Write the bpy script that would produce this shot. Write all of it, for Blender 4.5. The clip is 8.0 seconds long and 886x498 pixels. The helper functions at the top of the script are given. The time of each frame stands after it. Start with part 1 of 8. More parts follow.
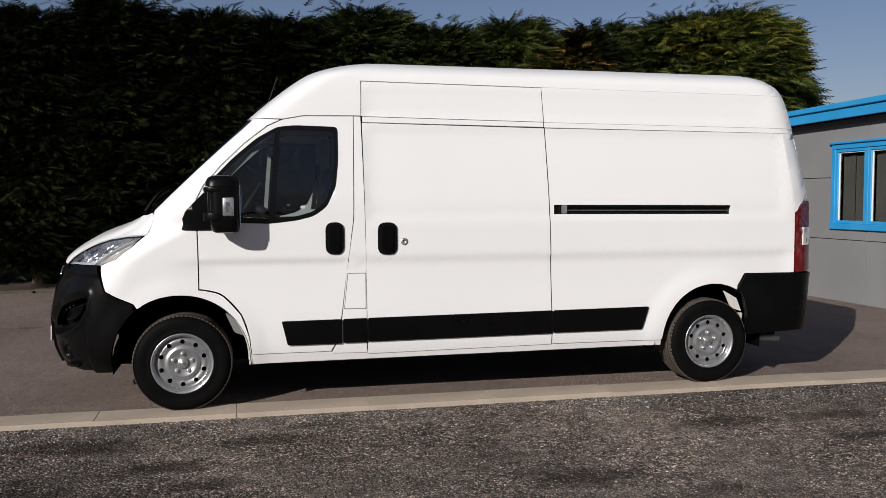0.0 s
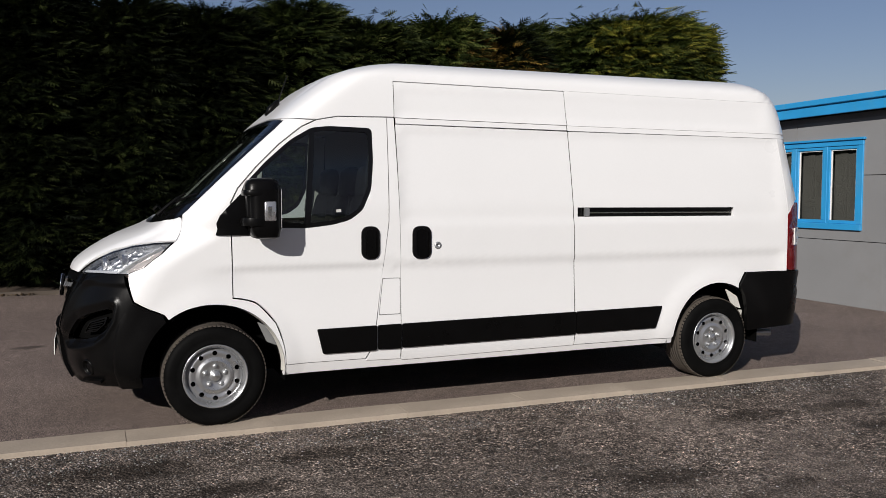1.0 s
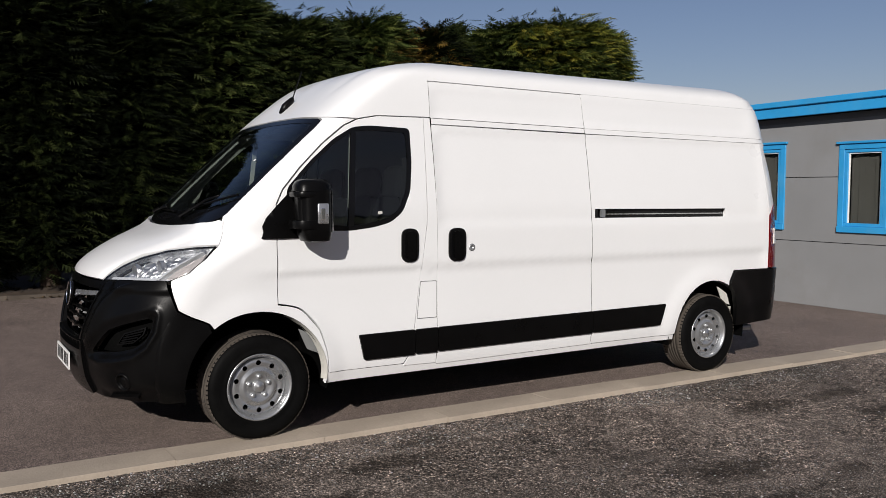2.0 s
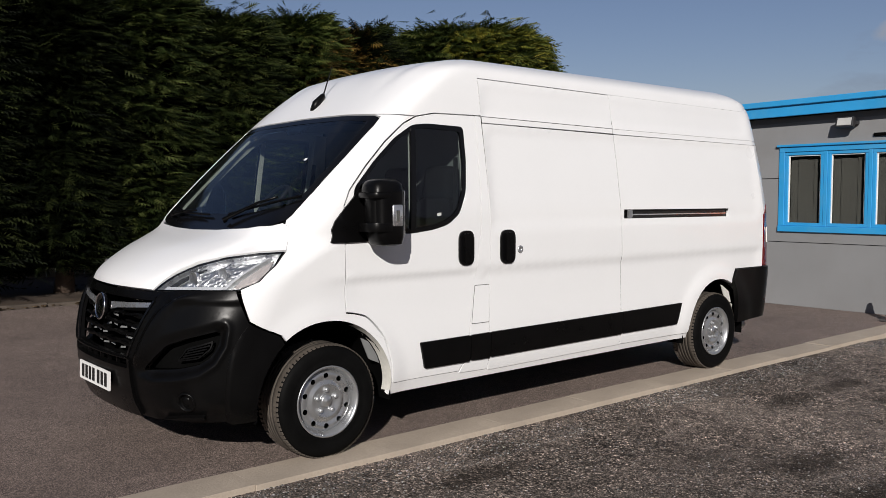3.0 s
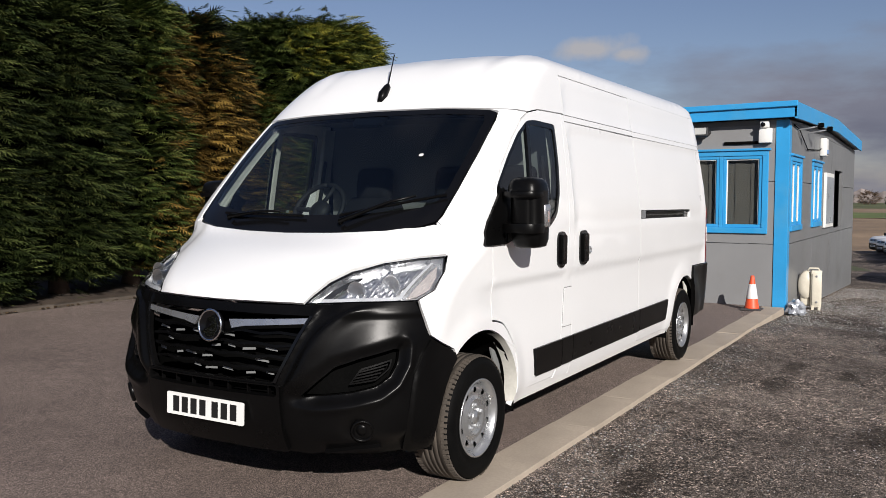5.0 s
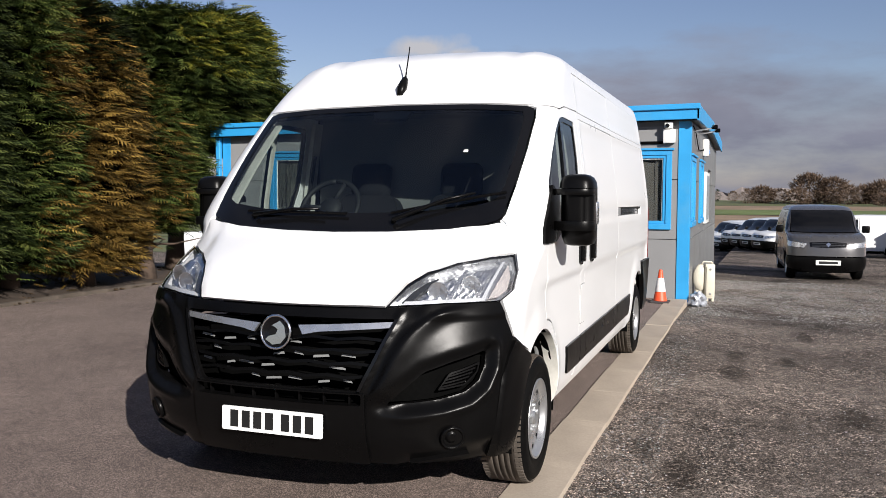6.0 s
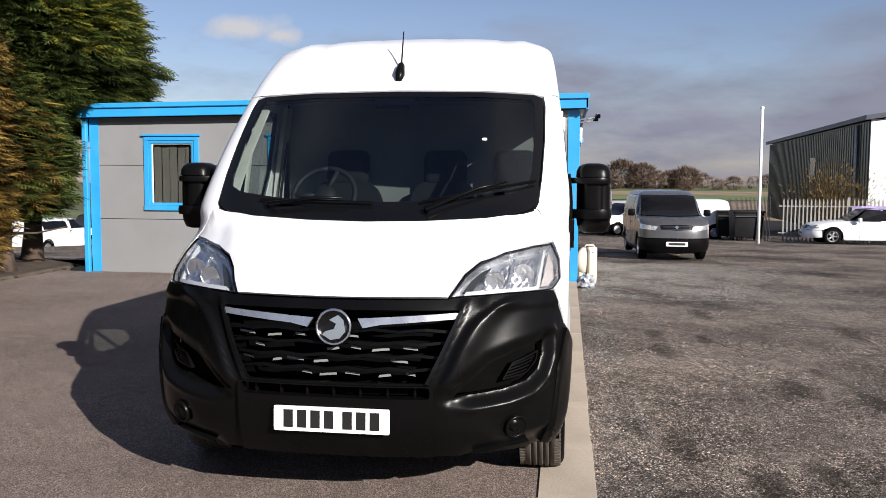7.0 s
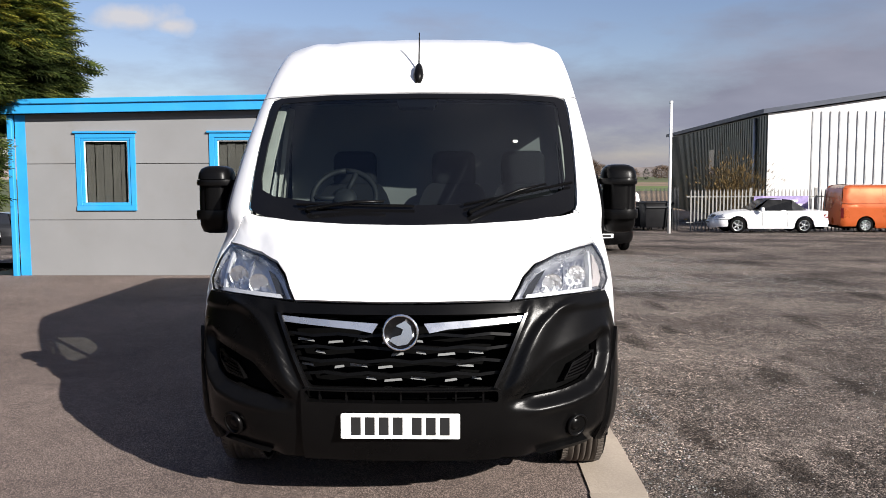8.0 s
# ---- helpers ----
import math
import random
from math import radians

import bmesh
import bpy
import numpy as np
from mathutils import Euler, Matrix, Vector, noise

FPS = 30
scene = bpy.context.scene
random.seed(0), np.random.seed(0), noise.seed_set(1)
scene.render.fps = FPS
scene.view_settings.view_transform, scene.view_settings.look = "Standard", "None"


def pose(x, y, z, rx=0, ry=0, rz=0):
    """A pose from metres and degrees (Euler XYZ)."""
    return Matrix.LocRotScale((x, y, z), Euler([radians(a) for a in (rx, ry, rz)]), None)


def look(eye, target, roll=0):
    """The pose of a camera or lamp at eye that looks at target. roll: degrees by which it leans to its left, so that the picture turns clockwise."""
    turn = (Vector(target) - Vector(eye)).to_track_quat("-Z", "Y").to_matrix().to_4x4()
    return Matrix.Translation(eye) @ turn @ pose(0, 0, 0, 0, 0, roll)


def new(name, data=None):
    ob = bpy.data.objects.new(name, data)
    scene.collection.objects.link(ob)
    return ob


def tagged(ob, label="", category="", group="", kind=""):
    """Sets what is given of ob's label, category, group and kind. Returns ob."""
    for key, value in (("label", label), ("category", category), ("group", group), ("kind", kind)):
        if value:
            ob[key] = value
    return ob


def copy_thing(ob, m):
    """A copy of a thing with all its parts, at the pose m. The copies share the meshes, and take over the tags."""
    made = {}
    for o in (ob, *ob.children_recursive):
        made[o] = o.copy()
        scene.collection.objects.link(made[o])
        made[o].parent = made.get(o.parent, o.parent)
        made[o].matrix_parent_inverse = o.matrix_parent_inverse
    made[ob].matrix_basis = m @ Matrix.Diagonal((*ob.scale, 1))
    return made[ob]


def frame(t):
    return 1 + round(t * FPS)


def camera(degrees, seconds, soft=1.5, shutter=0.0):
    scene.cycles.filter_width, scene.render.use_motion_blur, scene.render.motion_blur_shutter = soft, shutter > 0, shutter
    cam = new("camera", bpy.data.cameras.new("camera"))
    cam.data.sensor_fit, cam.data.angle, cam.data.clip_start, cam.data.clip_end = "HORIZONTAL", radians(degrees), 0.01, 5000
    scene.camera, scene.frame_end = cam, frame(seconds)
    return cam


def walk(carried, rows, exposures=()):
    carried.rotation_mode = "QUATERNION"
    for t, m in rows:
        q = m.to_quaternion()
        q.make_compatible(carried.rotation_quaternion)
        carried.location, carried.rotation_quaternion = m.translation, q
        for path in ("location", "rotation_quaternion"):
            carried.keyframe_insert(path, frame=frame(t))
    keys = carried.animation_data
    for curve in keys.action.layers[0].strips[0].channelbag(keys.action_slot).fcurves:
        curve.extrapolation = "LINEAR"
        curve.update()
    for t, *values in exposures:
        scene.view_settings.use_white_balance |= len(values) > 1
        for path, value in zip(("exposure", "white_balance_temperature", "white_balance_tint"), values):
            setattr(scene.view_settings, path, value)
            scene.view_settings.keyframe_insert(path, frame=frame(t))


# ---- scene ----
from mathutils.geometry import delaunay_2d_cdt

cam = camera(54.4, 8.0, soft=0.85)
PATH = [
    (0, (0.471, -7.061, 1.51), (0.917, -5.115, 1.393), -0.1),
    (0.5, (-0.089, -6.886, 1.528), (0.508, -4.981, 1.407), -0.1),
    (1, (-0.632, -6.65, 1.581), (0.107, -4.796, 1.448), -0.0),
    (1.5, (-1.166, -6.385, 1.609), (-0.273, -4.6, 1.471), 0.1),
    (2.8, (-2.464, -5.351, 1.57), (-1.224, -3.786, 1.445), -0.0),
    (3, (-2.606, -5.161, 1.571), (-1.319, -3.635, 1.447), -0.1),
    (3.5, (-3.02, -4.716, 1.563), (-1.618, -3.295, 1.441), -0.0),
    (4, (-3.369, -4.246, 1.548), (-1.85, -2.95, 1.431), -0.1),
    (4.5, (-3.671, -3.699, 1.551), (-2.05, -2.533, 1.432), -0.0),
    (6, (-4.307, -2.037, 1.548), (-2.428, -1.361, 1.425), 0.2),
    (6.5, (-4.417, -1.51, 1.539), (-2.482, -1.022, 1.397), 0.3),
    (7, (-4.529, -1.006, 1.565), (-2.555, -0.722, 1.408), 0.3),
    (7.5, (-4.613, -0.6, 1.594), (-2.624, -0.481, 1.431), 0.0),
    (8, (-4.605, -0.297, 1.615), (-2.613, -0.238, 1.442), -0.2),
]
EXPOSURE = [(0.0, -0.12), (1.5, -0.1), (3.0, -0.10), (3.5, -0.06), (4.5, 0.07), (6.0, 0.57), (7.0, 0.78), (8.0, 0.88)]
walk(cam, [(t, look(eye, target, roll)) for t, eye, target, roll in PATH], EXPOSURE)

# ---- world and light ----
GZ = 0.06          # level of the tarmac on which the van stands
SUN_AZ, SUN_EL = math.atan2(-0.70, -0.71), radians(25)   # where the sun stands
world = bpy.data.worlds.new("sky")
scene.world = world
world.use_nodes = True
wn, wl = world.node_tree.nodes, world.node_tree.links
wn.clear()
w_out, w_bg = wn.new("ShaderNodeOutputWorld"), wn.new("ShaderNodeBackground")
w_sky = wn.new("ShaderNodeTexSky")
w_sky.sky_type, w_sky.sun_disc = "NISHITA", False
w_sky.sun_elevation, w_sky.sun_rotation = SUN_EL, math.pi / 2 - SUN_AZ
w_sky.air_density, w_sky.dust_density, w_sky.ozone_density = 1.0, 0.5, 3.0
w_co, w_map = wn.new("ShaderNodeTexCoord"), wn.new("ShaderNodeMapping")
w_map.inputs["Scale"].default_value = (1.0, 1.0, 3.4)
w_map.inputs["Location"].default_value = (0.35, 0.1, 0.0)
w_no = wn.new("ShaderNodeTexNoise")
w_no.inputs["Scale"].default_value, w_no.inputs["Detail"].default_value, w_no.inputs["Roughness"].default_value = 1.9, 8, 0.58
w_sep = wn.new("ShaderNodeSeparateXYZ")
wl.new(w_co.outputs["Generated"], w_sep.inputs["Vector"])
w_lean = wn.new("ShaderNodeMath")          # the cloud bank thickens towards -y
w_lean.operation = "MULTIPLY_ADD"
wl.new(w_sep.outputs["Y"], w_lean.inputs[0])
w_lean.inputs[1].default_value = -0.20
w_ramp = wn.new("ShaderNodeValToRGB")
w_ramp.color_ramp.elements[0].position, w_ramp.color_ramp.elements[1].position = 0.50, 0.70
w_tint = wn.new("ShaderNodeMixRGB")
w_tint.blend_type, w_tint.inputs["Fac"].default_value, w_tint.inputs["Color2"].default_value = "MULTIPLY", 1.0, (1.18, 1.02, 1.08, 1)
w_mix = wn.new("ShaderNodeMixRGB")
w_no2 = wn.new("ShaderNodeTexNoise")
w_no2.inputs["Scale"].default_value, w_no2.inputs["Detail"].default_value = 5.0, 6
w_no3 = wn.new("ShaderNodeTexNoise")
w_no3.inputs["Scale"].default_value, w_no3.inputs["Detail"].default_value = 34.0, 6
wl.new(w_co.outputs["Generated"], w_no3.inputs["Vector"])
w_cl = wn.new("ShaderNodeValToRGB")
w_cl.color_ramp.elements[0].position, w_cl.color_ramp.elements[0].color = 0.35, (2.4, 2.5, 3.3, 1)
w_cl.color_ramp.elements[1].position, w_cl.color_ramp.elements[1].color = 0.75, (3.5, 3.6, 4.5, 1)
wl.new(w_co.outputs["Generated"], w_map.inputs["Vector"])
wl.new(w_map.outputs["Vector"], w_no.inputs["Vector"])
wl.new(w_map.outputs["Vector"], w_no2.inputs["Vector"])
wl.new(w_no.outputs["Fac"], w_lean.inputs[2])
w_zr = wn.new("ShaderNodeValToRGB")          # haze at the horizon, broken cloud overhead
for w_e in range(3):
    w_zr.color_ramp.elements.new(0.5)
for w_e, (w_p, w_v) in zip(w_zr.color_ramp.elements, ((0.0, 0.20), (0.10, 0.08), (0.25, 0.0), (0.55, 0.08), (0.9, 0.13))):
    w_e.position, w_e.color = w_p, (w_v, w_v, w_v, 1)
wl.new(w_sep.outputs["Z"], w_zr.inputs["Fac"])
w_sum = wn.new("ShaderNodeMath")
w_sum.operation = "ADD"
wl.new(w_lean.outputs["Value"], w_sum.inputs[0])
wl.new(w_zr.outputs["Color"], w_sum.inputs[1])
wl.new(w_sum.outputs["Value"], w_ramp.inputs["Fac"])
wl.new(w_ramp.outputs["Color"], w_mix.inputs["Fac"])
wl.new(w_no2.outputs["Fac"], w_cl.inputs["Fac"])
wl.new(w_cl.outputs["Color"], w_mix.inputs["Color2"])
w_puff = None
for cx, cy, cz, wide in ((0.923, 0.352, 0.166, 0.050), (0.940, 0.318, 0.160, 0.035)):
    w_off = wn.new("ShaderNodeVectorMath")
    w_off.operation = "SUBTRACT"
    wl.new(w_co.outputs["Generated"], w_off.inputs[0])
    w_off.inputs[1].default_value = (cx, cy, cz)
    w_sc = wn.new("ShaderNodeVectorMath")
    w_sc.operation = "MULTIPLY"
    wl.new(w_off.outputs["Vector"], w_sc.inputs[0])
    w_sc.inputs[1].default_value = (1 / wide, 1 / wide, 3.2 / wide)
    w_len = wn.new("ShaderNodeVectorMath")
    w_len.operation = "LENGTH"
    wl.new(w_sc.outputs["Vector"], w_len.inputs[0])
    w_rag = wn.new("ShaderNodeMath")
    w_rag.operation = "MULTIPLY_ADD"
    wl.new(w_no3.outputs["Fac"], w_rag.inputs[0])
    w_rag.inputs[1].default_value = 1.6
    wl.new(w_len.outputs["Value"], w_rag.inputs[2])
    w_one = wn.new("ShaderNodeMapRange")
    wl.new(w_rag.outputs["Value"], w_one.inputs["Value"])
    w_one.inputs["From Min"].default_value, w_one.inputs["From Max"].default_value = 1.85, 1.05
    if w_puff is None:
        w_puff = w_one
    else:
        w_max = wn.new("ShaderNodeMath")
        w_max.operation = "MAXIMUM"
        wl.new(w_puff.outputs[0], w_max.inputs[0])
        wl.new(w_one.outputs[0], w_max.inputs[1])
        w_puff = w_max
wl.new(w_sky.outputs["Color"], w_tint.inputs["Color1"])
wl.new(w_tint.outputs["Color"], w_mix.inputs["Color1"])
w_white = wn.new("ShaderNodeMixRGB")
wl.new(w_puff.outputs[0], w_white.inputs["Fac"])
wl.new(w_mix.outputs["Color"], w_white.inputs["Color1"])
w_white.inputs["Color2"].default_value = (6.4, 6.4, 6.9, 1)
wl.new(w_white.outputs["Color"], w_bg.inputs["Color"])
wl.new(w_bg.outputs["Background"], w_out.inputs["Surface"])
w_bg.inputs["Strength"].default_value = 0.056

sun_data = bpy.data.lights.new("sun", "SUN")
sun_data.energy, sun_data.angle, sun_data.color = 5.0, radians(0.5), (1.0, 0.948, 0.895)
sun = new("sun", sun_data)
sun_dir = Vector((math.cos(SUN_AZ) * math.cos(SUN_EL), math.sin(SUN_AZ) * math.cos(SUN_EL), math.sin(SUN_EL)))
sun.matrix_basis = look(sun_dir * 60, (0, 0, 0))


# ---- materials ----
def nodes_of(name):
    m = bpy.data.materials.new(name)
    m.use_nodes = True
    nt = m.node_tree
    return m, nt, nt.nodes, nt.links, nt.nodes["Principled BSDF"]


def noise_node(nt, scale, detail=4, rough=0.55, coord="Object", stretch=None):
    co = nt.nodes.new("ShaderNodeTexCoord")
    no = nt.nodes.new("ShaderNodeTexNoise")
    no.inputs["Scale"].default_value, no.inputs["Detail"].default_value, no.inputs["Roughness"].default_value = scale, detail, rough
    if stretch:
        mp = nt.nodes.new("ShaderNodeMapping")
        mp.inputs["Scale"].default_value = stretch
        nt.links.new(co.outputs[coord], mp.inputs["Vector"])
        nt.links.new(mp.outputs["Vector"], no.inputs["Vector"])
    else:
        nt.links.new(co.outputs[coord], no.inputs["Vector"])
    return no


def ramp_node(nt, src, stops):
    r = nt.nodes.new("ShaderNodeValToRGB")
    els = r.color_ramp.elements
    while len(els) < len(stops):
        els.new(0.5)
    for e, (p, c) in zip(els, stops):
        e.position, e.color = p, (*c, 1) if len(c) == 3 else c
    nt.links.new(src, r.inputs["Fac"])
    return r


def mixed(nt, fac, a, b, mode="MIX"):
    m = nt.nodes.new("ShaderNodeMixRGB")
    m.blend_type = mode
    for sock, v in (("Fac", fac), ("Color1", a), ("Color2", b)):
        if isinstance(v, (int, float)):
            m.inputs[sock].default_value = v
        elif isinstance(v, tuple):
            m.inputs[sock].default_value = (*v, 1)
        else:
            nt.links.new(v, m.inputs[sock])
    return m.outputs["Color"]


def surface(name, base, rough=0.5, metal=0.0, vary=0.12, coarse=3.0, fine=90.0, bump=0.05, coat=0.0, spread=0.0, dirt=None, spec=0.5):
    """A plain material: two scales of tone, uneven gloss and a fine relief. spread: tone from piece to piece."""
    m, nt, ns, ln, b = nodes_of(name)
    n1, n2 = noise_node(nt, coarse, 5), noise_node(nt, fine, 3)
    lo, hi = tuple(c * (1 - vary) for c in base), tuple(min(1, c * (1 + vary)) for c in base)
    r1 = ramp_node(nt, n1.outputs["Fac"], [(0.3, lo), (0.7, hi)])
    r2 = ramp_node(nt, n2.outputs["Fac"], [(0.3, (1 - vary * 0.7,) * 3), (0.7, (1, 1, 1))])
    col = mixed(nt, 1.0, r1.outputs["Color"], r2.outputs["Color"], "MULTIPLY")
    if dirt:
        n3 = noise_node(nt, 1.3, 8, 0.7)
        r3 = ramp_node(nt, n3.outputs["Fac"], [(0.52, (0, 0, 0)), (0.74, (0.6, 0.6, 0.6))])
        col = mixed(nt, r3.outputs["Color"], col, dirt)
    if spread:
        oi = ns.new("ShaderNodeObjectInfo")
        r4 = ramp_node(nt, oi.outputs["Random"], [(0, (1 - spread,) * 3), (1, (1, 1, 1))])
        col = mixed(nt, 1.0, col, r4.outputs["Color"], "MULTIPLY")
    ln.new(col, b.inputs["Base Color"])
    rr = ramp_node(nt, n1.outputs["Fac"], [(0.3, (max(0.02, rough * 0.85),) * 3), (0.75, (min(1, rough * 1.15),) * 3)])
    ln.new(rr.outputs["Color"], b.inputs["Roughness"])
    b.inputs["Metallic"].default_value = metal
    b.inputs["Specular IOR Level"].default_value = spec
    b.inputs["Coat Weight"].default_value = coat
    b.inputs["Coat Roughness"].default_value = 0.04
    if bump:
        bp = ns.new("ShaderNodeBump")
        bp.inputs["Strength"].default_value, bp.inputs["Distance"].default_value = min(1.0, bump * 4), 0.004
        ln.new(n2.outputs["Fac"], bp.inputs["Height"])
        ln.new(bp.outputs["Normal"], b.inputs["Normal"])
    return m


def glass(name, tint=(0.8, 0.86, 0.86), rough=0.0, f0=0.05):
    """Thin tinted pane: straight view through, mirror gloss that grows towards grazing view."""
    m, nt, ns, ln, b = nodes_of(name)
    ns.remove(b)
    out = ns["Material Output"]
    tr, gl, mx, lw = ns.new("ShaderNodeBsdfTransparent"), ns.new("ShaderNodeBsdfGlossy"), ns.new("ShaderNodeMixShader"), ns.new("ShaderNodeLayerWeight")
    tr.inputs["Color"].default_value = (*tint, 1)
    gl.inputs["Roughness"].default_value = rough
    lw.inputs["Blend"].default_value = 0.5
    pw, ma = ns.new("ShaderNodeMath"), ns.new("ShaderNodeMath")
    pw.operation, ma.operation = "POWER", "MULTIPLY_ADD"
    ln.new(lw.outputs["Facing"], pw.inputs[0])
    pw.inputs[1].default_value = 4.5
    ln.new(pw.outputs["Value"], ma.inputs[0])
    ma.inputs[1].default_value, ma.inputs[2].default_value = 1 - f0, f0
    ln.new(ma.outputs["Value"], mx.inputs["Fac"])
    ln.new(tr.outputs["BSDF"], mx.inputs[1])
    ln.new(gl.outputs["BSDF"], mx.inputs[2])
    ln.new(mx.outputs["Shader"], out.inputs["Surface"])
    return m


M_WHITE = surface("white_paint", (0.80, 0.805, 0.81), 0.32, 0, 0.015, 1.2, 60, 0.0, coat=0.5)
M_BLACKPLASTIC = surface("black_grained_plastic", (0.0030, 0.0029, 0.0030), 0.30, 0, 0.2, 4, 900, 0.012, spec=0.14)
M_GLOSSBLACK = surface("gloss_black_plastic", (0.004, 0.004, 0.0045), 0.16, 0, 0.1, 4, 100, 0.0, spec=0.35)
M_RUBBER = surface("tyre_rubber", (0.005, 0.005, 0.005), 0.55, 0, 0.25, 6, 120, 0.03, spec=0.03)
M_TREAD = surface("dusty_tread_rubber", (0.075, 0.062, 0.05), 0.85, 0, 0.3, 8, 90, 0.1)
M_SILVER = surface("silver_wheel_paint", (0.50, 0.51, 0.52), 0.30, 0.8, 0.08, 9, 200, 0.02)
M_CHROME = surface("chrome", (0.82, 0.83, 0.85), 0.14, 1.0, 0.04, 4, 50, 0.0)
# near-black for liners and fittings, and for shade put into recesses and gaps
M_NEARBLACK = surface("dark_liner", (0.003, 0.003, 0.003), 0.9, 0, 0.3, 5, 60, 0.05, spec=0.02)
M_CABPLASTIC = surface("dark_cab_plastic", (0.016, 0.017, 0.019), 0.65, 0, 0.15, 5, 300, 0.03, spec=0.3)
M_SEAT = surface("dark_seat_cloth", (0.014, 0.0145, 0.017), 0.9, 0, 0.25, 5, 250, 0.05, spec=0.15)
M_CABGREY = surface("grey_cab_panel", (0.20, 0.205, 0.205), 0.7, 0, 0.1, 3, 120, 0.02, spec=0.2)
M_GLASS = glass("window_glass", (0.60, 0.655, 0.64), 0.0, 0.085)
M_LAMPGLASS = glass("lamp_lens", (0.95, 0.96, 0.97))
M_SMOKEGLASS = glass("cabin_glass", (0.60, 0.61, 0.60))
M_REDLENS = surface("red_lens", (0.13, 0.004, 0.006), 0.15, 0, 0.1, 6, 80, 0.0, coat=0.5)
M_AMBER = surface("pale_amber_lens", (0.70, 0.64, 0.61), 0.22, 0.45, 0.1, 6, 80, 0.0)
M_PLATE = surface("plate_white", (0.78, 0.78, 0.76), 0.4, 0, 0.02, 6, 80, 0.0)
M_INK = surface("plate_black", (0.01, 0.01, 0.01), 0.5, 0, 0.1, 6, 80, 0.0)
M_BLUE = surface("sky_blue_trim", (0.03, 0.30, 0.62), 0.38, 0, 0.08, 2, 60, 0.01, dirt=(0.10, 0.32, 0.52))
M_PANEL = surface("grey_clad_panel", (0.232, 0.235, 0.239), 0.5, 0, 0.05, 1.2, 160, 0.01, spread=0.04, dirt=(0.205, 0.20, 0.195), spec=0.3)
# the side's darker look against the front is put into this grey
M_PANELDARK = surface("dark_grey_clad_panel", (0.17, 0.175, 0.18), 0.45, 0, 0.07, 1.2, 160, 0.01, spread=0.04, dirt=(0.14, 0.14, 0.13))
M_SOIL = surface("leaf_litter", (0.055, 0.038, 0.026), 0.95, 0, 0.5, 4, 50, 0.4)
M_BARK = surface("bark", (0.085, 0.058, 0.042), 0.92, 0, 0.4, 6, 40, 0.5)
M_CONC = surface("concrete", (0.43, 0.365, 0.295), 0.85, 0, 0.14, 2.2, 70, 0.12, spread=0.05, dirt=(0.26, 0.22, 0.18), spec=0.2)
M_BLIND = surface("blind_fabric", (0.20, 0.195, 0.18), 0.8, 0, 0.08, 3, 120, 0.02)
M_LAMPSILVER = surface("lamp_silver", (0.62, 0.63, 0.65), 0.28, 0.85, 0.08, 14, 120, 0.02)
M_LAMPDARK = surface("smoked_lamp_housing", (0.07, 0.072, 0.076), 0.22, 0.6, 0.1, 14, 120, 0.0)
M_LAMPCHROME = surface("faceted_lamp_chrome", (0.88, 0.88, 0.88), 0.34, 1.0, 0.05, 14, 55, 0.25)
M_LAMPBACK = surface("satin_lamp_silver", (0.74, 0.75, 0.76), 0.35, 0.45, 0.06, 14, 120, 0.01)
M_GRILLE = surface("black_grille", (0.0025, 0.0025, 0.0027), 0.3, 0, 0.2, 6, 200, 0.0, spec=0.12)
M_CABPALE = surface("pale_arch_paint", (0.62, 0.61, 0.56), 0.6, 0, 0.15, 8, 60, 0.02)
# the unlit room's shade as the colour of its surfaces
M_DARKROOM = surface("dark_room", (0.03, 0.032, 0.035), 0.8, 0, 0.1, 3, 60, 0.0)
M_WHITEPVC = surface("white_pvc", (0.78, 0.78, 0.75), 0.35, 0, 0.04, 3, 60, 0.0)
M_STEEL = surface("galvanised_steel", (0.42, 0.43, 0.44), 0.45, 0.7, 0.15, 5, 90, 0.02)


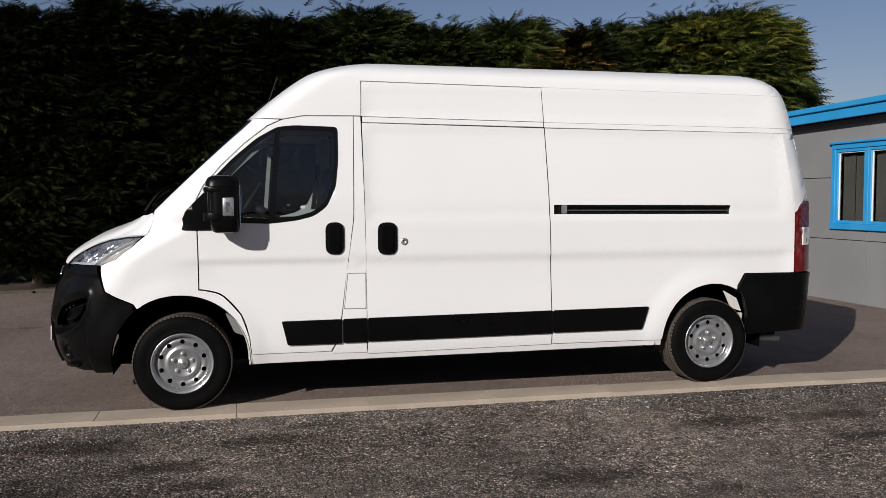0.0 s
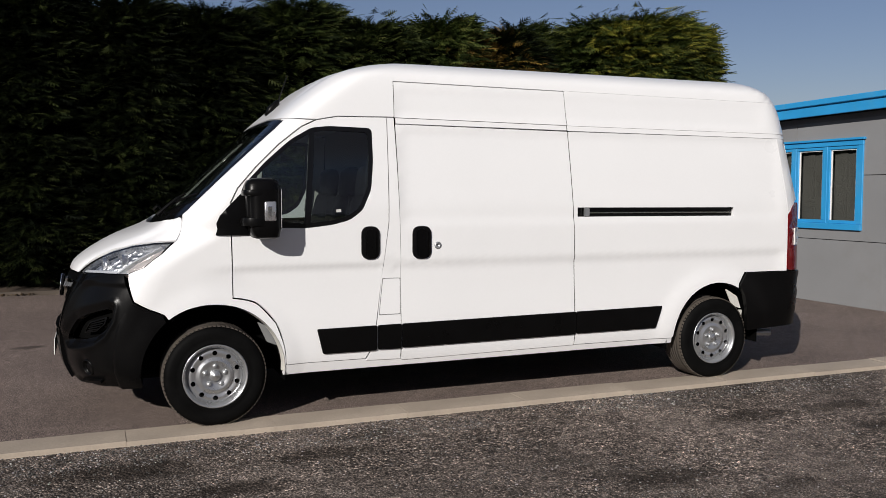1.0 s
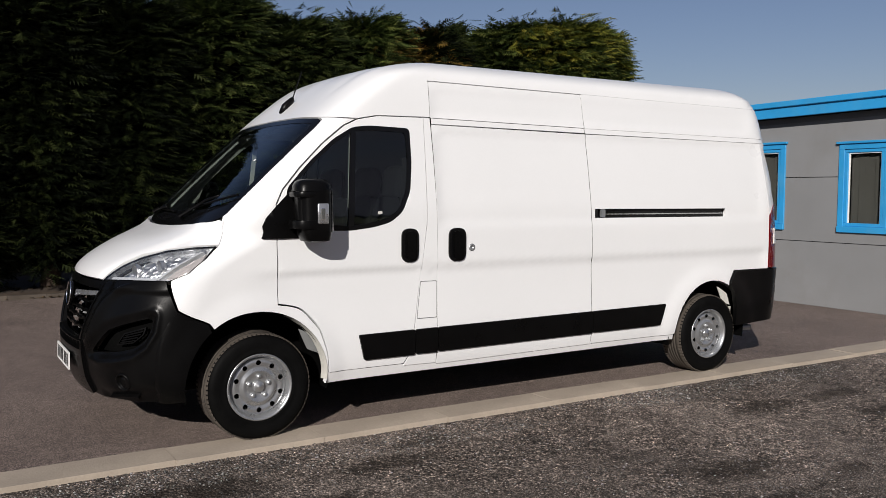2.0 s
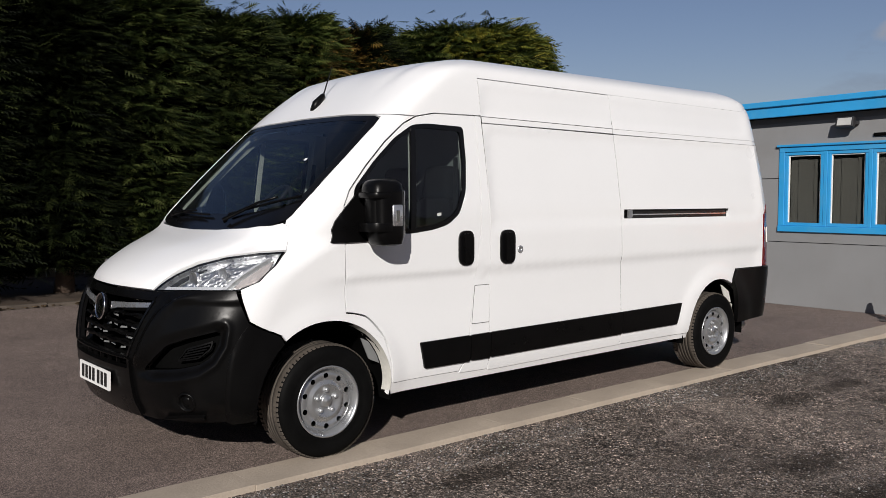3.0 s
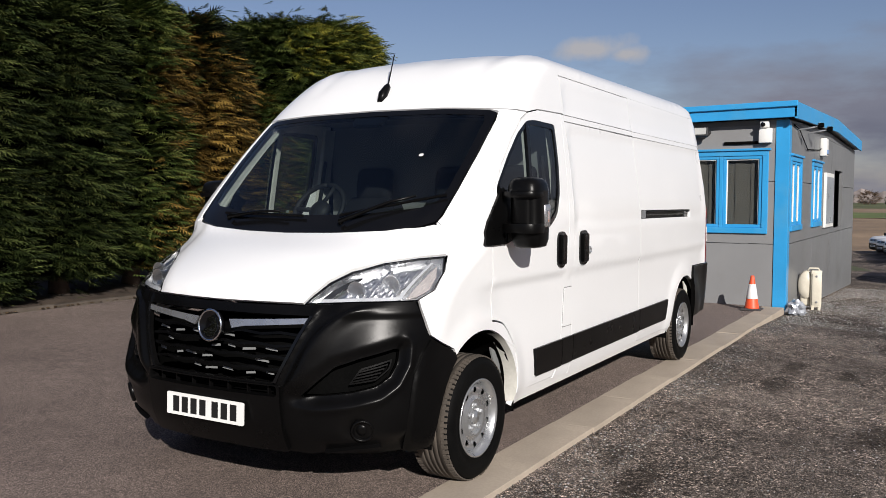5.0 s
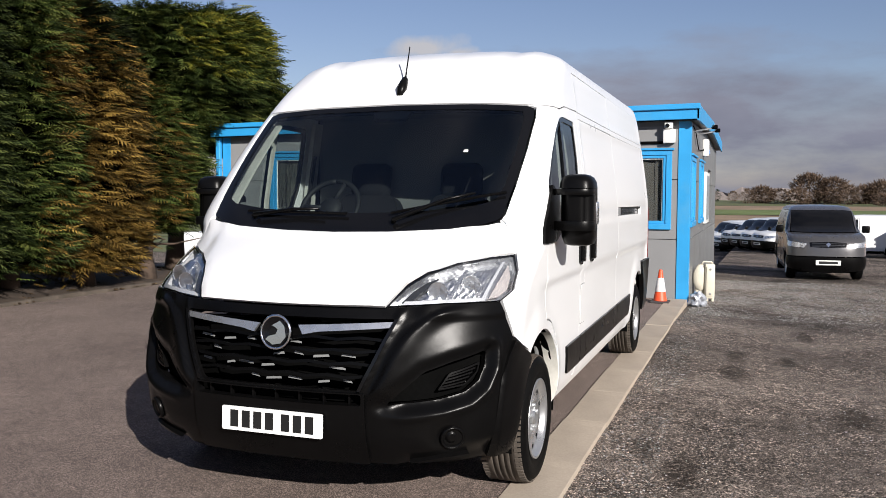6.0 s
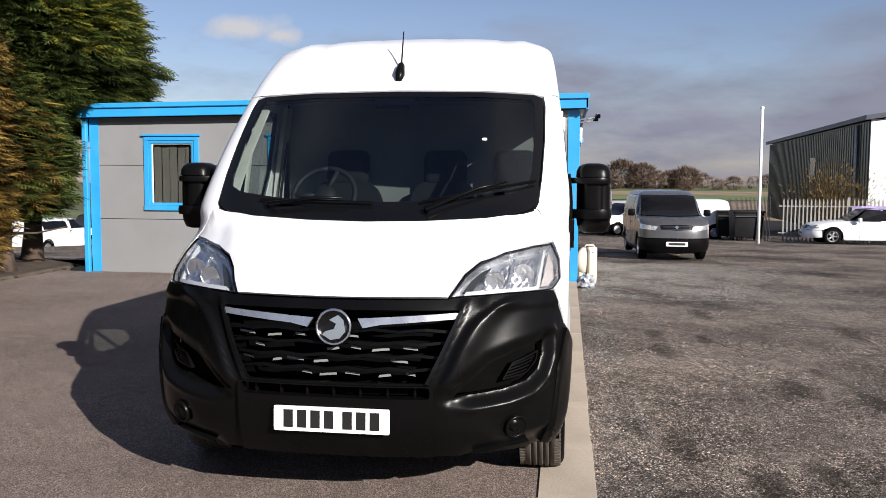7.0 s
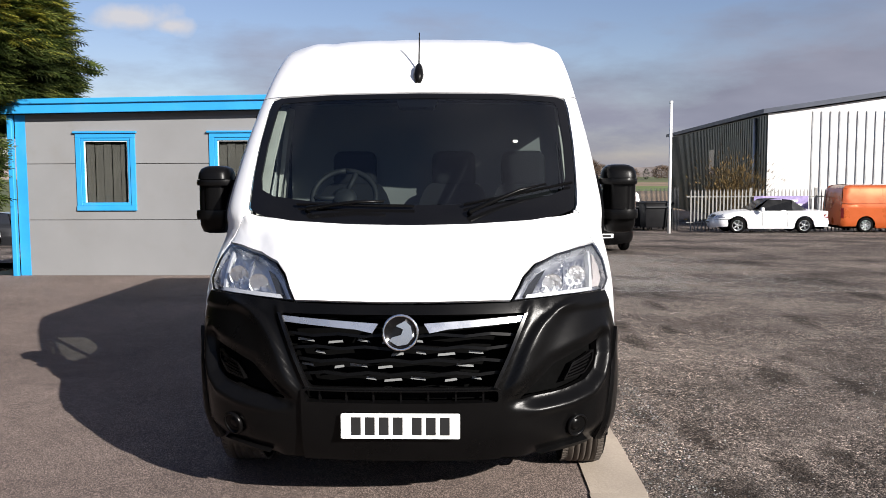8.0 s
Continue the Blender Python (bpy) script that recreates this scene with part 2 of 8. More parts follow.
def ground_mat(name, base, tone, speck, stains, aggregate, bump):
    """Asphalt or gravel: aggregate grain, pale chips, broad worn patches and dark stains that have their own places."""
    m, nt, ns, ln, b = nodes_of(name)
    big, mid, grain = noise_node(nt, 0.45, 7, 0.62), noise_node(nt, 9.0, 8, 0.75), noise_node(nt, aggregate, 3, 0.6)
    col = ramp_node(nt, big.outputs["Fac"], [(0.36, base), (0.62, tone)]).outputs["Color"]
    g = ramp_node(nt, grain.outputs["Fac"], [(0.36, (0.15,) * 3), (0.5, (0.75,) * 3), (0.66, (2.9,) * 3)])
    col = mixed(nt, 0.85, col, g.outputs["Color"], "MULTIPLY")
    md = ramp_node(nt, mid.outputs["Fac"], [(0.36, (0.45,) * 3), (0.64, (1.45,) * 3)])
    col = mixed(nt, 0.8 if speck else 0.3, col, md.outputs["Color"], "MULTIPLY")
    height = grain.outputs["Fac"]
    if speck:
        co = ns.new("ShaderNodeTexCoord")
        # aggregate: single stones, each with its own tone, thick in some patches and worn away in others
        for size, much in ((62, 0.9), (125, 0.8)):
            st = ns.new("ShaderNodeTexVoronoi")
            st.inputs["Scale"].default_value = size
            ln.new(co.outputs["Object"], st.inputs["Vector"])
            sx = ns.new("ShaderNodeSeparateColor")
            ln.new(st.outputs["Color"], sx.inputs["Color"])
            tone_of = ramp_node(nt, sx.outputs["Red"], [(0.1, (0.25,) * 3), (0.5, (0.80,) * 3), (0.8, (1.5, 1.48, 1.45)), (0.97, (2.9, 2.85, 2.8))])
            where = ramp_node(nt, noise_node(nt, 1.4, 6, 0.65).outputs["Fac"], [(0.36, (much * 0.25,) * 3), (0.62, (much,) * 3)])
            col = mixed(nt, where.outputs["Color"], col, mixed(nt, 1.0, col, tone_of.outputs["Color"], "MULTIPLY"))
            if size == 62:
                height = mixed(nt, 0.6, height, ramp_node(nt, st.outputs["Distance"], [(0.0, (1, 1, 1)), (0.7, (0, 0, 0))]).outputs["Color"])
        vo = ns.new("ShaderNodeTexVoronoi")
        vo.inputs["Scale"].default_value = speck
        ln.new(co.outputs["Object"], vo.inputs["Vector"])
        sp = ramp_node(nt, vo.outputs["Distance"], [(0.10, (1, 1, 1)), (0.24, (0, 0, 0))])
        pick = ramp_node(nt, vo.outputs["Color"], [(0.5, (0, 0, 0)), (0.6, (1, 1, 1))])
        patch = ramp_node(nt, noise_node(nt, 0.9, 5, 0.6).outputs["Fac"], [(0.40, (0.12,) * 3), (0.62, (0.9,) * 3)])
        f = mixed(nt, 1.0, sp.outputs["Color"], pick.outputs["Color"], "MULTIPLY")
        f = mixed(nt, 1.0, f, patch.outputs["Color"], "MULTIPLY")
        col = mixed(nt, f, col, (0.50, 0.48, 0.45))
    wet = None
    if stains:
        co = ns.new("ShaderNodeTexCoord")
        warp = noise_node(nt, 4.5, 9, 0.75)
        for x, y, rx, ry, depth in stains:
            mp = ns.new("ShaderNodeMapping")
            mp.vector_type = "TEXTURE"
            mp.inputs["Location"].default_value, mp.inputs["Scale"].default_value = (x, y, 0), (rx, ry, 50)
            ln.new(co.outputs["Object"], mp.inputs["Vector"])
            ln_ = ns.new("ShaderNodeVectorMath")
            ln_.operation = "LENGTH"
            ln.new(mp.outputs["Vector"], ln_.inputs[0])
            ad = ns.new("ShaderNodeMath")
            ad.operation = "MULTIPLY_ADD"
            ln.new(warp.outputs["Fac"], ad.inputs[0])
            ad.inputs[1].default_value = 1.7
            ln.new(ln_.outputs["Value"], ad.inputs[2])
            r = ramp_node(nt, ad.outputs["Value"], [(0.50, (depth,) * 3), (0.76, (0, 0, 0))])
            sc = ns.new("ShaderNodeMath")
            sc.operation = "MULTIPLY"
            ln.new(ad.outputs["Value"], sc.inputs[0])
            sc.inputs[1].default_value = 0.40
            ln.new(sc.outputs["Value"], r.inputs["Fac"])
            wet = r.outputs["Color"] if wet is None else mixed(nt, 1.0, wet, r.outputs["Color"], "LIGHTEN")
        col = mixed(nt, wet, col, mixed(nt, 0.22, (0.014, 0.010, 0.007), col))
    ln.new(col, b.inputs["Base Color"])
    b.inputs["Roughness"].default_value, b.inputs["Specular IOR Level"].default_value = 0.9, 0.12 if speck else 0.3
    bp = ns.new("ShaderNodeBump")
    bp.inputs["Strength"].default_value, bp.inputs["Distance"].default_value = bump, 0.012
    ln.new(height, bp.inputs["Height"])
    ln.new(bp.outputs["Normal"], b.inputs["Normal"])
    return m


M_TARMAC = ground_mat("worn_tarmac", (0.140, 0.108, 0.094), (0.200, 0.156, 0.135), 0, [(-1.3, 2.6, 0.22, 0.1, 0.8), (-1.9, 3.4, 0.16, 0.08, 0.7), (0.6, 4.6, 0.2, 0.1, 0.7)], 160, 0.35)
M_GRAVEL = ground_mat("worn_gravel_asphalt", (0.044, 0.037, 0.032), (0.195, 0.162, 0.140), 55,
                      [(2.25, -2.75, 0.45, 0.20, 0.97), (3.54, -1.92, 0.50, 0.16, 0.85), (4.45, -1.92, 0.45, 0.13, 0.85), (4.32, -2.38, 0.32, 0.11, 0.9), (-0.62, -1.62, 0.55, 0.19, 0.85), (0.02, -2.07, 0.40, 0.13, 0.85),
                       (0.22, -2.42, 0.30, 0.13, 0.85), (0.55, -1.70, 0.50, 0.14, 0.8), (0.95, -1.42, 0.40, 0.10, 0.7), (1.95, -3.22, 0.42, 0.13, 0.85), (2.85, -3.08, 0.25, 0.10, 0.7), (4.9, -3.95, 0.6, 0.16, 0.8),
                       (5.9, -2.6, 0.5, 0.15, 0.8), (7.8, -3.1, 0.7, 0.2, 0.8), (-1.7, -2.2, 0.7, 0.2, 0.75), (9.5, -4.2, 0.8, 0.3, 0.8), (3.4, -5.2, 0.6, 0.2, 0.75), (6.8, -5.6, 0.8, 0.25, 0.8),
                       (11.5, -2.6, 0.8, 0.25, 0.7), (13.0, -6.0, 1.2, 0.4, 0.7), (10.0, -7.5, 1.0, 0.3, 0.7)], 110, 1.0)
M_FIELD = surface("rough_grass_field", (0.085, 0.10, 0.032), 0.95, 0, 0.35, 0.06, 2.0, 0.3, dirt=(0.16, 0.115, 0.06))


# ---- builders ----
def thing(name, label, category, loc=(0, 0, 0), rz=0.0, group="", kind=""):
    e = new(name)
    e.empty_display_size = 0.2
    e.matrix_basis = pose(*loc, 0, 0, rz)
    return tagged(e, label, category, group, kind)


def finish(bm, name, mat, smooth=None):
    me = bpy.data.meshes.new(name)
    if smooth is not None:
        for f in bm.faces:
            f.smooth = True
        for e in bm.edges:
            e.smooth = len(e.link_faces) == 2 and e.calc_face_angle(3.0) < radians(smooth)
    bm.to_mesh(me)
    bm.free()
    for one in (mat if isinstance(mat, (list, tuple)) else (mat,)):
        me.materials.append(one)
    return me


def part(name, bm, mat, parent, label="", smooth=None, inverse=None):
    ob = new(name, finish(bm, name, mat, smooth))
    ob.parent = parent
    if inverse is not None and parent.parent is None:
        ob.matrix_parent_inverse = inverse
    if label:
        ob["label"] = label
    return ob


def solid(name, bm, mat, label, category="", kind="", group="", smooth=None):
    return tagged(new(name, finish(bm, name, mat, smooth)), label, category, group, kind)


def box(bm, x0, x1, y0, y1, z0, z1, bevel=0.0, seg=1):
    vs = [bm.verts.new((x, y, z)) for z in (z0, z1) for x, y in ((x0, y0), (x1, y0), (x1, y1), (x0, y1))]
    fs = [bm.faces.new([vs[i] for i in q]) for q in ((3, 2, 1, 0), (4, 5, 6, 7), (0, 1, 5, 4), (1, 2, 6, 5), (2, 3, 7, 6), (3, 0, 4, 7))]
    if bevel:
        bmesh.ops.bevel(bm, geom=list({e for f in fs for e in f.edges}), offset=bevel, segments=seg, profile=0.5, affect="EDGES", clamp_overlap=True)
    return bm


def boxed(*a, **k):
    return box(bmesh.new(), *a, **k)


def lathe(bm, prof, m=None, seg=24, closed=False):
    """Turns (radius, height) pairs about the local z axis."""
    rings = []
    for r, h in prof:
        ring = []
        for i in range(seg):
            a = 2 * math.pi * i / seg
            v = Vector((r * math.cos(a), r * math.sin(a), h))
            ring.append(bm.verts.new(m @ v if m else v))
        rings.append(ring)
    pairs = list(zip(rings, rings[1:])) + ([(rings[-1], rings[0])] if closed else [])
    for a, b in pairs:
        for i in range(seg):
            j = (i + 1) % seg
            bm.faces.new((a[i], a[j], b[j], b[i]))
    if not closed:
        bm.faces.new(list(reversed(rings[0])))
        bm.faces.new(rings[-1])
    return bm


def tube(bm, pts, r, seg=8):
    """A round bar along points; r: one radius or one a point."""
    pts = [Vector(p) for p in pts]
    rs = r if isinstance(r, (list, tuple)) else [r] * len(pts)
    rings, up = [], None
    for i, p in enumerate(pts):
        d = (pts[min(i + 1, len(pts) - 1)] - pts[max(i - 1, 0)]).normalized()
        if up is None:
            up = d.orthogonal().normalized()
        up = (up - d * up.dot(d)).normalized()
        side = d.cross(up)
        rings.append([bm.verts.new(p + rs[i] * (math.cos(2 * math.pi * k / seg) * up + math.sin(2 * math.pi * k / seg) * side)) for k in range(seg)])
    for a, b in zip(rings, rings[1:]):
        for i in range(seg):
            j = (i + 1) % seg
            bm.faces.new((a[i], a[j], b[j], b[i]))
    bm.faces.new(list(reversed(rings[0])))
    bm.faces.new(rings[-1])
    return bm


def prism(bm, poly, depth, m=None):
    """A flat polygon in local x, y, raised along local z by depth."""
    lo = [Vector((x, y, 0)) for x, y in poly]
    hi = [Vector((x, y, depth)) for x, y in poly]
    a = [bm.verts.new(m @ v if m else v) for v in lo]
    b = [bm.verts.new(m @ v if m else v) for v in hi]
    n = len(poly)
    bm.faces.new(list(reversed(a)))
    bm.faces.new(b)
    for i in range(n):
        j = (i + 1) % n
        bm.faces.new((a[i], a[j], b[j], b[i]))
    return bm


def rounded(x0, x1, y0, y1, r, seg=4):
    out = []
    for cx, cy, a0 in ((x1 - r, y1 - r, 0), (x0 + r, y1 - r, 90), (x0 + r, y0 + r, 180), (x1 - r, y0 + r, 270)):
        for i in range(seg + 1):
            a = radians(a0 + 90 * i / seg)
            out.append((cx + r * math.cos(a), cy + r * math.sin(a)))
    return out


def curve_fn(pts):
    """A smooth monotone curve through (t, value) pairs."""
    t, v = np.array([p[0] for p in pts], float), np.array([p[1] for p in pts], float)
    h, d = np.diff(t), np.diff(v) / np.diff(t)
    m = np.zeros(len(t))
    m[0], m[-1] = d[0], d[-1]
    for i in range(1, len(t) - 1):
        if d[i - 1] * d[i] > 0:
            w1, w2 = 2 * h[i] + h[i - 1], h[i] + 2 * h[i - 1]
            m[i] = (w1 + w2) / (w1 / d[i - 1] + w2 / d[i])

    def f(x):
        x = min(max(x, t[0]), t[-1])
        i = min(max(int(np.searchsorted(t, x)) - 1, 0), len(t) - 2)
        s = (x - t[i]) / h[i]
        return float((2 * s**3 - 3 * s**2 + 1) * v[i] + (s**3 - 2 * s**2 + s) * h[i] * m[i] + (3 * s**2 - 2 * s**3) * v[i + 1] + (s**3 - s**2) * h[i] * m[i + 1])

    return f


def step(a, b, x):
    s = min(max((x - a) / (b - a), 0.0), 1.0)
    return s * s * (3 - 2 * s)


def within(loop, px, py):
    """Which of the points lie inside a closed outline."""
    a = np.array(loop, float)
    b = np.roll(a, -1, axis=0)
    px, py = np.asarray(px)[:, None], np.asarray(py)[:, None]
    dy = np.where(b[:, 1] == a[:, 1], 1e-12, b[:, 1] - a[:, 1])
    hit = ((a[:, 1] > py) != (b[:, 1] > py)) & (px < (b[:, 0] - a[:, 0]) * (py - a[:, 1]) / dy + a[:, 0])
    return hit.sum(axis=1) % 2 == 1


def filled(loops, grid=()):
    """Triangles between an outline and its holes, through the given inner points."""
    vs, es = [], []
    for lp in loops:
        k = len(vs)
        vs += [Vector((p[0], p[1])) for p in lp]
        es += [(k + i, k + (i + 1) % len(lp)) for i in range(len(lp))]
    if len(grid):
        g = np.array([(p[0], p[1]) for p in grid])
        ok = within(loops[0], g[:, 0], g[:, 1])
        for h in loops[1:]:
            ok &= ~within(h, g[:, 0], g[:, 1])
        vs += [Vector((x, y)) for x, y in g[ok]]
    res = delaunay_2d_cdt(vs, es, [], 1, 1e-7)
    out = res[0]
    if not res[2]:
        return out, []
    cx = [sum(out[i].x for i in f) / len(f) for f in res[2]]
    cy = [sum(out[i].y for i in f) / len(f) for f in res[2]]
    ok = within(loops[0], cx, cy)
    for h in loops[1:]:
        ok &= ~within(h, cx, cy)
    return out, [f for f, o in zip(res[2], ok) if o]


# ---- vehicle shells ----
class Shell:
    """A body as a stack of plan outlines: nose and tail by height, half width, and how far and how squarely the front corners turn.
    U runs round the outline from the middle of the nose, v is the height."""
    A = 1.15

    def __init__(self, nose, half, turn, power, tail, tailturn=0.16, relief=None):
        self.nose, self.half, self.turn, self.power, self.tail = (curve_fn(c) for c in (nose, half, turn, power, tail))
        self.tailturn, self.relief = tailturn, relief

    def at(self, U, z):
        s = -1.0 if U >= 0 else 1.0          # U > 0 goes round by the vehicle's left side (-y)
        U = abs(U)
        xf, S, L, n, xr = self.nose(z), self.half(z), self.turn(z), self.power(z), self.tail(z)
        if U < self.A:
            a = U / self.A * math.pi / 2
            y, x = S * math.sin(a) ** (2 / n), xf + L * (1 - max(math.cos(a), 0.0) ** (2 / n))
        else:
            x, y = xf + L + U - self.A, S
            q = (x - (xr - self.tailturn)) / self.tailturn
            if q > 0:
                q = min(q, 1.0)
                y = S - 0.13 * (1 - math.sqrt(max(1 - q * q * 0.96, 0)))
        if self.relief:
            y -= self.relief(x, z, y)
        return Vector((x, s * y, z))

    def side(self, x, z):
        xf, L, n = self.nose(z), self.turn(z), self.power(z)
        if x >= xf + L:
            return (self.A + x - xf - L, z)
        c = max(1 - max(x - xf, 0) / L, 0.0) ** (n / 2)
        return (math.acos(min(c, 1.0)) / (math.pi / 2) * self.A, z)

    def front(self, y, z):
        S, n = self.half(z), self.power(z)
        a = math.asin(min((min(abs(y), S) / S) ** (n / 2), 1.0)) / (math.pi / 2) * self.A
        return (a if y <= 0 else -a, z)

    def normal(self, U, z, e=0.004):
        du, dv = self.at(U + e, z) - self.at(U - e, z), self.at(U, z + e) - self.at(U, z - e)
        n = du.cross(dv)
        if n.length < 1e-12:
            return Vector((-1, 0, 0))
        return n.normalized()

    def trace(self, pts, gap=0.04, closed=True):
        """Corner points ('s', x, z), ('f', y, z) or ('m', x, z: the mirrored side) to a finely stepped outline in U, v."""
        out = []
        n = len(pts)
        for i in range(n if closed else n - 1):
            a, b = pts[i], pts[(i + 1) % n]
            if a[0] == b[0]:
                k = max(1, int(math.hypot(b[1] - a[1], b[2] - a[2]) / gap))
                for j in range(k):
                    f = j / k
                    p, q = a[1] + (b[1] - a[1]) * f, a[2] + (b[2] - a[2]) * f
                    out.append(self.uv(a[0], p, q))
            else:
                ua, ub = self.uv(*a), self.uv(*b)
                k = max(1, int(math.hypot(ub[0] - ua[0], ub[1] - ua[1]) / gap))
                for j in range(k):
                    f = j / k
                    out.append((ua[0] + (ub[0] - ua[0]) * f, ua[1] + (ub[1] - ua[1]) * f))
        if not closed:
            out.append(self.uv(*pts[-1]))
        return out

    def uv(self, kind, p, q):
        if kind == "f":
            return self.front(p, q)
        u, v = self.side(p, q)
        return (-u if kind == "m" else u, v)

    def panel(self, outline, holes=(), thick=0.02, lift=0.0, du=0.09, dv=0.035, gap=0.04, flip=False, dish=None):
        """A curved sheet with thickness on the shell, cut to an outline and to holes. dish(u, v): how far a point lies outward."""
        loops = [self.trace(outline, gap)] + [self.trace(h, gap) for h in holes]
        if flip:
            loops = [[(-u, v) for u, v in lp] for lp in loops]
        us, ws = [p[0] for p in loops[0]], [p[1] for p in loops[0]]
        edge = np.array([p for lp in loops for p in lp])
        grid = []
        v = min(ws) + dv * 0.5
        row = 0
        while v < max(ws):
            u = min(us) + du * (0.25 + 0.5 * (row % 2))
            while u < max(us):
                if np.min(np.abs(edge[:, 0] - u) / du + np.abs(edge[:, 1] - v) / dv) > 0.45:
                    grid.append(Vector((u, v)))
                u += du
            v += dv
            row += 1
        from_cdt = filled(loops, grid)
        bm = bmesh.new()
        top, low = [], []
        for p in from_cdt[0]:
            n = self.normal(p.x, p.y)
            q = self.at(p.x, p.y) + n * (lift + (dish(p.x, p.y) if dish else 0.0))
            top.append(bm.verts.new(q))
            low.append(q - n * thick)
        tris = []
        for f in from_cdt[1]:
            fv = [top[i] for i in f]
            c = sum((from_cdt[0][i] for i in f), Vector((0, 0))) / len(f)
            nn = (fv[1].co - fv[0].co).cross(fv[2].co - fv[0].co)
            turned = nn.dot(self.normal(c.x, c.y)) < 0
            try:
                bm.faces.new(list(reversed(fv)) if turned else fv)
                tris.append(tuple(reversed(f)) if turned else tuple(f))
            except ValueError:
                pass
        for f in bm.faces:
            f.smooth = True
        if thick:
            lv = [bm.verts.new(p) for p in low]
            count = {}
            for f in tris:
                for i in range(len(f)):
                    a, b = f[i], f[(i + 1) % len(f)]
                    count[(a, b)] = 1
            for f in tris:
                bm.faces.new([lv[i] for i in reversed(f)]).smooth = True
            for a, b in list(count):
                if (b, a) not in count:
                    bm.faces.new((top[b], top[a], lv[a], lv[b]))
            for e in bm.edges:
                if any(not f.smooth for f in e.link_faces):
                    e.smooth = False
        loose = [v for v in bm.verts if not v.link_faces]
        for v in loose:
            bm.verts.remove(v)
        return bm


# ---- the white van ----
def van_relief(x, z, y):
    k = 0.015 * (1 - step(1.05, 1.09, z)) * step(0.55, 0.95, z) * step(-0.1, 0.3, x) * (1 - step(4.6, 4.75, x))
    k += 0.008 * step(1.34, 1.37, z) * (1 - step(1.97, 2.01, z)) * step(1.29, 1.33, x) * (1 - step(4.58, 4.66, x))
    k += 0.008 * step(2.09, 2.11, z) * (1 - step(2.26, 2.30, z)) * step(1.29, 1.33, x) * (1 - step(4.45, 4.55, x))
    for cx in (0.04, 3.996):
        d = math.hypot(x - cx, z - 0.40)
        k -= 0.014 * (1 - step(0.45, 0.60, d))
    return k * step(0.80, 0.98, y)


VAN_Z = curve_fn([(0.2, 0.2), (2.33, 2.33), (2.40, 2.395), (2.46, 2.434), (2.54, 2.470), (2.72, 2.510), (3.02, 2.535), (3.28, 2.540)])
VAN_DX = curve_fn([(-1, 0.0), (-0.2, 0.012), (0.14, 0.021), (1.2, 0.038), (2.65, 0.03), (3.47, 0.007), (4.15, 0.0), (4.85, -0.03), (5.2, -0.03)])


class VanShell(Shell):
    """The van's shell, with the small corrections of its fitted outlines."""

    def at(self, U, v):
        p = Shell.at(self, U, v)
        p.z = VAN_Z(v)
        return p

    def uv(self, kind, p, q):
        if kind == "u":
            return (p, q)
        if kind == "f":
            return self.front(p * 1.01, q + 0.033 - 0.008 * (1 - step(0.45, 0.85, q)))
        dz = 0.012 + (q - 0.4) * (0.0115 - 0.0046 * max(p, 0)) + 0.014 * (1 - step(-0.3, 0.1, p))
        u, v = self.side(p + VAN_DX(p), q + dz)
        return (-u if kind == "m" else u, v)


VAN = VanShell(
    nose=[(0.25, -0.78), (0.36, -0.85), (0.48, -0.895), (0.65, -0.912), (0.83, -0.893), (0.965, -0.858), (1.035, -0.828), (1.085, -0.79), (1.135, -0.73), (1.195, -0.635), (1.25, -0.53),
          (1.345, -0.285), (1.435, -0.19), (2.085, 0.50), (2.19, 0.615), (2.325, 0.77), (2.40, 0.87), (2.46, 0.955), (2.54, 1.07), (2.72, 1.25), (3.02, 1.45), (3.28, 1.7)],
    half=[(0.25, 0.90), (0.36, 0.96), (0.48, 0.995), (0.65, 1.008), (0.97, 1.020), (1.42, 1.022), (1.62, 1.005), (2.08, 0.945), (2.33, 0.905), (2.40, 0.885), (2.46, 0.845), (2.54, 0.78),
          (2.72, 0.60), (3.02, 0.30), (3.28, 0.02)],
    turn=[(0.25, 0.50), (0.65, 0.56), (1.03, 0.58), (1.25, 0.60), (1.40, 0.46), (2.08, 0.34), (2.43, 0.34), (2.73, 0.3), (3.28, 0.05)],
    power=[(0.25, 2.4), (0.65, 2.4), (1.03, 2.2), (1.25, 2.15), (1.40, 3.8), (2.08, 4.5), (2.43, 3.2), (2.73, 2.6), (3.28, 2)],
    tail=[(0.25, 4.87), (0.90, 4.91), (1.50, 4.87), (2.05, 4.79), (2.30, 4.73), (2.40, 4.67), (2.54, 4.57), (2.72, 4.45), (3.02, 4.3), (3.28, 4.2)],
    tailturn=0.2, relief=van_relief)


def arch(cx, cz, r, a0, a1, n):
    return [("s", cx + r * math.cos(radians(a0 + (a1 - a0) * i / n)), cz + r * math.sin(radians(a0 + (a1 - a0) * i / n))) for i in range(n + 1)]


def mirrored(pts):
    return [("m" if k == "s" else k, p if k == "s" else -p, q) for k, p, q in pts]


def loop2(half):
    """An outline across the nose from its left half, which starts and ends on the middle line."""
    return list(half) + mirrored(list(reversed(half)))


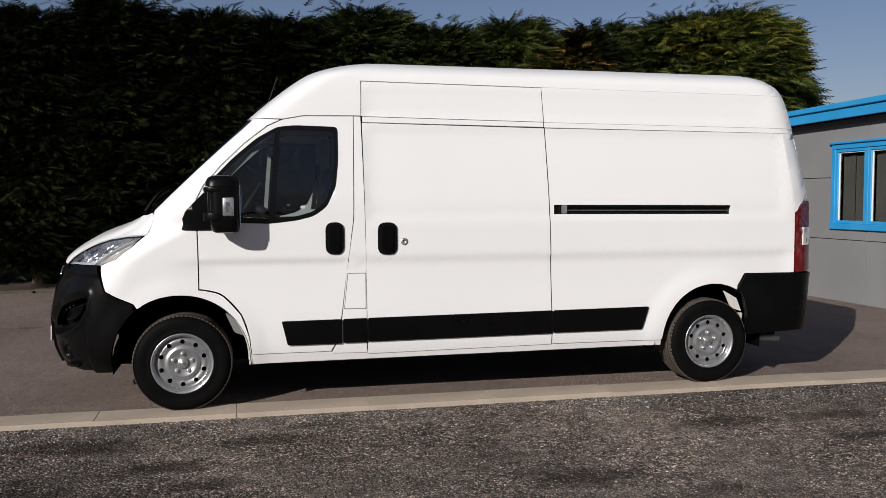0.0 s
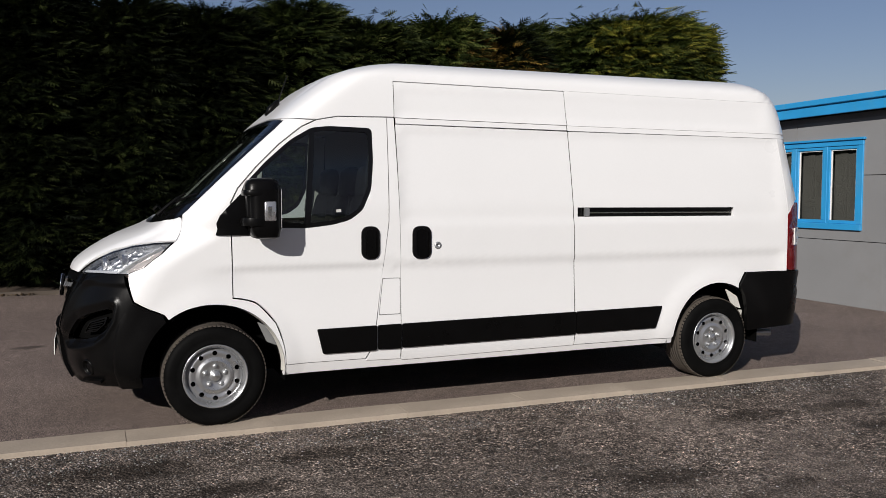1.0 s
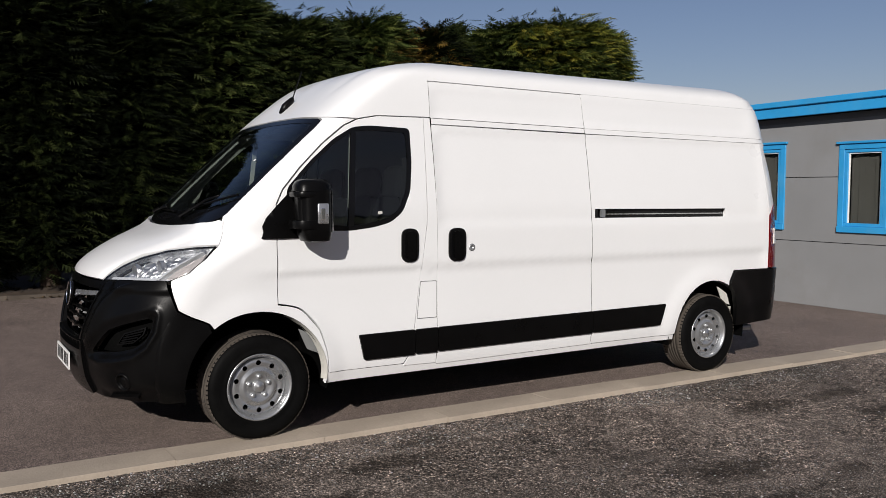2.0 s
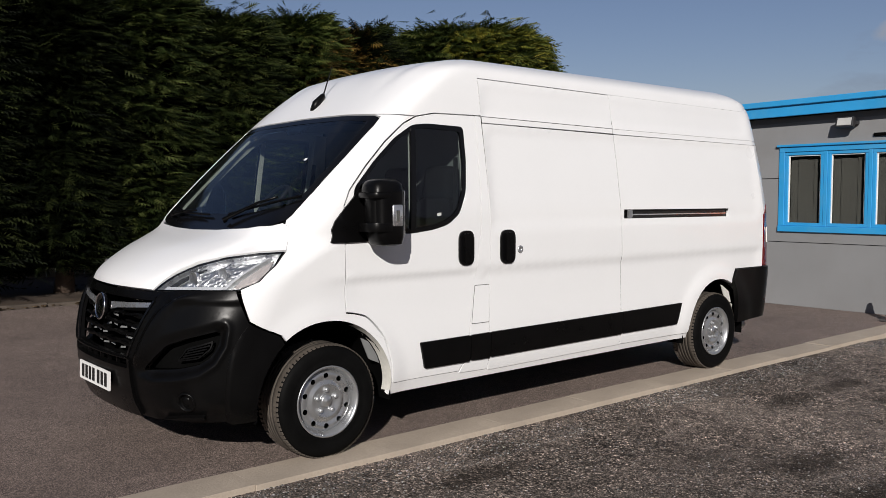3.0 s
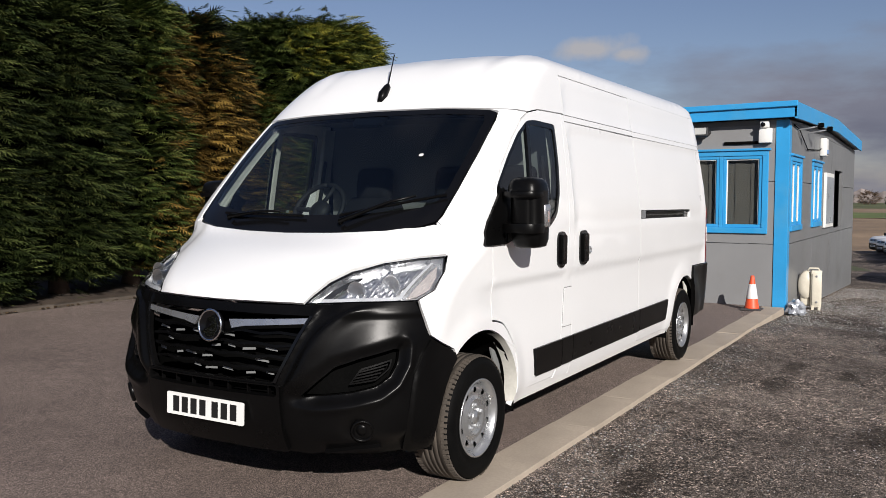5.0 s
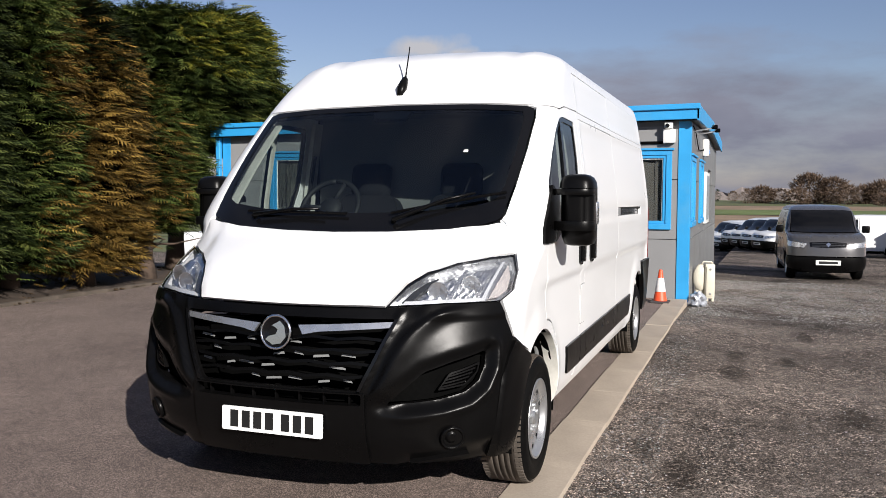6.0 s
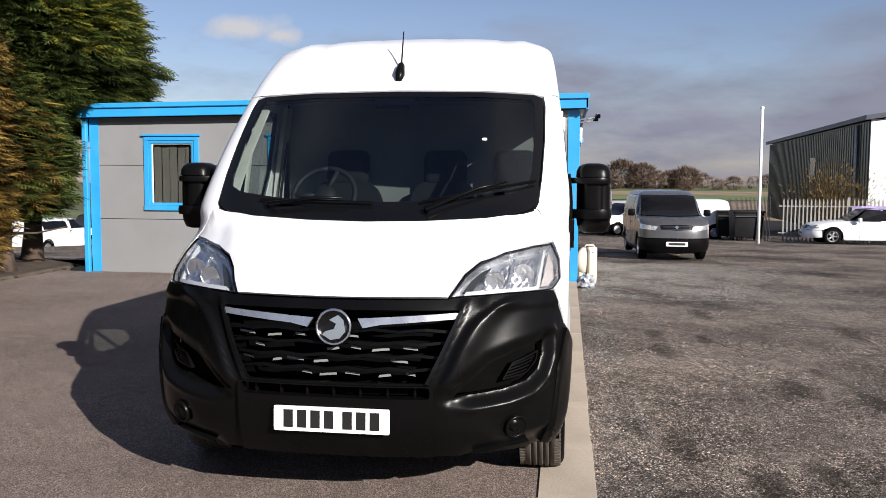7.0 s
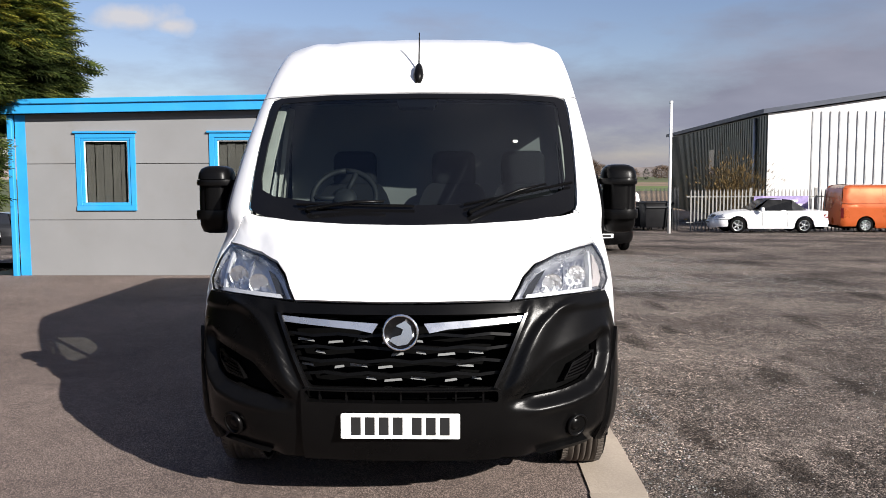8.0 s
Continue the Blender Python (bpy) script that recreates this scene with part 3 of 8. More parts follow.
def soft(pts, r=0.03, n=4):
    """Rounds the corners of an outline whose points are all of one kind."""
    out = []
    m = len(pts)
    for i in range(m):
        k, a, b, c = pts[i][0], Vector(pts[i - 1][1:]), Vector(pts[i][1:]), Vector(pts[(i + 1) % m][1:])
        ra = min(r, (a - b).length * 0.45, (c - b).length * 0.45)
        p, q = b + (a - b).normalized() * ra, b + (c - b).normalized() * ra
        for j in range(n + 1):
            t = j / n
            w = p * (1 - t) ** 2 + b * 2 * t * (1 - t) + q * t * t
            out.append((k, w.x, w.y))
    return out


def S(*pts):
    return [("s", x, z) for x, z in pts]


def F(*pts):
    return [("f", y, z) for y, z in pts]


van = thing("panel_van", "white long-wheelbase panel van with black bumpers parked on tarmac", "van", (2.0, 0, GZ))
VAN_INV = van.matrix_basis.inverted()


def vpart(name, bm, mat, parent=None, label="", smooth=None):
    return part(name, bm, mat, parent or van, label, smooth, VAN_INV)


def both(name, mat, outline, holes=(), parent=None, label="", **k):
    """A panel on the left side and its twin on the right."""
    a = vpart(name, VAN.panel(outline, holes, **k), mat, parent, label)
    b = vpart(name, VAN.panel(outline, holes, flip=True, **k), mat, parent, label)
    return a, b


G = 0.004


def R_(*pts):
    """Points given straight in the shell's own girth and height."""
    return [("u", u, v) for u, v in pts]


def flowing(pts, n=4):
    """A smooth line through side points."""
    out = []
    for i in range(len(pts) - 1):
        p = [Vector(pts[max(0, min(len(pts) - 1, i + k))]) for k in (-1, 0, 1, 2)]
        for j in range(n):
            t = j / n
            w = 0.5 * (2 * p[1] + (p[2] - p[0]) * t + (2 * p[0] - 5 * p[1] + 4 * p[2] - p[3]) * t * t + (3 * p[1] - p[0] - 3 * p[2] + p[3]) * t ** 3)
            out.append((w.x, w.y))
    return S(*out, pts[-1])


door_edge = flowing([(0.475, 0.42), (0.46, 0.55), (0.41, 0.70), (0.30, 0.825), (0.22, 0.86), (0.14, 0.875)]) + S((0.138, 1.10), (0.132, 1.38), (0.135, 1.47), (0.18, 1.56),
              (0.30, 1.70), (0.45, 1.85), (0.60, 1.972), (0.70, 2.022), (0.84, 2.05), (1.183, 2.058))
door_back = S((1.183, 2.058), (1.172, 1.34), (1.09, 0.70), (1.06, 0.50), (1.01, 0.42))
screen_side = F((-0.845, 1.395), (-0.862, 1.55), (-0.868, 1.75), (-0.862, 1.95), (-0.852, 2.012))

# front bumper
scoop_line = [(0.345, 0.612), (0.42, 0.69), (0.50, 0.765), (0.62, 0.805), (0.80, 0.846), (0.832, 0.836), (0.836, 0.775), (0.80, 0.712), (0.72, 0.666), (0.58, 0.636), (0.45, 0.620)]
scoop = soft(R_(*scoop_line), 0.02)
bumper_half = [("f", 0.0, 0.995), ("u", 0.335, 1.032), ("u", 0.39, 1.037), ("u", 0.57, 1.046), ("u", 0.845, 1.048), ("u", 1.0, 0.882), ("u", 1.205, 0.795)] + \
    arch(0.02, 0.39, 0.445, 131, 178, 7) + [("s", -0.41, 0.32), ("f", -0.75, 0.30), ("f", -0.45, 0.315), ("f", 0.0, 0.32)]
grille_hole = soft(F((-0.545, 0.955), (0.545, 0.955), (0.47, 0.78), (0.405, 0.65), (-0.405, 0.65), (-0.47, 0.78)), 0.02)
slot_hole = soft(F((-0.42, 0.59), (0.42, 0.59), (0.42, 0.637), (-0.42, 0.637)), 0.015)


def off_line(pts, u, v):
    """Distance from a closed outline in girth and height, and the share along it at which it is nearest."""
    best, where = 9.0, 0.0
    n = len(pts)
    for i in range(n):
        (ax, ay), (bx, by) = pts[i], pts[(i + 1) % n]
        ex, ey = bx - ax, by - ay
        t = max(0.0, min(1.0, ((u - ax) * ex + (v - ay) * ey) / (ex * ex + ey * ey)))
        d = math.hypot(u - ax - t * ex, v - ay - t * ey)
        if d < best:
            best, where = d, i + t
    return best, where


crease = curve_fn([(0.55, 0.27), (0.66, 0.305), (0.735, 0.342), (0.80, 0.368), (0.86, 0.398), (0.918, 0.435), (0.96, 0.475), (0.99, 0.52), (1.02, 0.58), (1.05, 0.65)])
grille_side = curve_fn([(0.60, 0.25), (0.683, 0.262), (0.813, 0.308), (0.988, 0.388), (1.05, 0.41)])


def bumper_dish(u, v):
    u = abs(u)
    d = 0.0
    s = u - crease(v)                        # the crease that sweeps from the lamp down beside the grille
    lift = step(0.60, 0.70, v) * (1 - step(1.0, 1.045, v))
    d += 0.022 * (math.exp(-(s / 0.016) ** 2) if s < 0 else math.exp(-(s / 0.07) ** 2)) * lift
    g = u - grille_side(v)                   # rim of the grille, and the hollow beside it
    d += 0.012 * math.exp(-((g - 0.004) / 0.010) ** 2) * lift
    near, where = off_line(scoop_line, u, v)
    if where > 9.0:
        shelf = 1 - 0.9 * step(10.2, 11.0, where)
    else:
        shelf = 0.1 + 0.9 * step(3.6, 5.4, where)
    d -= 0.016 * (1 - shelf) * (1 - step(0.0, 0.05, near))                   # the cheek rolls into the scoop
    d += shelf * (0.009 * math.exp(-((near - 0.056) / 0.018) ** 2) - 0.045 * (1 - step(0.0, 0.054, near)))   # shelf under the scoop
    d += 0.010 * step(0.975, 1.0, v) * step(0.44, 0.5, u)                    # lip beneath the lamp
    d -= 0.022 * math.exp(-((u - 0.605) / 0.050) ** 2 - ((v - 0.47) / 0.050) ** 2)           # seat of the fog lamp
    d -= 0.020 * (1 - step(0.33, 0.42, v - 0.10 * max(u - 0.45, 0))) * step(0.38, 0.46, u)   # undercut
    return d


def flare_dish(u, v):
    front_edge = 0.895 + 0.11 * max(0.0, v - 0.55) + (0.28 * max(0.0, v - 0.76))
    return -0.018 * (1 - step(0.0, 0.028, abs(u) - front_edge))


bumper = vpart("front_bumper", VAN.panel(loop2(bumper_half), [grille_hole, slot_hole, scoop, mirrored(scoop)], 0.03, du=0.015, dv=0.010, gap=0.013, dish=bumper_dish), M_BLACKPLASTIC, None, "unpainted black plastic bumper")
# near-black backing: the shade behind the bumper openings is its colour
vpart("bumper_backing", VAN.panel(loop2([("f", 0, 0.97), ("f", -0.60, 0.97), ("f", -0.92, 0.90), ("f", -0.93, 0.55), ("f", -0.6, 0.36), ("f", 0, 0.36)]), thick=0.01, lift=-0.15), M_NEARBLACK, bumper)
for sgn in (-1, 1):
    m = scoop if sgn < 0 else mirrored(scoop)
    vpart("scoop", VAN.panel(m, thick=0.01, lift=-0.085), M_NEARBLACK, bumper)
    vent = soft(R_((0.565, 0.678), (0.71, 0.698), (0.785, 0.750), (0.795, 0.798), (0.62, 0.757)), 0.012, 3)
    vent_in = soft(R_((0.576, 0.687), (0.708, 0.706), (0.776, 0.754), (0.783, 0.787), (0.626, 0.749)), 0.010, 3)
    vpart("vent_frame", VAN.panel(vent, [vent_in], thick=0.02, lift=-0.040, flip=sgn > 0, gap=0.02), M_BLACKPLASTIC, bumper)
    for i in range(4):
        q = [(0.576 + 0.013 * i, 0.6885 + i * 0.016), (0.718 + 0.018 * i, 0.713 + i * 0.0185), (0.718 + 0.018 * i, 0.720 + i * 0.0185), (0.576 + 0.013 * i, 0.696 + i * 0.016)]
        vpart("scoop_slat", VAN.panel(R_(*q), thick=0.02, lift=-0.046, flip=sgn > 0), M_BLACKPLASTIC, bumper)
    flare = R_((1.0, 0.872), (1.205, 0.785)) + arch(0.02, 0.39, 0.445, 131, 178, 7) + [("s", -0.41, 0.33)] + R_((0.885, 0.345), (0.895, 0.46), (0.905, 0.55), (0.925, 0.72), (0.962, 0.815))
    vpart("bumper_flare", VAN.panel(flare, thick=0.03, lift=0.016, flip=sgn > 0, du=0.018, dv=0.02, gap=0.02, dish=flare_dish), M_BLACKPLASTIC, bumper)
    foglip = soft(R_((0.45, 0.352), (0.60, 0.378), (0.745, 0.388), (0.75, 0.372), (0.60, 0.360)), 0.006, 2)
    vpart("fog_lip", VAN.panel(foglip, thick=0.03, lift=0.010, flip=sgn > 0, gap=0.02), M_BLACKPLASTIC, bumper)
    # fog lamp
    c = VAN.at(*VAN.uv("f", sgn * 0.79, 0.44))
    n = VAN.normal(*VAN.uv("f", sgn * 0.79, 0.44))
    rot = Matrix.Translation(c - n * 0.012) @ n.to_track_quat("Z", "Y").to_matrix().to_4x4()
    vpart("fog_lamp", lathe(bmesh.new(), [(0.056, -0.02), (0.056, 0.010), (0.050, 0.016), (0.044, 0.010), (0.042, -0.006), (0.030, -0.008), (0.026, 0.004), (0.012, 0.006)], rot, 24), M_BLACKPLASTIC, bumper, smooth=40)

block = F((-0.435, 0.325), (0.435, 0.325), (0.435, 0.642), (-0.435, 0.642))
vpart("plate_panel", VAN.panel(soft(block, 0.01), [slot_hole], 0.03, 0.020, du=0.06, dv=0.05, gap=0.03), M_BLACKPLASTIC, bumper)
# grille: slats, pale slivers for the sunlit radiator, and bright strips
grille = vpart("grille", VAN.panel(grille_hole, thick=0.01, lift=-0.13), M_NEARBLACK, None, "gloss black slatted grille with chrome strips")
for k, z in enumerate((0.70, 0.755, 0.81, 0.865)):
    w = 0.415 + (z - 0.65) * 0.43
    for i in range(9):
        y0, y1 = -w + 2 * w * i / 9, -w + 2 * w * (i + 1) / 9
        sl = 0.010 * (1 if (i + k) % 2 else -1)
        vpart("grille_slat", VAN.panel(F((y0, z - sl * 0.5), (y1, z + sl * 0.5), (y1, z + sl * 0.5 + 0.013), (y0, z - sl * 0.5 + 0.013)), thick=0.03, lift=-0.022, gap=0.06), M_GRILLE, grille)
# pale slivers stand in for sun on the radiator behind the slats
for k, z in enumerate((0.675, 0.732, 0.787, 0.842)):
    for i in range(7):
        if (i * 3 + k * 5) % 7 in (1, 4):
            continue
        long = 0.045 + 0.035 * ((i * 5 + k * 3) % 4) / 3
        y = -0.36 + 0.12 * i + 0.03 * (k % 2) + 0.012 * math.sin(i * 4.1 + k * 2.7)
        vpart("grille_chip", VAN.panel(F((y, z), (y + long, z + 0.007 * (-1) ** i), (y + long - 0.002, z + 0.011 + 0.007 * (-1) ** i), (y + 0.004, z + 0.010)), thick=0.006, lift=-0.055, gap=0.08), M_CABGREY, grille)
for sgn in (-1, 1):
    strip = F(*[(sgn * y, z) for y, z in ((-0.535, 0.943), (-0.10, 0.918), (-0.125, 0.878), (-0.20, 0.893), (-0.53, 0.918))])
    vpart("chrome_strip", VAN.panel(strip, thick=0.012, lift=0.006, gap=0.03), M_LAMPSILVER, grille, "bright chrome strip")
    edge = F(*[(sgn * y, z) for y, z in ((-0.553, 0.952), (-0.537, 0.95), (-0.462, 0.78), (-0.40, 0.652), (-0.415, 0.648), (-0.478, 0.78))])
    vpart("grille_edge", VAN.panel(edge, thick=0.012, lift=0.016, gap=0.03), M_GLOSSBLACK, grille)
slot = vpart("lower_intake", VAN.panel(slot_hole, thick=0.01, lift=-0.05), M_NEARBLACK, bumper)
for i in range(7):
    y = -0.36 + 0.12 * i
    vpart("intake_rib", VAN.panel(F((y - 0.004, 0.59), (y + 0.004, 0.59), (y + 0.004, 0.637), (y - 0.004, 0.637)), thick=0.02, lift=-0.01), M_BLACKPLASTIC, bumper)
# round badge: a plain bright ring with a raised shape
bc = VAN.at(*VAN.uv("f", 0, 0.885)) + Vector((-0.02, 0, 0))
brot = Matrix.Translation(bc) @ Vector((-1, 0, 0.12)).normalized().to_track_quat("Z", "Y").to_matrix().to_4x4()
badge = vpart("badge", lathe(bmesh.new(), [(0.078, -0.02), (0.078, 0.004), (0.070, 0.006), (0.066, 0.0), (0.03, -0.001), (0.01, -0.001)], brot, 40), M_GLOSSBLACK, None, "round black and chrome badge", 40)
vpart("badge_ring", lathe(bmesh.new(), [(0.081, 0.0), (0.081, 0.006), (0.074, 0.009), (0.069, 0.005), (0.069, 0.0)], brot, 40, True), M_CHROME, badge, smooth=40)
bm = prism(bmesh.new(), [(-0.012, -0.058), (0.03, -0.05), (0.055, -0.02), (0.045, 0.03), (0.02, 0.052), (-0.02, 0.03), (0.012, 0.014), (0.002, -0.01), (-0.035, -0.02), (-0.05, -0.035)], 0.006, brot)
vpart("badge_shape", bm, M_CHROME, badge)
# number plate with plain bars
pc = VAN.at(*VAN.uv("f", 0, 0.495)) + Vector((-0.034, 0, 0))
prot = Matrix.Translation(pc) @ Vector((-1, 0, 0.03)).normalized().to_track_quat("Z", "Y").to_matrix().to_4x4()
plate = vpart("number_plate", prism(bmesh.new(), rounded(-0.26, 0.26, -0.0555, 0.0555, 0.008), 0.006, prot), M_PLATE, None, "white plate with plain black bars")
for i, x in enumerate((-0.194, -0.133, -0.072, -0.011, 0.072, 0.133, 0.194)):
    vpart("bar", prism(bmesh.new(), [(x - 0.021, -0.039), (x + 0.021, -0.039), (x + 0.021, 0.039), (x - 0.021, 0.039)], 0.0075, prot), M_INK, plate)

# bonnet
bonnet_half = [("f", 0.0, 1.006), ("u", 0.336, 1.042), ("u", 0.392, 1.139), ("u", 0.447, 1.188), ("u", 0.550, 1.228), ("u", 0.70, 1.251), ("u", 0.829, 1.258), ("f", -0.887, 1.30), ("f", -0.858, 1.362), ("f", -0.83, 1.368), ("f", -0.78, 1.355), ("f", -0.6, 1.325), ("f", -0.3, 1.306), ("f", 0.0, 1.30)]


def bonnet_dish(u, v):
    p = Shell.at(VAN, u, v)
    y = abs(p.y)
    edge = 0.40 + 0.28 * step(1.0, 1.33, v)
    return 0.016 * (1 - step(edge, edge + 0.10, y)) * step(1.01, 1.07, v)


vpart("bonnet", VAN.panel(loop2(bonnet_half), thick=0.02, du=0.05, dv=0.02, dish=bonnet_dish), M_WHITE, None, "white bonnet")

seam = [("u", 0.79, 1.262), ("u", 0.875, 1.255), ("f", -0.903, 1.33), ("f", -0.876, 1.385), ("f", -0.835, 1.385), ("f", -0.855, 1.31)]
both("cowl_filler", M_WHITE, seam, thick=0.004, lift=-0.010)
# windscreen: black border with cowl, and the pane
ws_out = [("f", 0.0, 2.048), ("f", -0.5, 2.04), ("f", -0.80, 2.022), ("f", -0.845, 2.005)] + list(reversed(F((-0.838, 1.40), (-0.854, 1.55), (-0.860, 1.75), (-0.855, 1.95)))) + \
    [("f", -0.82, 1.383), ("f", -0.76, 1.362), ("f", -0.6, 1.336), ("f", -0.3, 1.316), ("f", 0.0, 1.31)]
ws_in = [("f", 0.0, 2.015), ("f", -0.5, 2.008), ("f", -0.785, 1.988), ("f", -0.805, 1.95), ("f", -0.815, 1.75), ("f", -0.81, 1.56), ("f", -0.79, 1.49), ("f", -0.72, 1.458), ("f", -0.5, 1.43), ("f", -0.25, 1.416), ("f", 0.0, 1.412)]
vpart("windscreen_surround", VAN.panel(loop2(ws_out), [loop2(ws_in)], 0.012, -0.004, du=0.05, dv=0.03), M_GLOSSBLACK, None, "black windscreen border and scuttle")
ob = vpart("windscreen", VAN.panel(loop2(ws_in), thick=0.0, lift=-0.006, du=0.08, dv=0.05), M_GLASS, None, "clear curved windscreen")
vpart("screen_sticker", VAN.panel(soft(F((-0.562, 1.737), (-0.536, 1.737), (-0.536, 1.752), (-0.562, 1.752)), 0.006), thick=0.001, lift=0.003), M_PLATE, ob)
# added behind the header gap to stop a streak of sun on the bulkhead
vpart("header_rail", VAN.panel(loop2([("f", 0, 2.09), ("f", -0.5, 2.082), ("f", -0.83, 2.06), ("f", -0.83, 2.0), ("f", -0.5, 2.018), ("f", 0, 2.025)]), thick=0.012, lift=-0.032), M_CABPLASTIC)
vpart("sensor_box", VAN.panel(soft(F((-0.13, 2.03), (0.13, 2.03), (0.10, 1.965), (-0.10, 1.965)), 0.015), thick=0.02, lift=-0.012), M_GLOSSBLACK)

# roof with the header over the windscreen
roof_line = [("f", 0.0, 2.054), ("f", -0.5, 2.046), ("f", -0.80, 2.030)] + [("s", 0.70, 2.030), ("s", 0.84, 2.058), ("s", 1.183, 2.066), ("s", 1.238, 2.066), ("s", 1.244, 2.325), ("s", 4.74, 2.325)]
TOPV = 3.27


def roof_dish(u, v):
    p = Shell.at(VAN, u, v)
    y = abs(p.y)
    d = 0.0
    if v > 2.3 or y < 0.85:
        d += 0.008 * math.exp(-((y - 0.70) / 0.05) ** 2) * step(2.2, 2.5, v)
        d -= 0.006 * math.exp(-((y - 0.58) / 0.04) ** 2) * step(2.15, 2.4, v)
        d -= 0.003 * math.exp(-((y - 0.22) / 0.05) ** 2) * step(2.2, 2.4, v)
    return d


def roof_mesh(flip):
    pts = roof_line + [("u", VAN.A + VAN.tail(2.6) - VAN.nose(2.6) - VAN.turn(2.6), 2.60), ("u", VAN.A + 2.40, TOPV), ("u", 0.0, TOPV)]
    return pts


roof = vpart("roof", VAN.panel(roof_mesh(False), thick=0.02, du=0.06, dv=0.03, dish=roof_dish), M_WHITE, None, "raised white roof")
vpart("roof", VAN.panel(roof_mesh(True), thick=0.02, du=0.06, dv=0.03, dish=roof_dish, flip=True), M_WHITE, None, "raised white roof")

# headlamps
lamp = R_((0.342, 1.040), (0.398, 1.132), (0.452, 1.180), (0.553, 1.220), (0.70, 1.243), (0.832, 1.250), (0.912, 1.177), (0.934, 1.096), (0.855, 1.056), (0.57, 1.054), (0.39, 1.044))
lamp_in = R_((0.352, 1.0445), (0.402, 1.129), (0.454, 1.176), (0.554, 1.216), (0.70, 1.239), (0.829, 1.246), (0.908, 1.176), (0.930, 1.098), (0.853, 1.0585), (0.57, 1.0565), (0.40, 1.048))
lamp_wall = R_((0.356, 1.046), (0.404, 1.127), (0.456, 1.173), (0.556, 1.213), (0.70, 1.236), (0.826, 1.243), (0.904, 1.175), (0.927, 1.099), (0.852, 1.060), (0.57, 1.058), (0.405, 1.0495))
for a in both("headlamp", M_LAMPCHROME, lamp, thick=0.01, lift=-0.052, label="clear headlamp with bright reflectors", du=0.05, dv=0.03):
    flip = a.name != "headlamp"
    vpart("lens", VAN.panel(lamp, thick=0.0, lift=0.003, flip=flip, du=0.05, dv=0.03), M_LAMPGLASS, a)
    vpart("lamp_rim", VAN.panel(lamp, [lamp_in], thick=0.010, lift=-0.003, flip=flip, du=0.05, dv=0.03, gap=0.025), M_GLOSSBLACK, a)
    vpart("lamp_wall", VAN.panel(lamp, [lamp_wall], thick=0.040, lift=-0.012, flip=flip, du=0.05, dv=0.03, gap=0.025), M_LAMPSILVER, a)
    strip = R_((0.395, 1.050), (0.57, 1.060), (0.75, 1.063), (0.75, 1.078), (0.57, 1.075), (0.405, 1.068))
    vpart("lamp_strip", VAN.panel(strip, thick=0.04, lift=-0.012, flip=flip, gap=0.03), M_LAMPBACK, a)
    vpart("lamp_fin", VAN.panel(R_((0.738, 1.066), (0.762, 1.066), (0.795, 1.228), (0.778, 1.228)), thick=0.035, lift=-0.016, flip=flip), M_LAMPBACK, a)
    vpart("lamp_shade", VAN.panel(R_((0.392, 1.072), (0.420, 1.120), (0.460, 1.158), (0.50, 1.175), (0.475, 1.145), (0.448, 1.110), (0.430, 1.075)), thick=0.01, lift=-0.030, flip=flip), M_LAMPDARK, a)
    vpart("lamp_bridge", VAN.panel(R_((0.578, 1.080), (0.592, 1.080), (0.612, 1.205), (0.598, 1.205)), thick=0.04, lift=-0.026, flip=flip), M_LAMPSILVER, a)
    inner = R_((0.46, 1.085), (0.72, 1.088), (0.755, 1.215), (0.64, 1.205), (0.53, 1.165))
    vpart("reflector", VAN.panel(inner, thick=0.008, lift=-0.036, flip=flip, du=0.012, dv=0.010, dish=lambda u, v: 0.012 * math.sin(u * 150) * math.sin(v * 130)), M_LAMPCHROME, a)
    for uu, cz in ((0.525, 1.122), (0.665, 1.148)):
        uv = (-uu, cz) if flip else (uu, cz)
        c, n = VAN.at(*uv), VAN.normal(*uv)
        axis = Vector((-1, 0.25 * n.y, 0)).normalized()
        rot = Matrix.Translation(c - n * 0.034) @ axis.to_track_quat("Z", "Y").to_matrix().to_4x4()
        vpart("lamp_bowl", lathe(bmesh.new(), [(0.044, 0.026), (0.048, 0.028), (0.041, 0.002), (0.026, -0.014), (0.013, -0.018), (0.011, 0.010), (0.004, 0.013)], rot, 14), M_LAMPCHROME, a)
    turnlamp = R_((0.79, 1.082), (0.845, 1.078), (0.903, 1.110), (0.888, 1.168), (0.828, 1.220))
    vpart("indicator", VAN.panel(turnlamp, thick=0.010, lift=-0.030, flip=flip, du=0.012, dv=0.012, dish=lambda u, v: 0.008 * math.sin(u * 170) * math.sin(v * 150)), M_AMBER, a)

# wings with the windscreen pillars
wing = [("f", -0.860, 1.372), ("f", -0.8895, 1.302)] + R_((0.836, 1.263), (0.918, 1.180), (0.941, 1.097), (0.866, 1.057), (1.007, 0.890), (1.212, 0.803)) + \
    arch(0.02, 0.39, 0.445, 128, 55, 14) + flowing([(0.404, 0.693), (0.294, 0.816), (0.215, 0.851), (0.132, 0.866)]) + S((0.130, 1.10), (0.124, 1.38), (0.127, 1.475), (0.173, 1.566), (0.294, 1.707), (0.444, 1.857), (0.595, 1.980), (0.68, 2.022)) + \
    list(reversed(F((-0.842, 1.385), (-0.854, 1.410), (-0.866, 1.55), (-0.872, 1.75), (-0.866, 1.95), (-0.853, 2.012), (-0.80, 2.024))))
both("wing", M_WHITE, wing, label="white front wing and windscreen pillar", thick=0.02, du=0.04, dv=0.018)

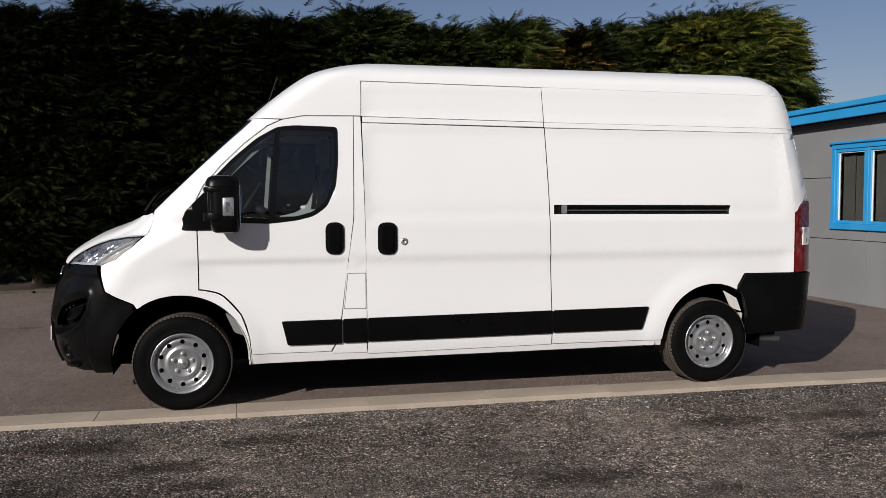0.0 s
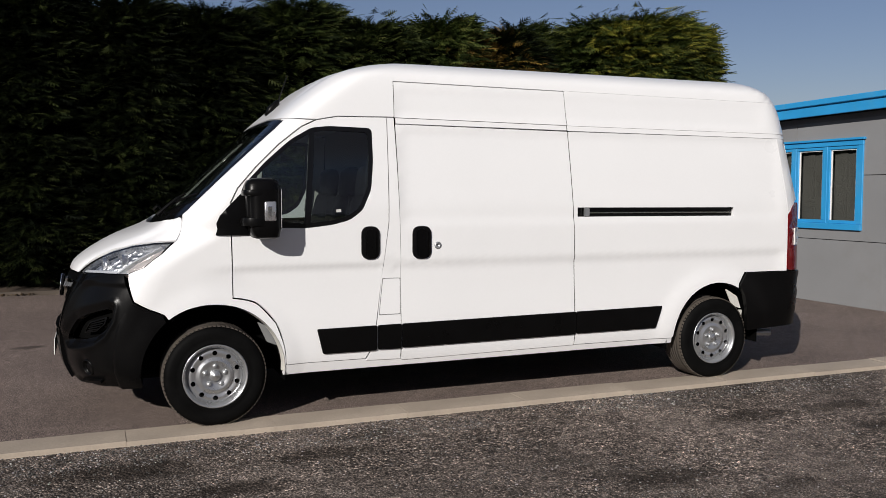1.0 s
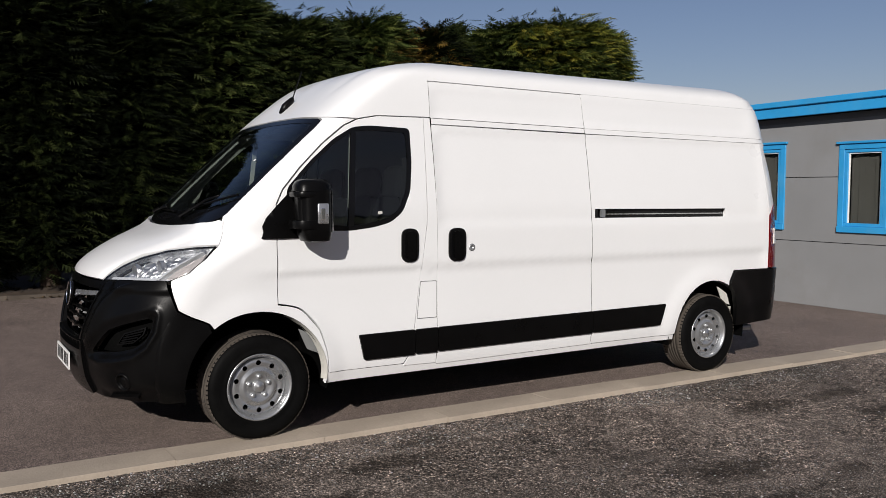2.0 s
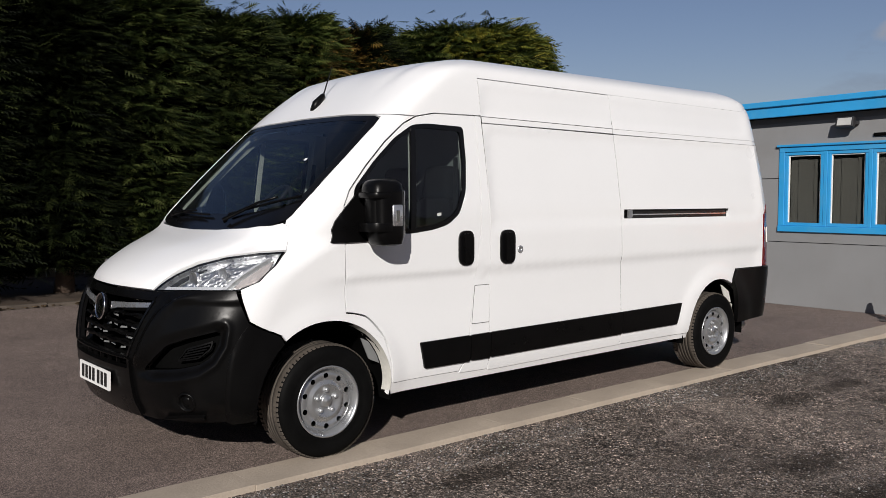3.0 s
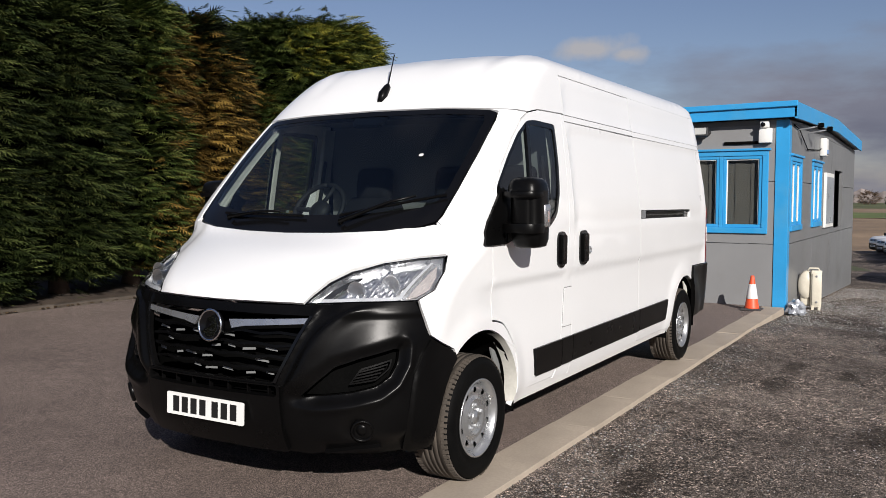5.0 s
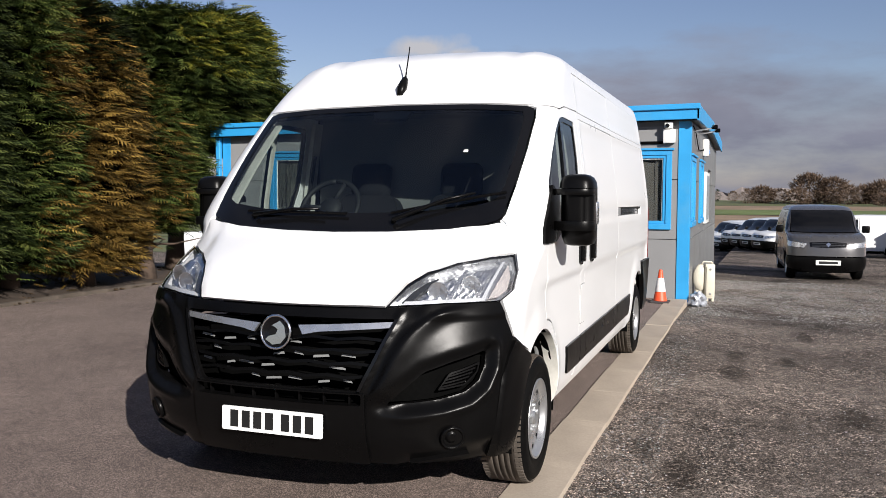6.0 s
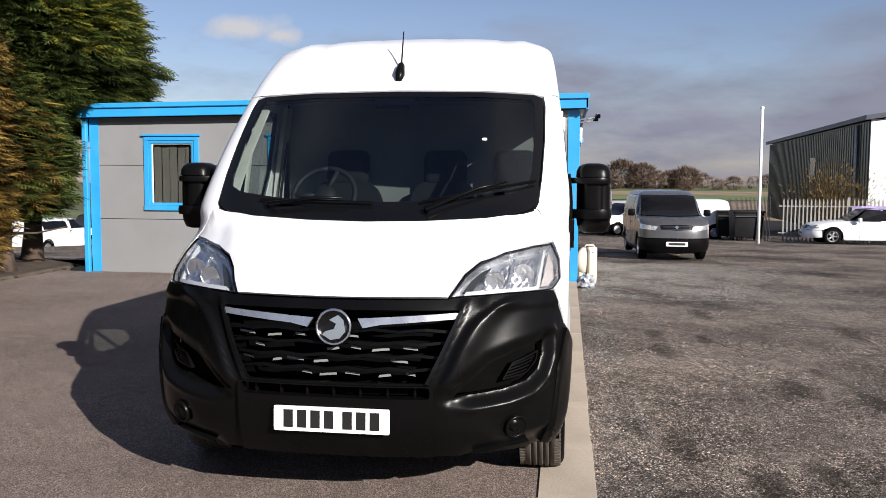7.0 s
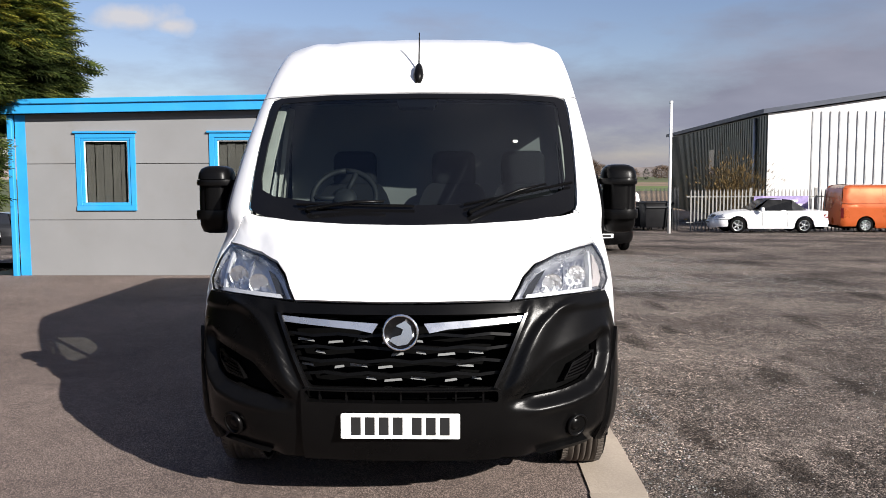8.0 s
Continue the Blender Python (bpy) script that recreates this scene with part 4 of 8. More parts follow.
# cab doors
win = soft(S((0.16, 1.315), (0.205, 1.575), (0.36, 1.742), (0.52, 1.885), (0.66, 1.97), (0.78, 1.985), (1.075, 1.98), (1.075, 1.75), (1.055, 1.56), (0.99, 1.42), (0.90, 1.355), (0.78, 1.325), (0.61, 1.305)), 0.035)
door_out = door_edge + door_back[1:]
for a in both("cab_door", M_WHITE, door_out, [win], label="white cab door", thick=0.03, du=0.045, dv=0.016):
    flip = a.name != "cab_door"
    pane = soft(S((0.30, 1.36), (0.235, 1.575), (0.38, 1.725), (0.54, 1.865), (0.67, 1.945), (0.78, 1.955), (1.045, 1.95), (1.047, 1.75), (1.028, 1.57), (0.97, 1.44), (0.89, 1.385), (0.78, 1.355), (0.61, 1.335)), 0.03)
    vpart("window_seal", VAN.panel(win, [pane], 0.02, -0.004, flip=flip, gap=0.03), M_GLOSSBLACK, a)
    vpart("window_pane", VAN.panel(pane, thick=0.0, lift=-0.010, flip=flip), M_GLASS, a)
    vpart("window_bar", VAN.panel(S((0.598, 1.33), (0.635, 1.33), (0.682, 1.955), (0.648, 1.95)), thick=0.02, lift=0.0, flip=flip), M_GLOSSBLACK, a)
    vpart("mirror_corner", VAN.panel(soft(R_((1.055, 1.287), (1.032, 1.345), (1.065, 1.48), (1.095, 1.60), (1.20, 1.535), (1.29, 1.43), (1.36, 1.34), (1.30, 1.290)), 0.02), thick=0.02, lift=0.014, flip=flip), M_BLACKPLASTIC, a)
    vpart("window_sticker", VAN.panel(S((0.81, 1.408), (0.842, 1.411), (0.842, 1.430), (0.81, 1.427)), thick=0.001, lift=-0.006, flip=flip), M_CABPALE, a)


def seam_strip(parent, pts, flip, w=0.008):
    """A near-black strip added inside a panel gap for the seam's depth of shade."""
    band = [(x - w, z) for x, z in pts] + [(x + w, z) for x, z in reversed(pts)]
    vpart("door_seal", VAN.panel(S(*band), thick=0.003, lift=-0.005, flip=flip), M_NEARBLACK, parent)


def handle(parent, x0, x1, z0, z1, flip):
    vpart("door_handle", VAN.panel(soft(S((x0, z0), (x1, z0), (x1, z1), (x0, z1)), 0.058, 6), thick=0.02, lift=0.010, flip=flip), M_GLOSSBLACK, parent, "black recessed door handle")
    vpart("handle_grip", VAN.panel(soft(S((x0 + 0.035, z0 + 0.02), (x1 - 0.035, z0 + 0.02), (x1 - 0.032, z1 - 0.02), (x0 + 0.032, z1 - 0.02)), 0.02), thick=0.02, lift=0.030, flip=flip), M_BLACKPLASTIC, parent)


for o in [c for c in van.children if c.name.startswith("cab_door")]:
    handle(o, 0.977, 1.105, 1.093, 1.314, o.name != "cab_door")

# pillar, fuel flap, sliding door, rear quarter
pillar, pillar_far = both("door_pillar", M_WHITE, S((1.189, 2.058), (1.236, 2.058), (1.262, 0.99), (1.266, 0.40), (1.018, 0.405), (1.067, 0.50), (1.097, 0.70), (1.124, 0.96), (1.179, 1.34)), label="white pillar with fuel flap")
# grey border sheet added to draw the seam round the flap
vpart("flap_seal", VAN.panel(soft(S((1.130, 0.962), (1.2595, 0.962), (1.2605, 0.712), (1.1035, 0.712)), 0.008), thick=0.003, lift=0.0015), M_CABGREY, pillar)
vpart("fuel_flap", VAN.panel(soft(S((1.135, 0.957), (1.256, 0.957), (1.257, 0.717), (1.108, 0.717)), 0.008), thick=0.006, lift=0.004), M_WHITE, pillar)
for flip, nm in ((False, "sliding_door"), (True, "cargo_side")):
    slide = S((1.246, 2.012), (2.612, 2.006), (2.667, 0.405), (1.274, 0.39))
    a = vpart(nm, VAN.panel(slide, flip=flip, du=0.09, dv=0.022, thick=0.025), M_WHITE, None, "white sliding load door" if not flip else "white load area side")
    vpart("upper_panel", VAN.panel(S((1.250, 2.318), (2.600, 2.318), (2.610, 2.056), (1.243, 2.062)), flip=flip, du=0.09, dv=0.022), M_WHITE, a)
    vpart("belt", VAN.panel(S((1.250, 2.058), (2.606, 2.052), (2.608, 2.018), (1.250, 2.020)), flip=flip, lift=-0.003), M_WHITE, a)
    seam_strip(a, [(1.241, 2.30), (1.241, 2.02), (1.256, 1.50), (1.2645, 0.99), (1.270, 0.42)], flip)
    seam_strip(a, [(2.603, 2.30), (2.615, 2.0), (2.671, 0.42)], flip)
    if not flip:
        handle(a, 1.344, 1.482, 1.088, 1.312, False)
        c, n = VAN.at(*VAN.uv("s", 1.535, 1.178)), VAN.normal(*VAN.uv("s", 1.535, 1.178))
        rot = Matrix.Translation(c) @ n.to_track_quat("Z", "Y").to_matrix().to_4x4()
        vpart("lock", lathe(bmesh.new(), [(0.026, -0.01), (0.026, 0.004), (0.020, 0.008), (0.010, 0.008), (0.009, 0.002)], rot, 20), M_STEEL, a, "round steel lock", 40)
    rear = S((2.620, 2.006), (4.66, 2.012), (4.70, 1.70), (4.745, 1.38), (4.748, 0.905), (4.295, 0.905), (4.225, 0.81)) + arch(4.02, 0.40, 0.43, 62, 178, 12) + S((3.58, 0.405), (2.675, 0.408))
    railhole = S((2.672, 1.367), (4.155, 1.367), (4.155, 1.436), (2.672, 1.436))
    q = vpart("rear_quarter", VAN.panel(rear, [] if flip else [railhole], flip=flip, du=0.09, dv=0.022, thick=0.025), M_WHITE, None, "white rear quarter panel")
    vpart("upper_panel", VAN.panel(S((2.606, 2.3235), (4.74, 2.3235), (4.80, 2.0545), (2.616, 2.0525)), flip=flip, du=0.09, dv=0.022), M_WHITE, q)
    vpart("belt", VAN.panel(S((2.612, 2.0515), (4.80, 2.0535), (4.81, 2.016), (2.614, 2.014)), flip=flip, lift=-0.003), M_WHITE, q)
    vpart("rear_corner", VAN.panel(S((4.666, 2.012), (4.83, 2.012), (4.93, 1.50), (4.85, 1.475), (4.775, 1.40), (4.751, 1.38), (4.706, 1.70)), flip=flip), M_WHITE, q)
    if not flip:
        vpart("slide_rail", VAN.panel(railhole, thick=0.004, lift=-0.028, flip=flip), M_GLOSSBLACK, q, "black recessed slide rail")
        vpart("rail_bar", VAN.panel(S((2.78, 1.392), (4.14, 1.392), (4.14, 1.400), (2.78, 1.400)), thick=0.012, lift=-0.012), M_CHROME, q)
        vpart("rail_bar", VAN.panel(S((2.78, 1.420), (4.15, 1.420), (4.15, 1.432), (2.78, 1.432)), thick=0.012, lift=-0.004), M_BLACKPLASTIC, q)
        vpart("rail_stop", VAN.panel(soft(S((2.735, 1.372), (2.775, 1.372), (2.775, 1.433), (2.735, 1.433)), 0.01), thick=0.02, lift=0.004), M_STEEL, q)
    t = vpart("tail_lamp", VAN.panel(soft(S((4.757, 0.91), (4.757, 1.375), (4.80, 1.44), (4.85, 1.468), (4.94, 1.475), (4.955, 0.91)), 0.02), thick=0.04, lift=0.006, flip=flip), M_REDLENS, None, "red tail lamp with a clear section")
    vpart("clear_lens", VAN.panel(S((4.83, 1.12), (4.955, 1.12), (4.95, 1.26), (4.83, 1.26)), thick=0.01, lift=0.010, flip=flip), M_WHITEPVC, t)
    vpart("rear_bumper", VAN.panel(soft(S((4.225, 0.80), (4.30, 0.897), (4.945, 0.90), (4.93, 0.62), (4.90, 0.45), (4.315, 0.43), (4.305, 0.60), (4.275, 0.72)), 0.015), thick=0.04, lift=0.02, flip=flip), M_BLACKPLASTIC, None, "black plastic rear bumper corner")
    vpart("mud_flap", VAN.panel(soft(S((4.13, 0.77), (4.25, 0.705), (4.295, 0.60), (4.20, 0.63)), 0.01), thick=0.01, lift=-0.05, flip=flip), M_CABPALE, None, "pale inner arch panel")
    vpart("mud_flap", VAN.panel(soft(S((4.235, 0.59), (4.30, 0.59), (4.285, 0.45), (4.25, 0.46)), 0.01), thick=0.01, lift=-0.04, flip=flip), M_CABPALE, None, "pale inner arch panel")
    vpart("arch_panel", VAN.panel(soft(S((0.30, 0.70), (0.415, 0.64), (0.445, 0.52), (0.36, 0.56)), 0.01), thick=0.01, lift=-0.10, flip=flip), M_CABGREY, None, "grey inner arch panel")
    # dark sheet added behind the panel gaps to keep light from leaking
    vpart("inner_side", VAN.panel(S((1.20, 2.30), (4.60, 2.30), (4.75, 1.5), (4.75, 0.92), (3.55, 0.84), (3.52, 0.45), (1.10, 0.42), (1.15, 1.4)), thick=0.0, lift=-0.045, flip=flip, du=0.2, dv=0.2), M_NEARBLACK)
    for x0, x1, z0, z1, sh in ((0.674, 1.088, 0.641, 0.645, 0.04), (1.096, 1.267, 0.645, 0.647, 0.0), (1.273, 2.667, 0.647, 0.660, 0.0), (2.674, 3.467, 0.660, 0.667, -0.055)):
        lo0, lo1 = z0 - 0.166, z1 - 0.170
        pts = S((x0, z0), (x1, z1), (x1 + (sh if sh < 0 else 0), lo1), (x0 + (sh if sh > 0 else 0), lo0))
        vpart("side_moulding", VAN.panel(soft(pts, 0.012, 3), thick=0.016, lift=0.014, flip=flip), M_BLACKPLASTIC, None, "black plastic side moulding")
    vpart("sill", VAN.panel(S((0.47, 0.415), (1.01, 0.412), (2.67, 0.40), (3.585, 0.398), (3.59, 0.36), (0.455, 0.345)), thick=0.03, lift=-0.006, flip=flip), M_WHITE)
    vpart("arch_lip", VAN.panel(arch(0.02, 0.39, 0.445, 55, -6, 10) + S((0.478, 0.36)) + flowing([(0.468, 0.43), (0.453, 0.55), (0.403, 0.695)]), thick=0.03, lift=-0.004, flip=flip), M_WHITE)

# inner flange of the front arches, from the top round to the sill
for flip in (False, True):
    bm = bmesh.new()
    prev = None
    for i in range(15):
        a = radians(66 - 68 * i / 14)
        u, w = VAN.uv("s", 0.02 + 0.443 * math.cos(a), 0.39 + 0.443 * math.sin(a))
        p = VAN.at(-u if flip else u, w)
        inner = p - Vector((0.012, math.copysign(0.075, p.y), 0.004))
        q = [bm.verts.new(p), bm.verts.new(inner)]
        if prev:
            bm.faces.new((prev[0], q[0], q[1], prev[1]))
        prev = q
    vpart("arch_flange", bm, M_CABPALE, None, "pale inner edge of the wheel arch", 60)
# tail, floor, arches, bulkhead
for ks in ((-1, -0.6, -0.3, -0.004), (0.004, 0.3, 0.6, 1)):
    bm = bmesh.new()
    rows = []
    for i in range(25):
        v = 0.44 + (2.52 - 0.44) * i / 24
        u = VAN.A + VAN.tail(v) - VAN.nose(v) - VAN.turn(v) - 0.004
        a = VAN.at(u, v)
        rows.append([bm.verts.new((a.x + 0.02 * (1 - k * k), a.y * -k, a.z)) for k in ks])
    for a, b in zip(rows, rows[1:]):
        for i in range(3):
            bm.faces.new((a[i], b[i], b[i + 1], a[i + 1]))
    vpart("rear_door", bm, M_WHITE, None, "white rear load door", 30)
vpart("underbody", boxed(-0.45, 4.85, -0.62, 0.62, 0.33, 0.42, 0.03), M_NEARBLACK)
vpart("cab_floor", boxed(0.50, 3.5, -0.92, 0.92, 0.40, 0.45), M_NEARBLACK)
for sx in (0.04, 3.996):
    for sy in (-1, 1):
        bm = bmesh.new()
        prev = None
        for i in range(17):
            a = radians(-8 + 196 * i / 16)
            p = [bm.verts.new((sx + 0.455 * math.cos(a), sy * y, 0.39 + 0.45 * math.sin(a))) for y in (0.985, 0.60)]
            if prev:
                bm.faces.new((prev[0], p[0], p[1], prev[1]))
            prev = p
        vpart("arch_liner", bm, M_NEARBLACK, None, "", 60)
        vpart("inner_arch", boxed(sx - 0.46, sx + 0.46, sy * 0.60 - 0.01, sy * 0.60 + 0.01, 0.36, 0.86), M_NEARBLACK)
    vpart("axle", tube(bmesh.new(), [(sx, -0.8, 0.37), (sx, 0.8, 0.37)], 0.045, 10), M_NEARBLACK)
vpart("exhaust", tube(bmesh.new(), [(4.2, -0.72, 0.36), (4.6, -0.80, 0.37), (4.72, -0.84, 0.37)], 0.028, 10), M_STEEL, None, "", 60)
vpart("bulkhead", boxed(1.245, 1.265, -0.90, 0.90, 0.42, 2.22), M_CABGREY, None, "grey bulkhead")
vpart("headliner", boxed(0.60, 1.245, -0.88, 0.88, 2.075, 2.085), M_CABGREY)
# cab inside
for flip in (False, True):
    vpart("pillar_trim", VAN.panel(S((0.19, 1.46), (0.235, 1.60), (0.38, 1.745), (0.55, 1.90), (0.68, 1.985), (0.62, 2.005), (0.50, 1.935), (0.33, 1.79), (0.17, 1.63), (0.11, 1.46)), thick=0.02, lift=-0.045, flip=flip), M_CABPALE, None, "pale windscreen pillar trim")
    # far side only: the sunlit pillar face put into a pale strip
    if flip:
        vpart("screen_trim", VAN.panel([("f", -0.835, 1.47), ("f", -0.775, 1.46), ("f", -0.783, 1.70), ("f", -0.777, 1.98), ("f", -0.83, 1.98), ("f", -0.84, 1.70)], thick=0.015, lift=-0.05, flip=flip, gap=0.03), M_CABPALE, None, "pale windscreen pillar trim")
    vpart("post_trim", VAN.panel(S((1.075, 1.36), (1.20, 1.36), (1.20, 2.03), (1.095, 2.03)), thick=0.03, lift=-0.05, flip=flip), M_CABPALE, None, "pale door post trim")
    vpart("belt_strap", VAN.panel(S((1.02, 1.38), (1.065, 1.38), (1.10, 1.80), (1.065, 1.80)), thick=0.004, lift=-0.11, flip=flip), M_CABPLASTIC)
    vpart("divider_trim", VAN.panel(S((0.602, 1.335), (0.636, 1.335), (0.682, 1.955), (0.650, 1.95)), thick=0.015, lift=-0.022, flip=flip), M_CABPALE, None, "pale window divider")
    vpart("door_lining", VAN.panel(S((0.20, 1.30), (1.06, 1.32), (1.03, 0.75), (0.55, 0.62), (0.22, 0.92)), thick=0.03, lift=-0.05, flip=flip), M_CABPLASTIC, None, "dark door lining")
dash = vpart("dashboard", boxed(-0.12, 0.42, -0.86, 0.86, 0.95, 1.33, 0.06, 3), M_CABPLASTIC, None, "dark plastic dashboard", 50)
vpart("dash_cowl", boxed(0.16, 0.44, 0.22, 0.66, 1.28, 1.44, 0.05, 3), M_CABPLASTIC, dash, smooth=50)
vpart("radio", boxed(0.36, 0.46, -0.16, 0.16, 1.18, 1.40, 0.03, 2), M_GLOSSBLACK, dash, smooth=50)
rot = Matrix.Translation((0.50, 0.44, 1.475)) @ pose(0, 0, 0, 0, -58, 0)
bm = bmesh.new()
ring = [rot @ Vector((0.19 * math.cos(2 * math.pi * i / 32), 0.19 * math.sin(2 * math.pi * i / 32), 0)) for i in range(33)]
wheel_ring = vpart("steering_wheel", tube(bm, ring, 0.017, 8), M_CABPLASTIC, None, "black steering wheel", 60)
bm = lathe(bmesh.new(), [(0.075, -0.03), (0.075, 0.0), (0.05, 0.02), (0.01, 0.025)], rot, 16)
for a in (200, 340, 90):
    tube(bm, [rot @ Vector((0.05 * math.cos(radians(a)), 0.05 * math.sin(radians(a)), 0)), rot @ Vector((0.185 * math.cos(radians(a)), 0.185 * math.sin(radians(a)), 0))], 0.016, 6)
tube(bm, [rot @ Vector((0, 0, -0.03)), rot @ Vector((0, 0, -0.30))], 0.04, 10)
vpart("wheel_hub", bm, M_CABPLASTIC, wheel_ring, smooth=50)
for yc, w in ((0.46, 0.25), (-0.20, 0.24), (-0.66, 0.22)):
    seat = vpart("seat", boxed(0.62, 1.10, yc - w, yc + w, 0.75, 0.95, 0.05, 3), M_SEAT, None, "dark cloth cab seat", 50)
    hump = [("s", q[0], q[1]) for q in ((-w, 0.0), (w, 0.0), (w * 1.02, 0.34), (w * 0.94, 0.50), (w * 0.72, 0.62), (-w * 0.72, 0.62), (-w * 0.94, 0.50), (-w * 1.02, 0.34))]
    bm = prism(bmesh.new(), [(q[1], q[2]) for q in soft(hump, 0.09, 4)], 0.13, pose(0, 0, 0, 90, 0, 90))
    bmesh.ops.bevel(bm, geom=[e for e in bm.edges if e.calc_face_angle(0) > 1.2], offset=0.035, segments=3, affect="EDGES", profile=0.5)
    bmesh.ops.transform(bm, matrix=pose(0.99, yc, 0.95, 0, 11, 0), verts=bm.verts)
    vpart("backrest", bm, M_SEAT, seat, smooth=50)
    bm = boxed(0, 0.12, -0.145, 0.145, 0, 0.25, 0.058, 4)
    bmesh.ops.transform(bm, matrix=pose(1.09, yc, 1.53, 0, 8, 0), verts=bm.verts)
    vpart("headrest", bm, M_SEAT, seat, smooth=60)


# mirrors, wipers, aerial
def door_mirror(sgn):
    def bx(x0, x1, y0, y1, z0, z1, b, s=3):
        lo, hi = sorted((sgn * y0, sgn * y1))
        return boxed(x0, x1, lo, hi, z0, z1, b, s)
    def shell(rows, seg=28):
        """Stacked rounded sections (z, x0, x1, y0, y1)."""
        bm = bmesh.new()
        rings = []
        for z, x0, x1, y0, y1 in rows:
            ring = []
            for i in range(seg):
                a = 2 * math.pi * i / seg
                c, d = math.cos(a), math.sin(a)
                ring.append(bm.verts.new(((x0 + x1) / 2 + (x1 - x0) / 2 * math.copysign(abs(c) ** 0.62, c), sgn * ((y0 + y1) / 2 + (y1 - y0) / 2 * math.copysign(abs(d) ** 0.62, d)), z)))
            rings.append(ring)
        for p, q in zip(rings, rings[1:]):
            for i in range(seg):
                bm.faces.new((p[i], p[(i + 1) % seg], q[(i + 1) % seg], q[i]))
        bm.faces.new(list(reversed(rings[0])))
        bm.faces.new(rings[-1])
        bmesh.ops.recalc_face_normals(bm, faces=bm.faces)
        return bm
    m = vpart("door_mirror", shell([(1.283, 0.29, 0.40, 1.10, 1.20), (1.292, 0.262, 0.43, 1.075, 1.228), (1.33, 0.245, 0.437, 1.060, 1.241), (1.372, 0.240, 0.437, 1.056, 1.243), (1.410, 0.243, 0.437, 1.056, 1.243),
                                    (1.60, 0.238, 0.437, 1.056, 1.241)]), M_BLACKPLASTIC, None, "black plastic twin-arm door mirror", 50)
    vpart("mirror_cap", shell([(1.592, 0.214, 0.437, 1.050, 1.243), (1.625, 0.218, 0.434, 1.054, 1.238), (1.650, 0.232, 0.425, 1.066, 1.224), (1.662, 0.255, 0.405, 1.085, 1.203), (1.667, 0.29, 0.38, 1.11, 1.18)]), M_BLACKPLASTIC, m, smooth=50)
    # upper arm wraps the front of the head as a band, the lower one as a lip
    for z0, z1, out, y_in in ((1.556, 1.588, 0.0, 1.52), (1.366, 1.416, 0.006, 1.37)):
        h = (z1 - z0) / 2
        zc = (z0 + z1) / 2
        bm = bmesh.new()
        rows = []
        for x, y, zo in ((0.33, 0.975, y_in), (0.262, 1.01, zc), (0.222 - out, 1.055, zc), (0.207 - out, 1.10, zc), (0.205 - out, 1.17, zc), (0.216 - out, 1.215, zc), (0.245, 1.236 + out, zc), (0.31, 1.240 + out, zc), (0.36, 1.232, zc)):
            rows.append([bm.verts.new((x + dx, sgn * (y + dy), zo + dz)) for dx, dy, dz in ((0, 0, -h), (0.045, -0.012, -h), (0.045, -0.012, h), (0, 0, h), (-0.004, 0.003, 0))])
        for p, q in zip(rows, rows[1:]):
            for i in range(5):
                bm.faces.new((p[i], p[(i + 1) % 5], q[(i + 1) % 5], q[i]))
        bm.faces.new(rows[0])
        bm.faces.new(list(reversed(rows[-1])))
        bmesh.ops.recalc_face_normals(bm, faces=bm.faces)
        vpart("mirror_arm", bm, M_BLACKPLASTIC, m, smooth=45)
    vpart("front_insert", shell([(1.418, 0.228, 0.36, 1.078, 1.205), (1.554, 0.226, 0.36, 1.078, 1.205)]), M_BLACKPLASTIC, m, smooth=50)
    vpart("indicator", bx(0.325, 0.40, 1.228, 1.248, 1.395, 1.52, 0.012, 2), M_LAMPSILVER, m, "clear side indicator", 50)
    vpart("indicator_core", bx(0.345, 0.375, 1.243, 1.252, 1.42, 1.49, 0.006, 1), M_CHROME, m)
    vpart("mirror_glass", bx(0.432, 0.440, 1.075, 1.215, 1.34, 1.60, 0.004, 1), M_CHROME, m)


door_mirror(-1)
door_mirror(1)


def wiper(pivot, tip, mid):
    p, t = VAN.at(*VAN.uv("f", *pivot)), VAN.at(*VAN.uv("f", *tip))
    off = VAN.normal(*VAN.uv("f", *mid)) * 0.03
    q = VAN.at(*VAN.uv("f", *mid)) + off * 1.3
    w = vpart("wiper", tube(bmesh.new(), [p + off * 0.4, p + off, q, (q + t) / 2 + off * 0.9], [0.016, 0.013, 0.009, 0.006], 8), M_BLACKPLASTIC, None, "black wiper arm", 60)
    pts = []
    for i in range(9):
        f = i / 8
        y, v = mid[0] * 2 - tip[0] + (tip[0] - (mid[0] * 2 - tip[0])) * f, mid[1] * 2 - tip[1] + (tip[1] - (mid[1] * 2 - tip[1])) * f
        uv = VAN.uv("f", y, v)
        pts.append(VAN.at(*uv) + VAN.normal(*uv) * 0.016)
    vpart("wiper_blade", tube(bmesh.new(), pts, 0.008, 6), M_BLACKPLASTIC, w)


wiper((-0.30, 1.36), (-0.83, 1.51), (-0.55, 1.455))
wiper((0.52, 1.375), (-0.02, 1.395), (0.28, 1.40))
ap = VAN.at(*VAN.uv("f", 0.0, 2.165))
bm = bmesh.new()
tube(bm, [ap + Vector((-0.055, 0, -0.05)), ap + Vector((-0.02, 0, 0.0)), ap + Vector((0.03, 0, 0.055)), ap + Vector((0.04, 0, 0.075))], [0.018, 0.032, 0.022, 0.008], 10)
aerial = vpart("aerial", bm, M_BLACKPLASTIC, None, "black roof aerial", 60)
vpart("aerial_rod", tube(bmesh.new(), [ap + Vector((0.035, 0, 0.06)), ap + Vector((0.11, 0, 0.27))], [0.005, 0.0035], 6), M_BLACKPLASTIC, aerial)


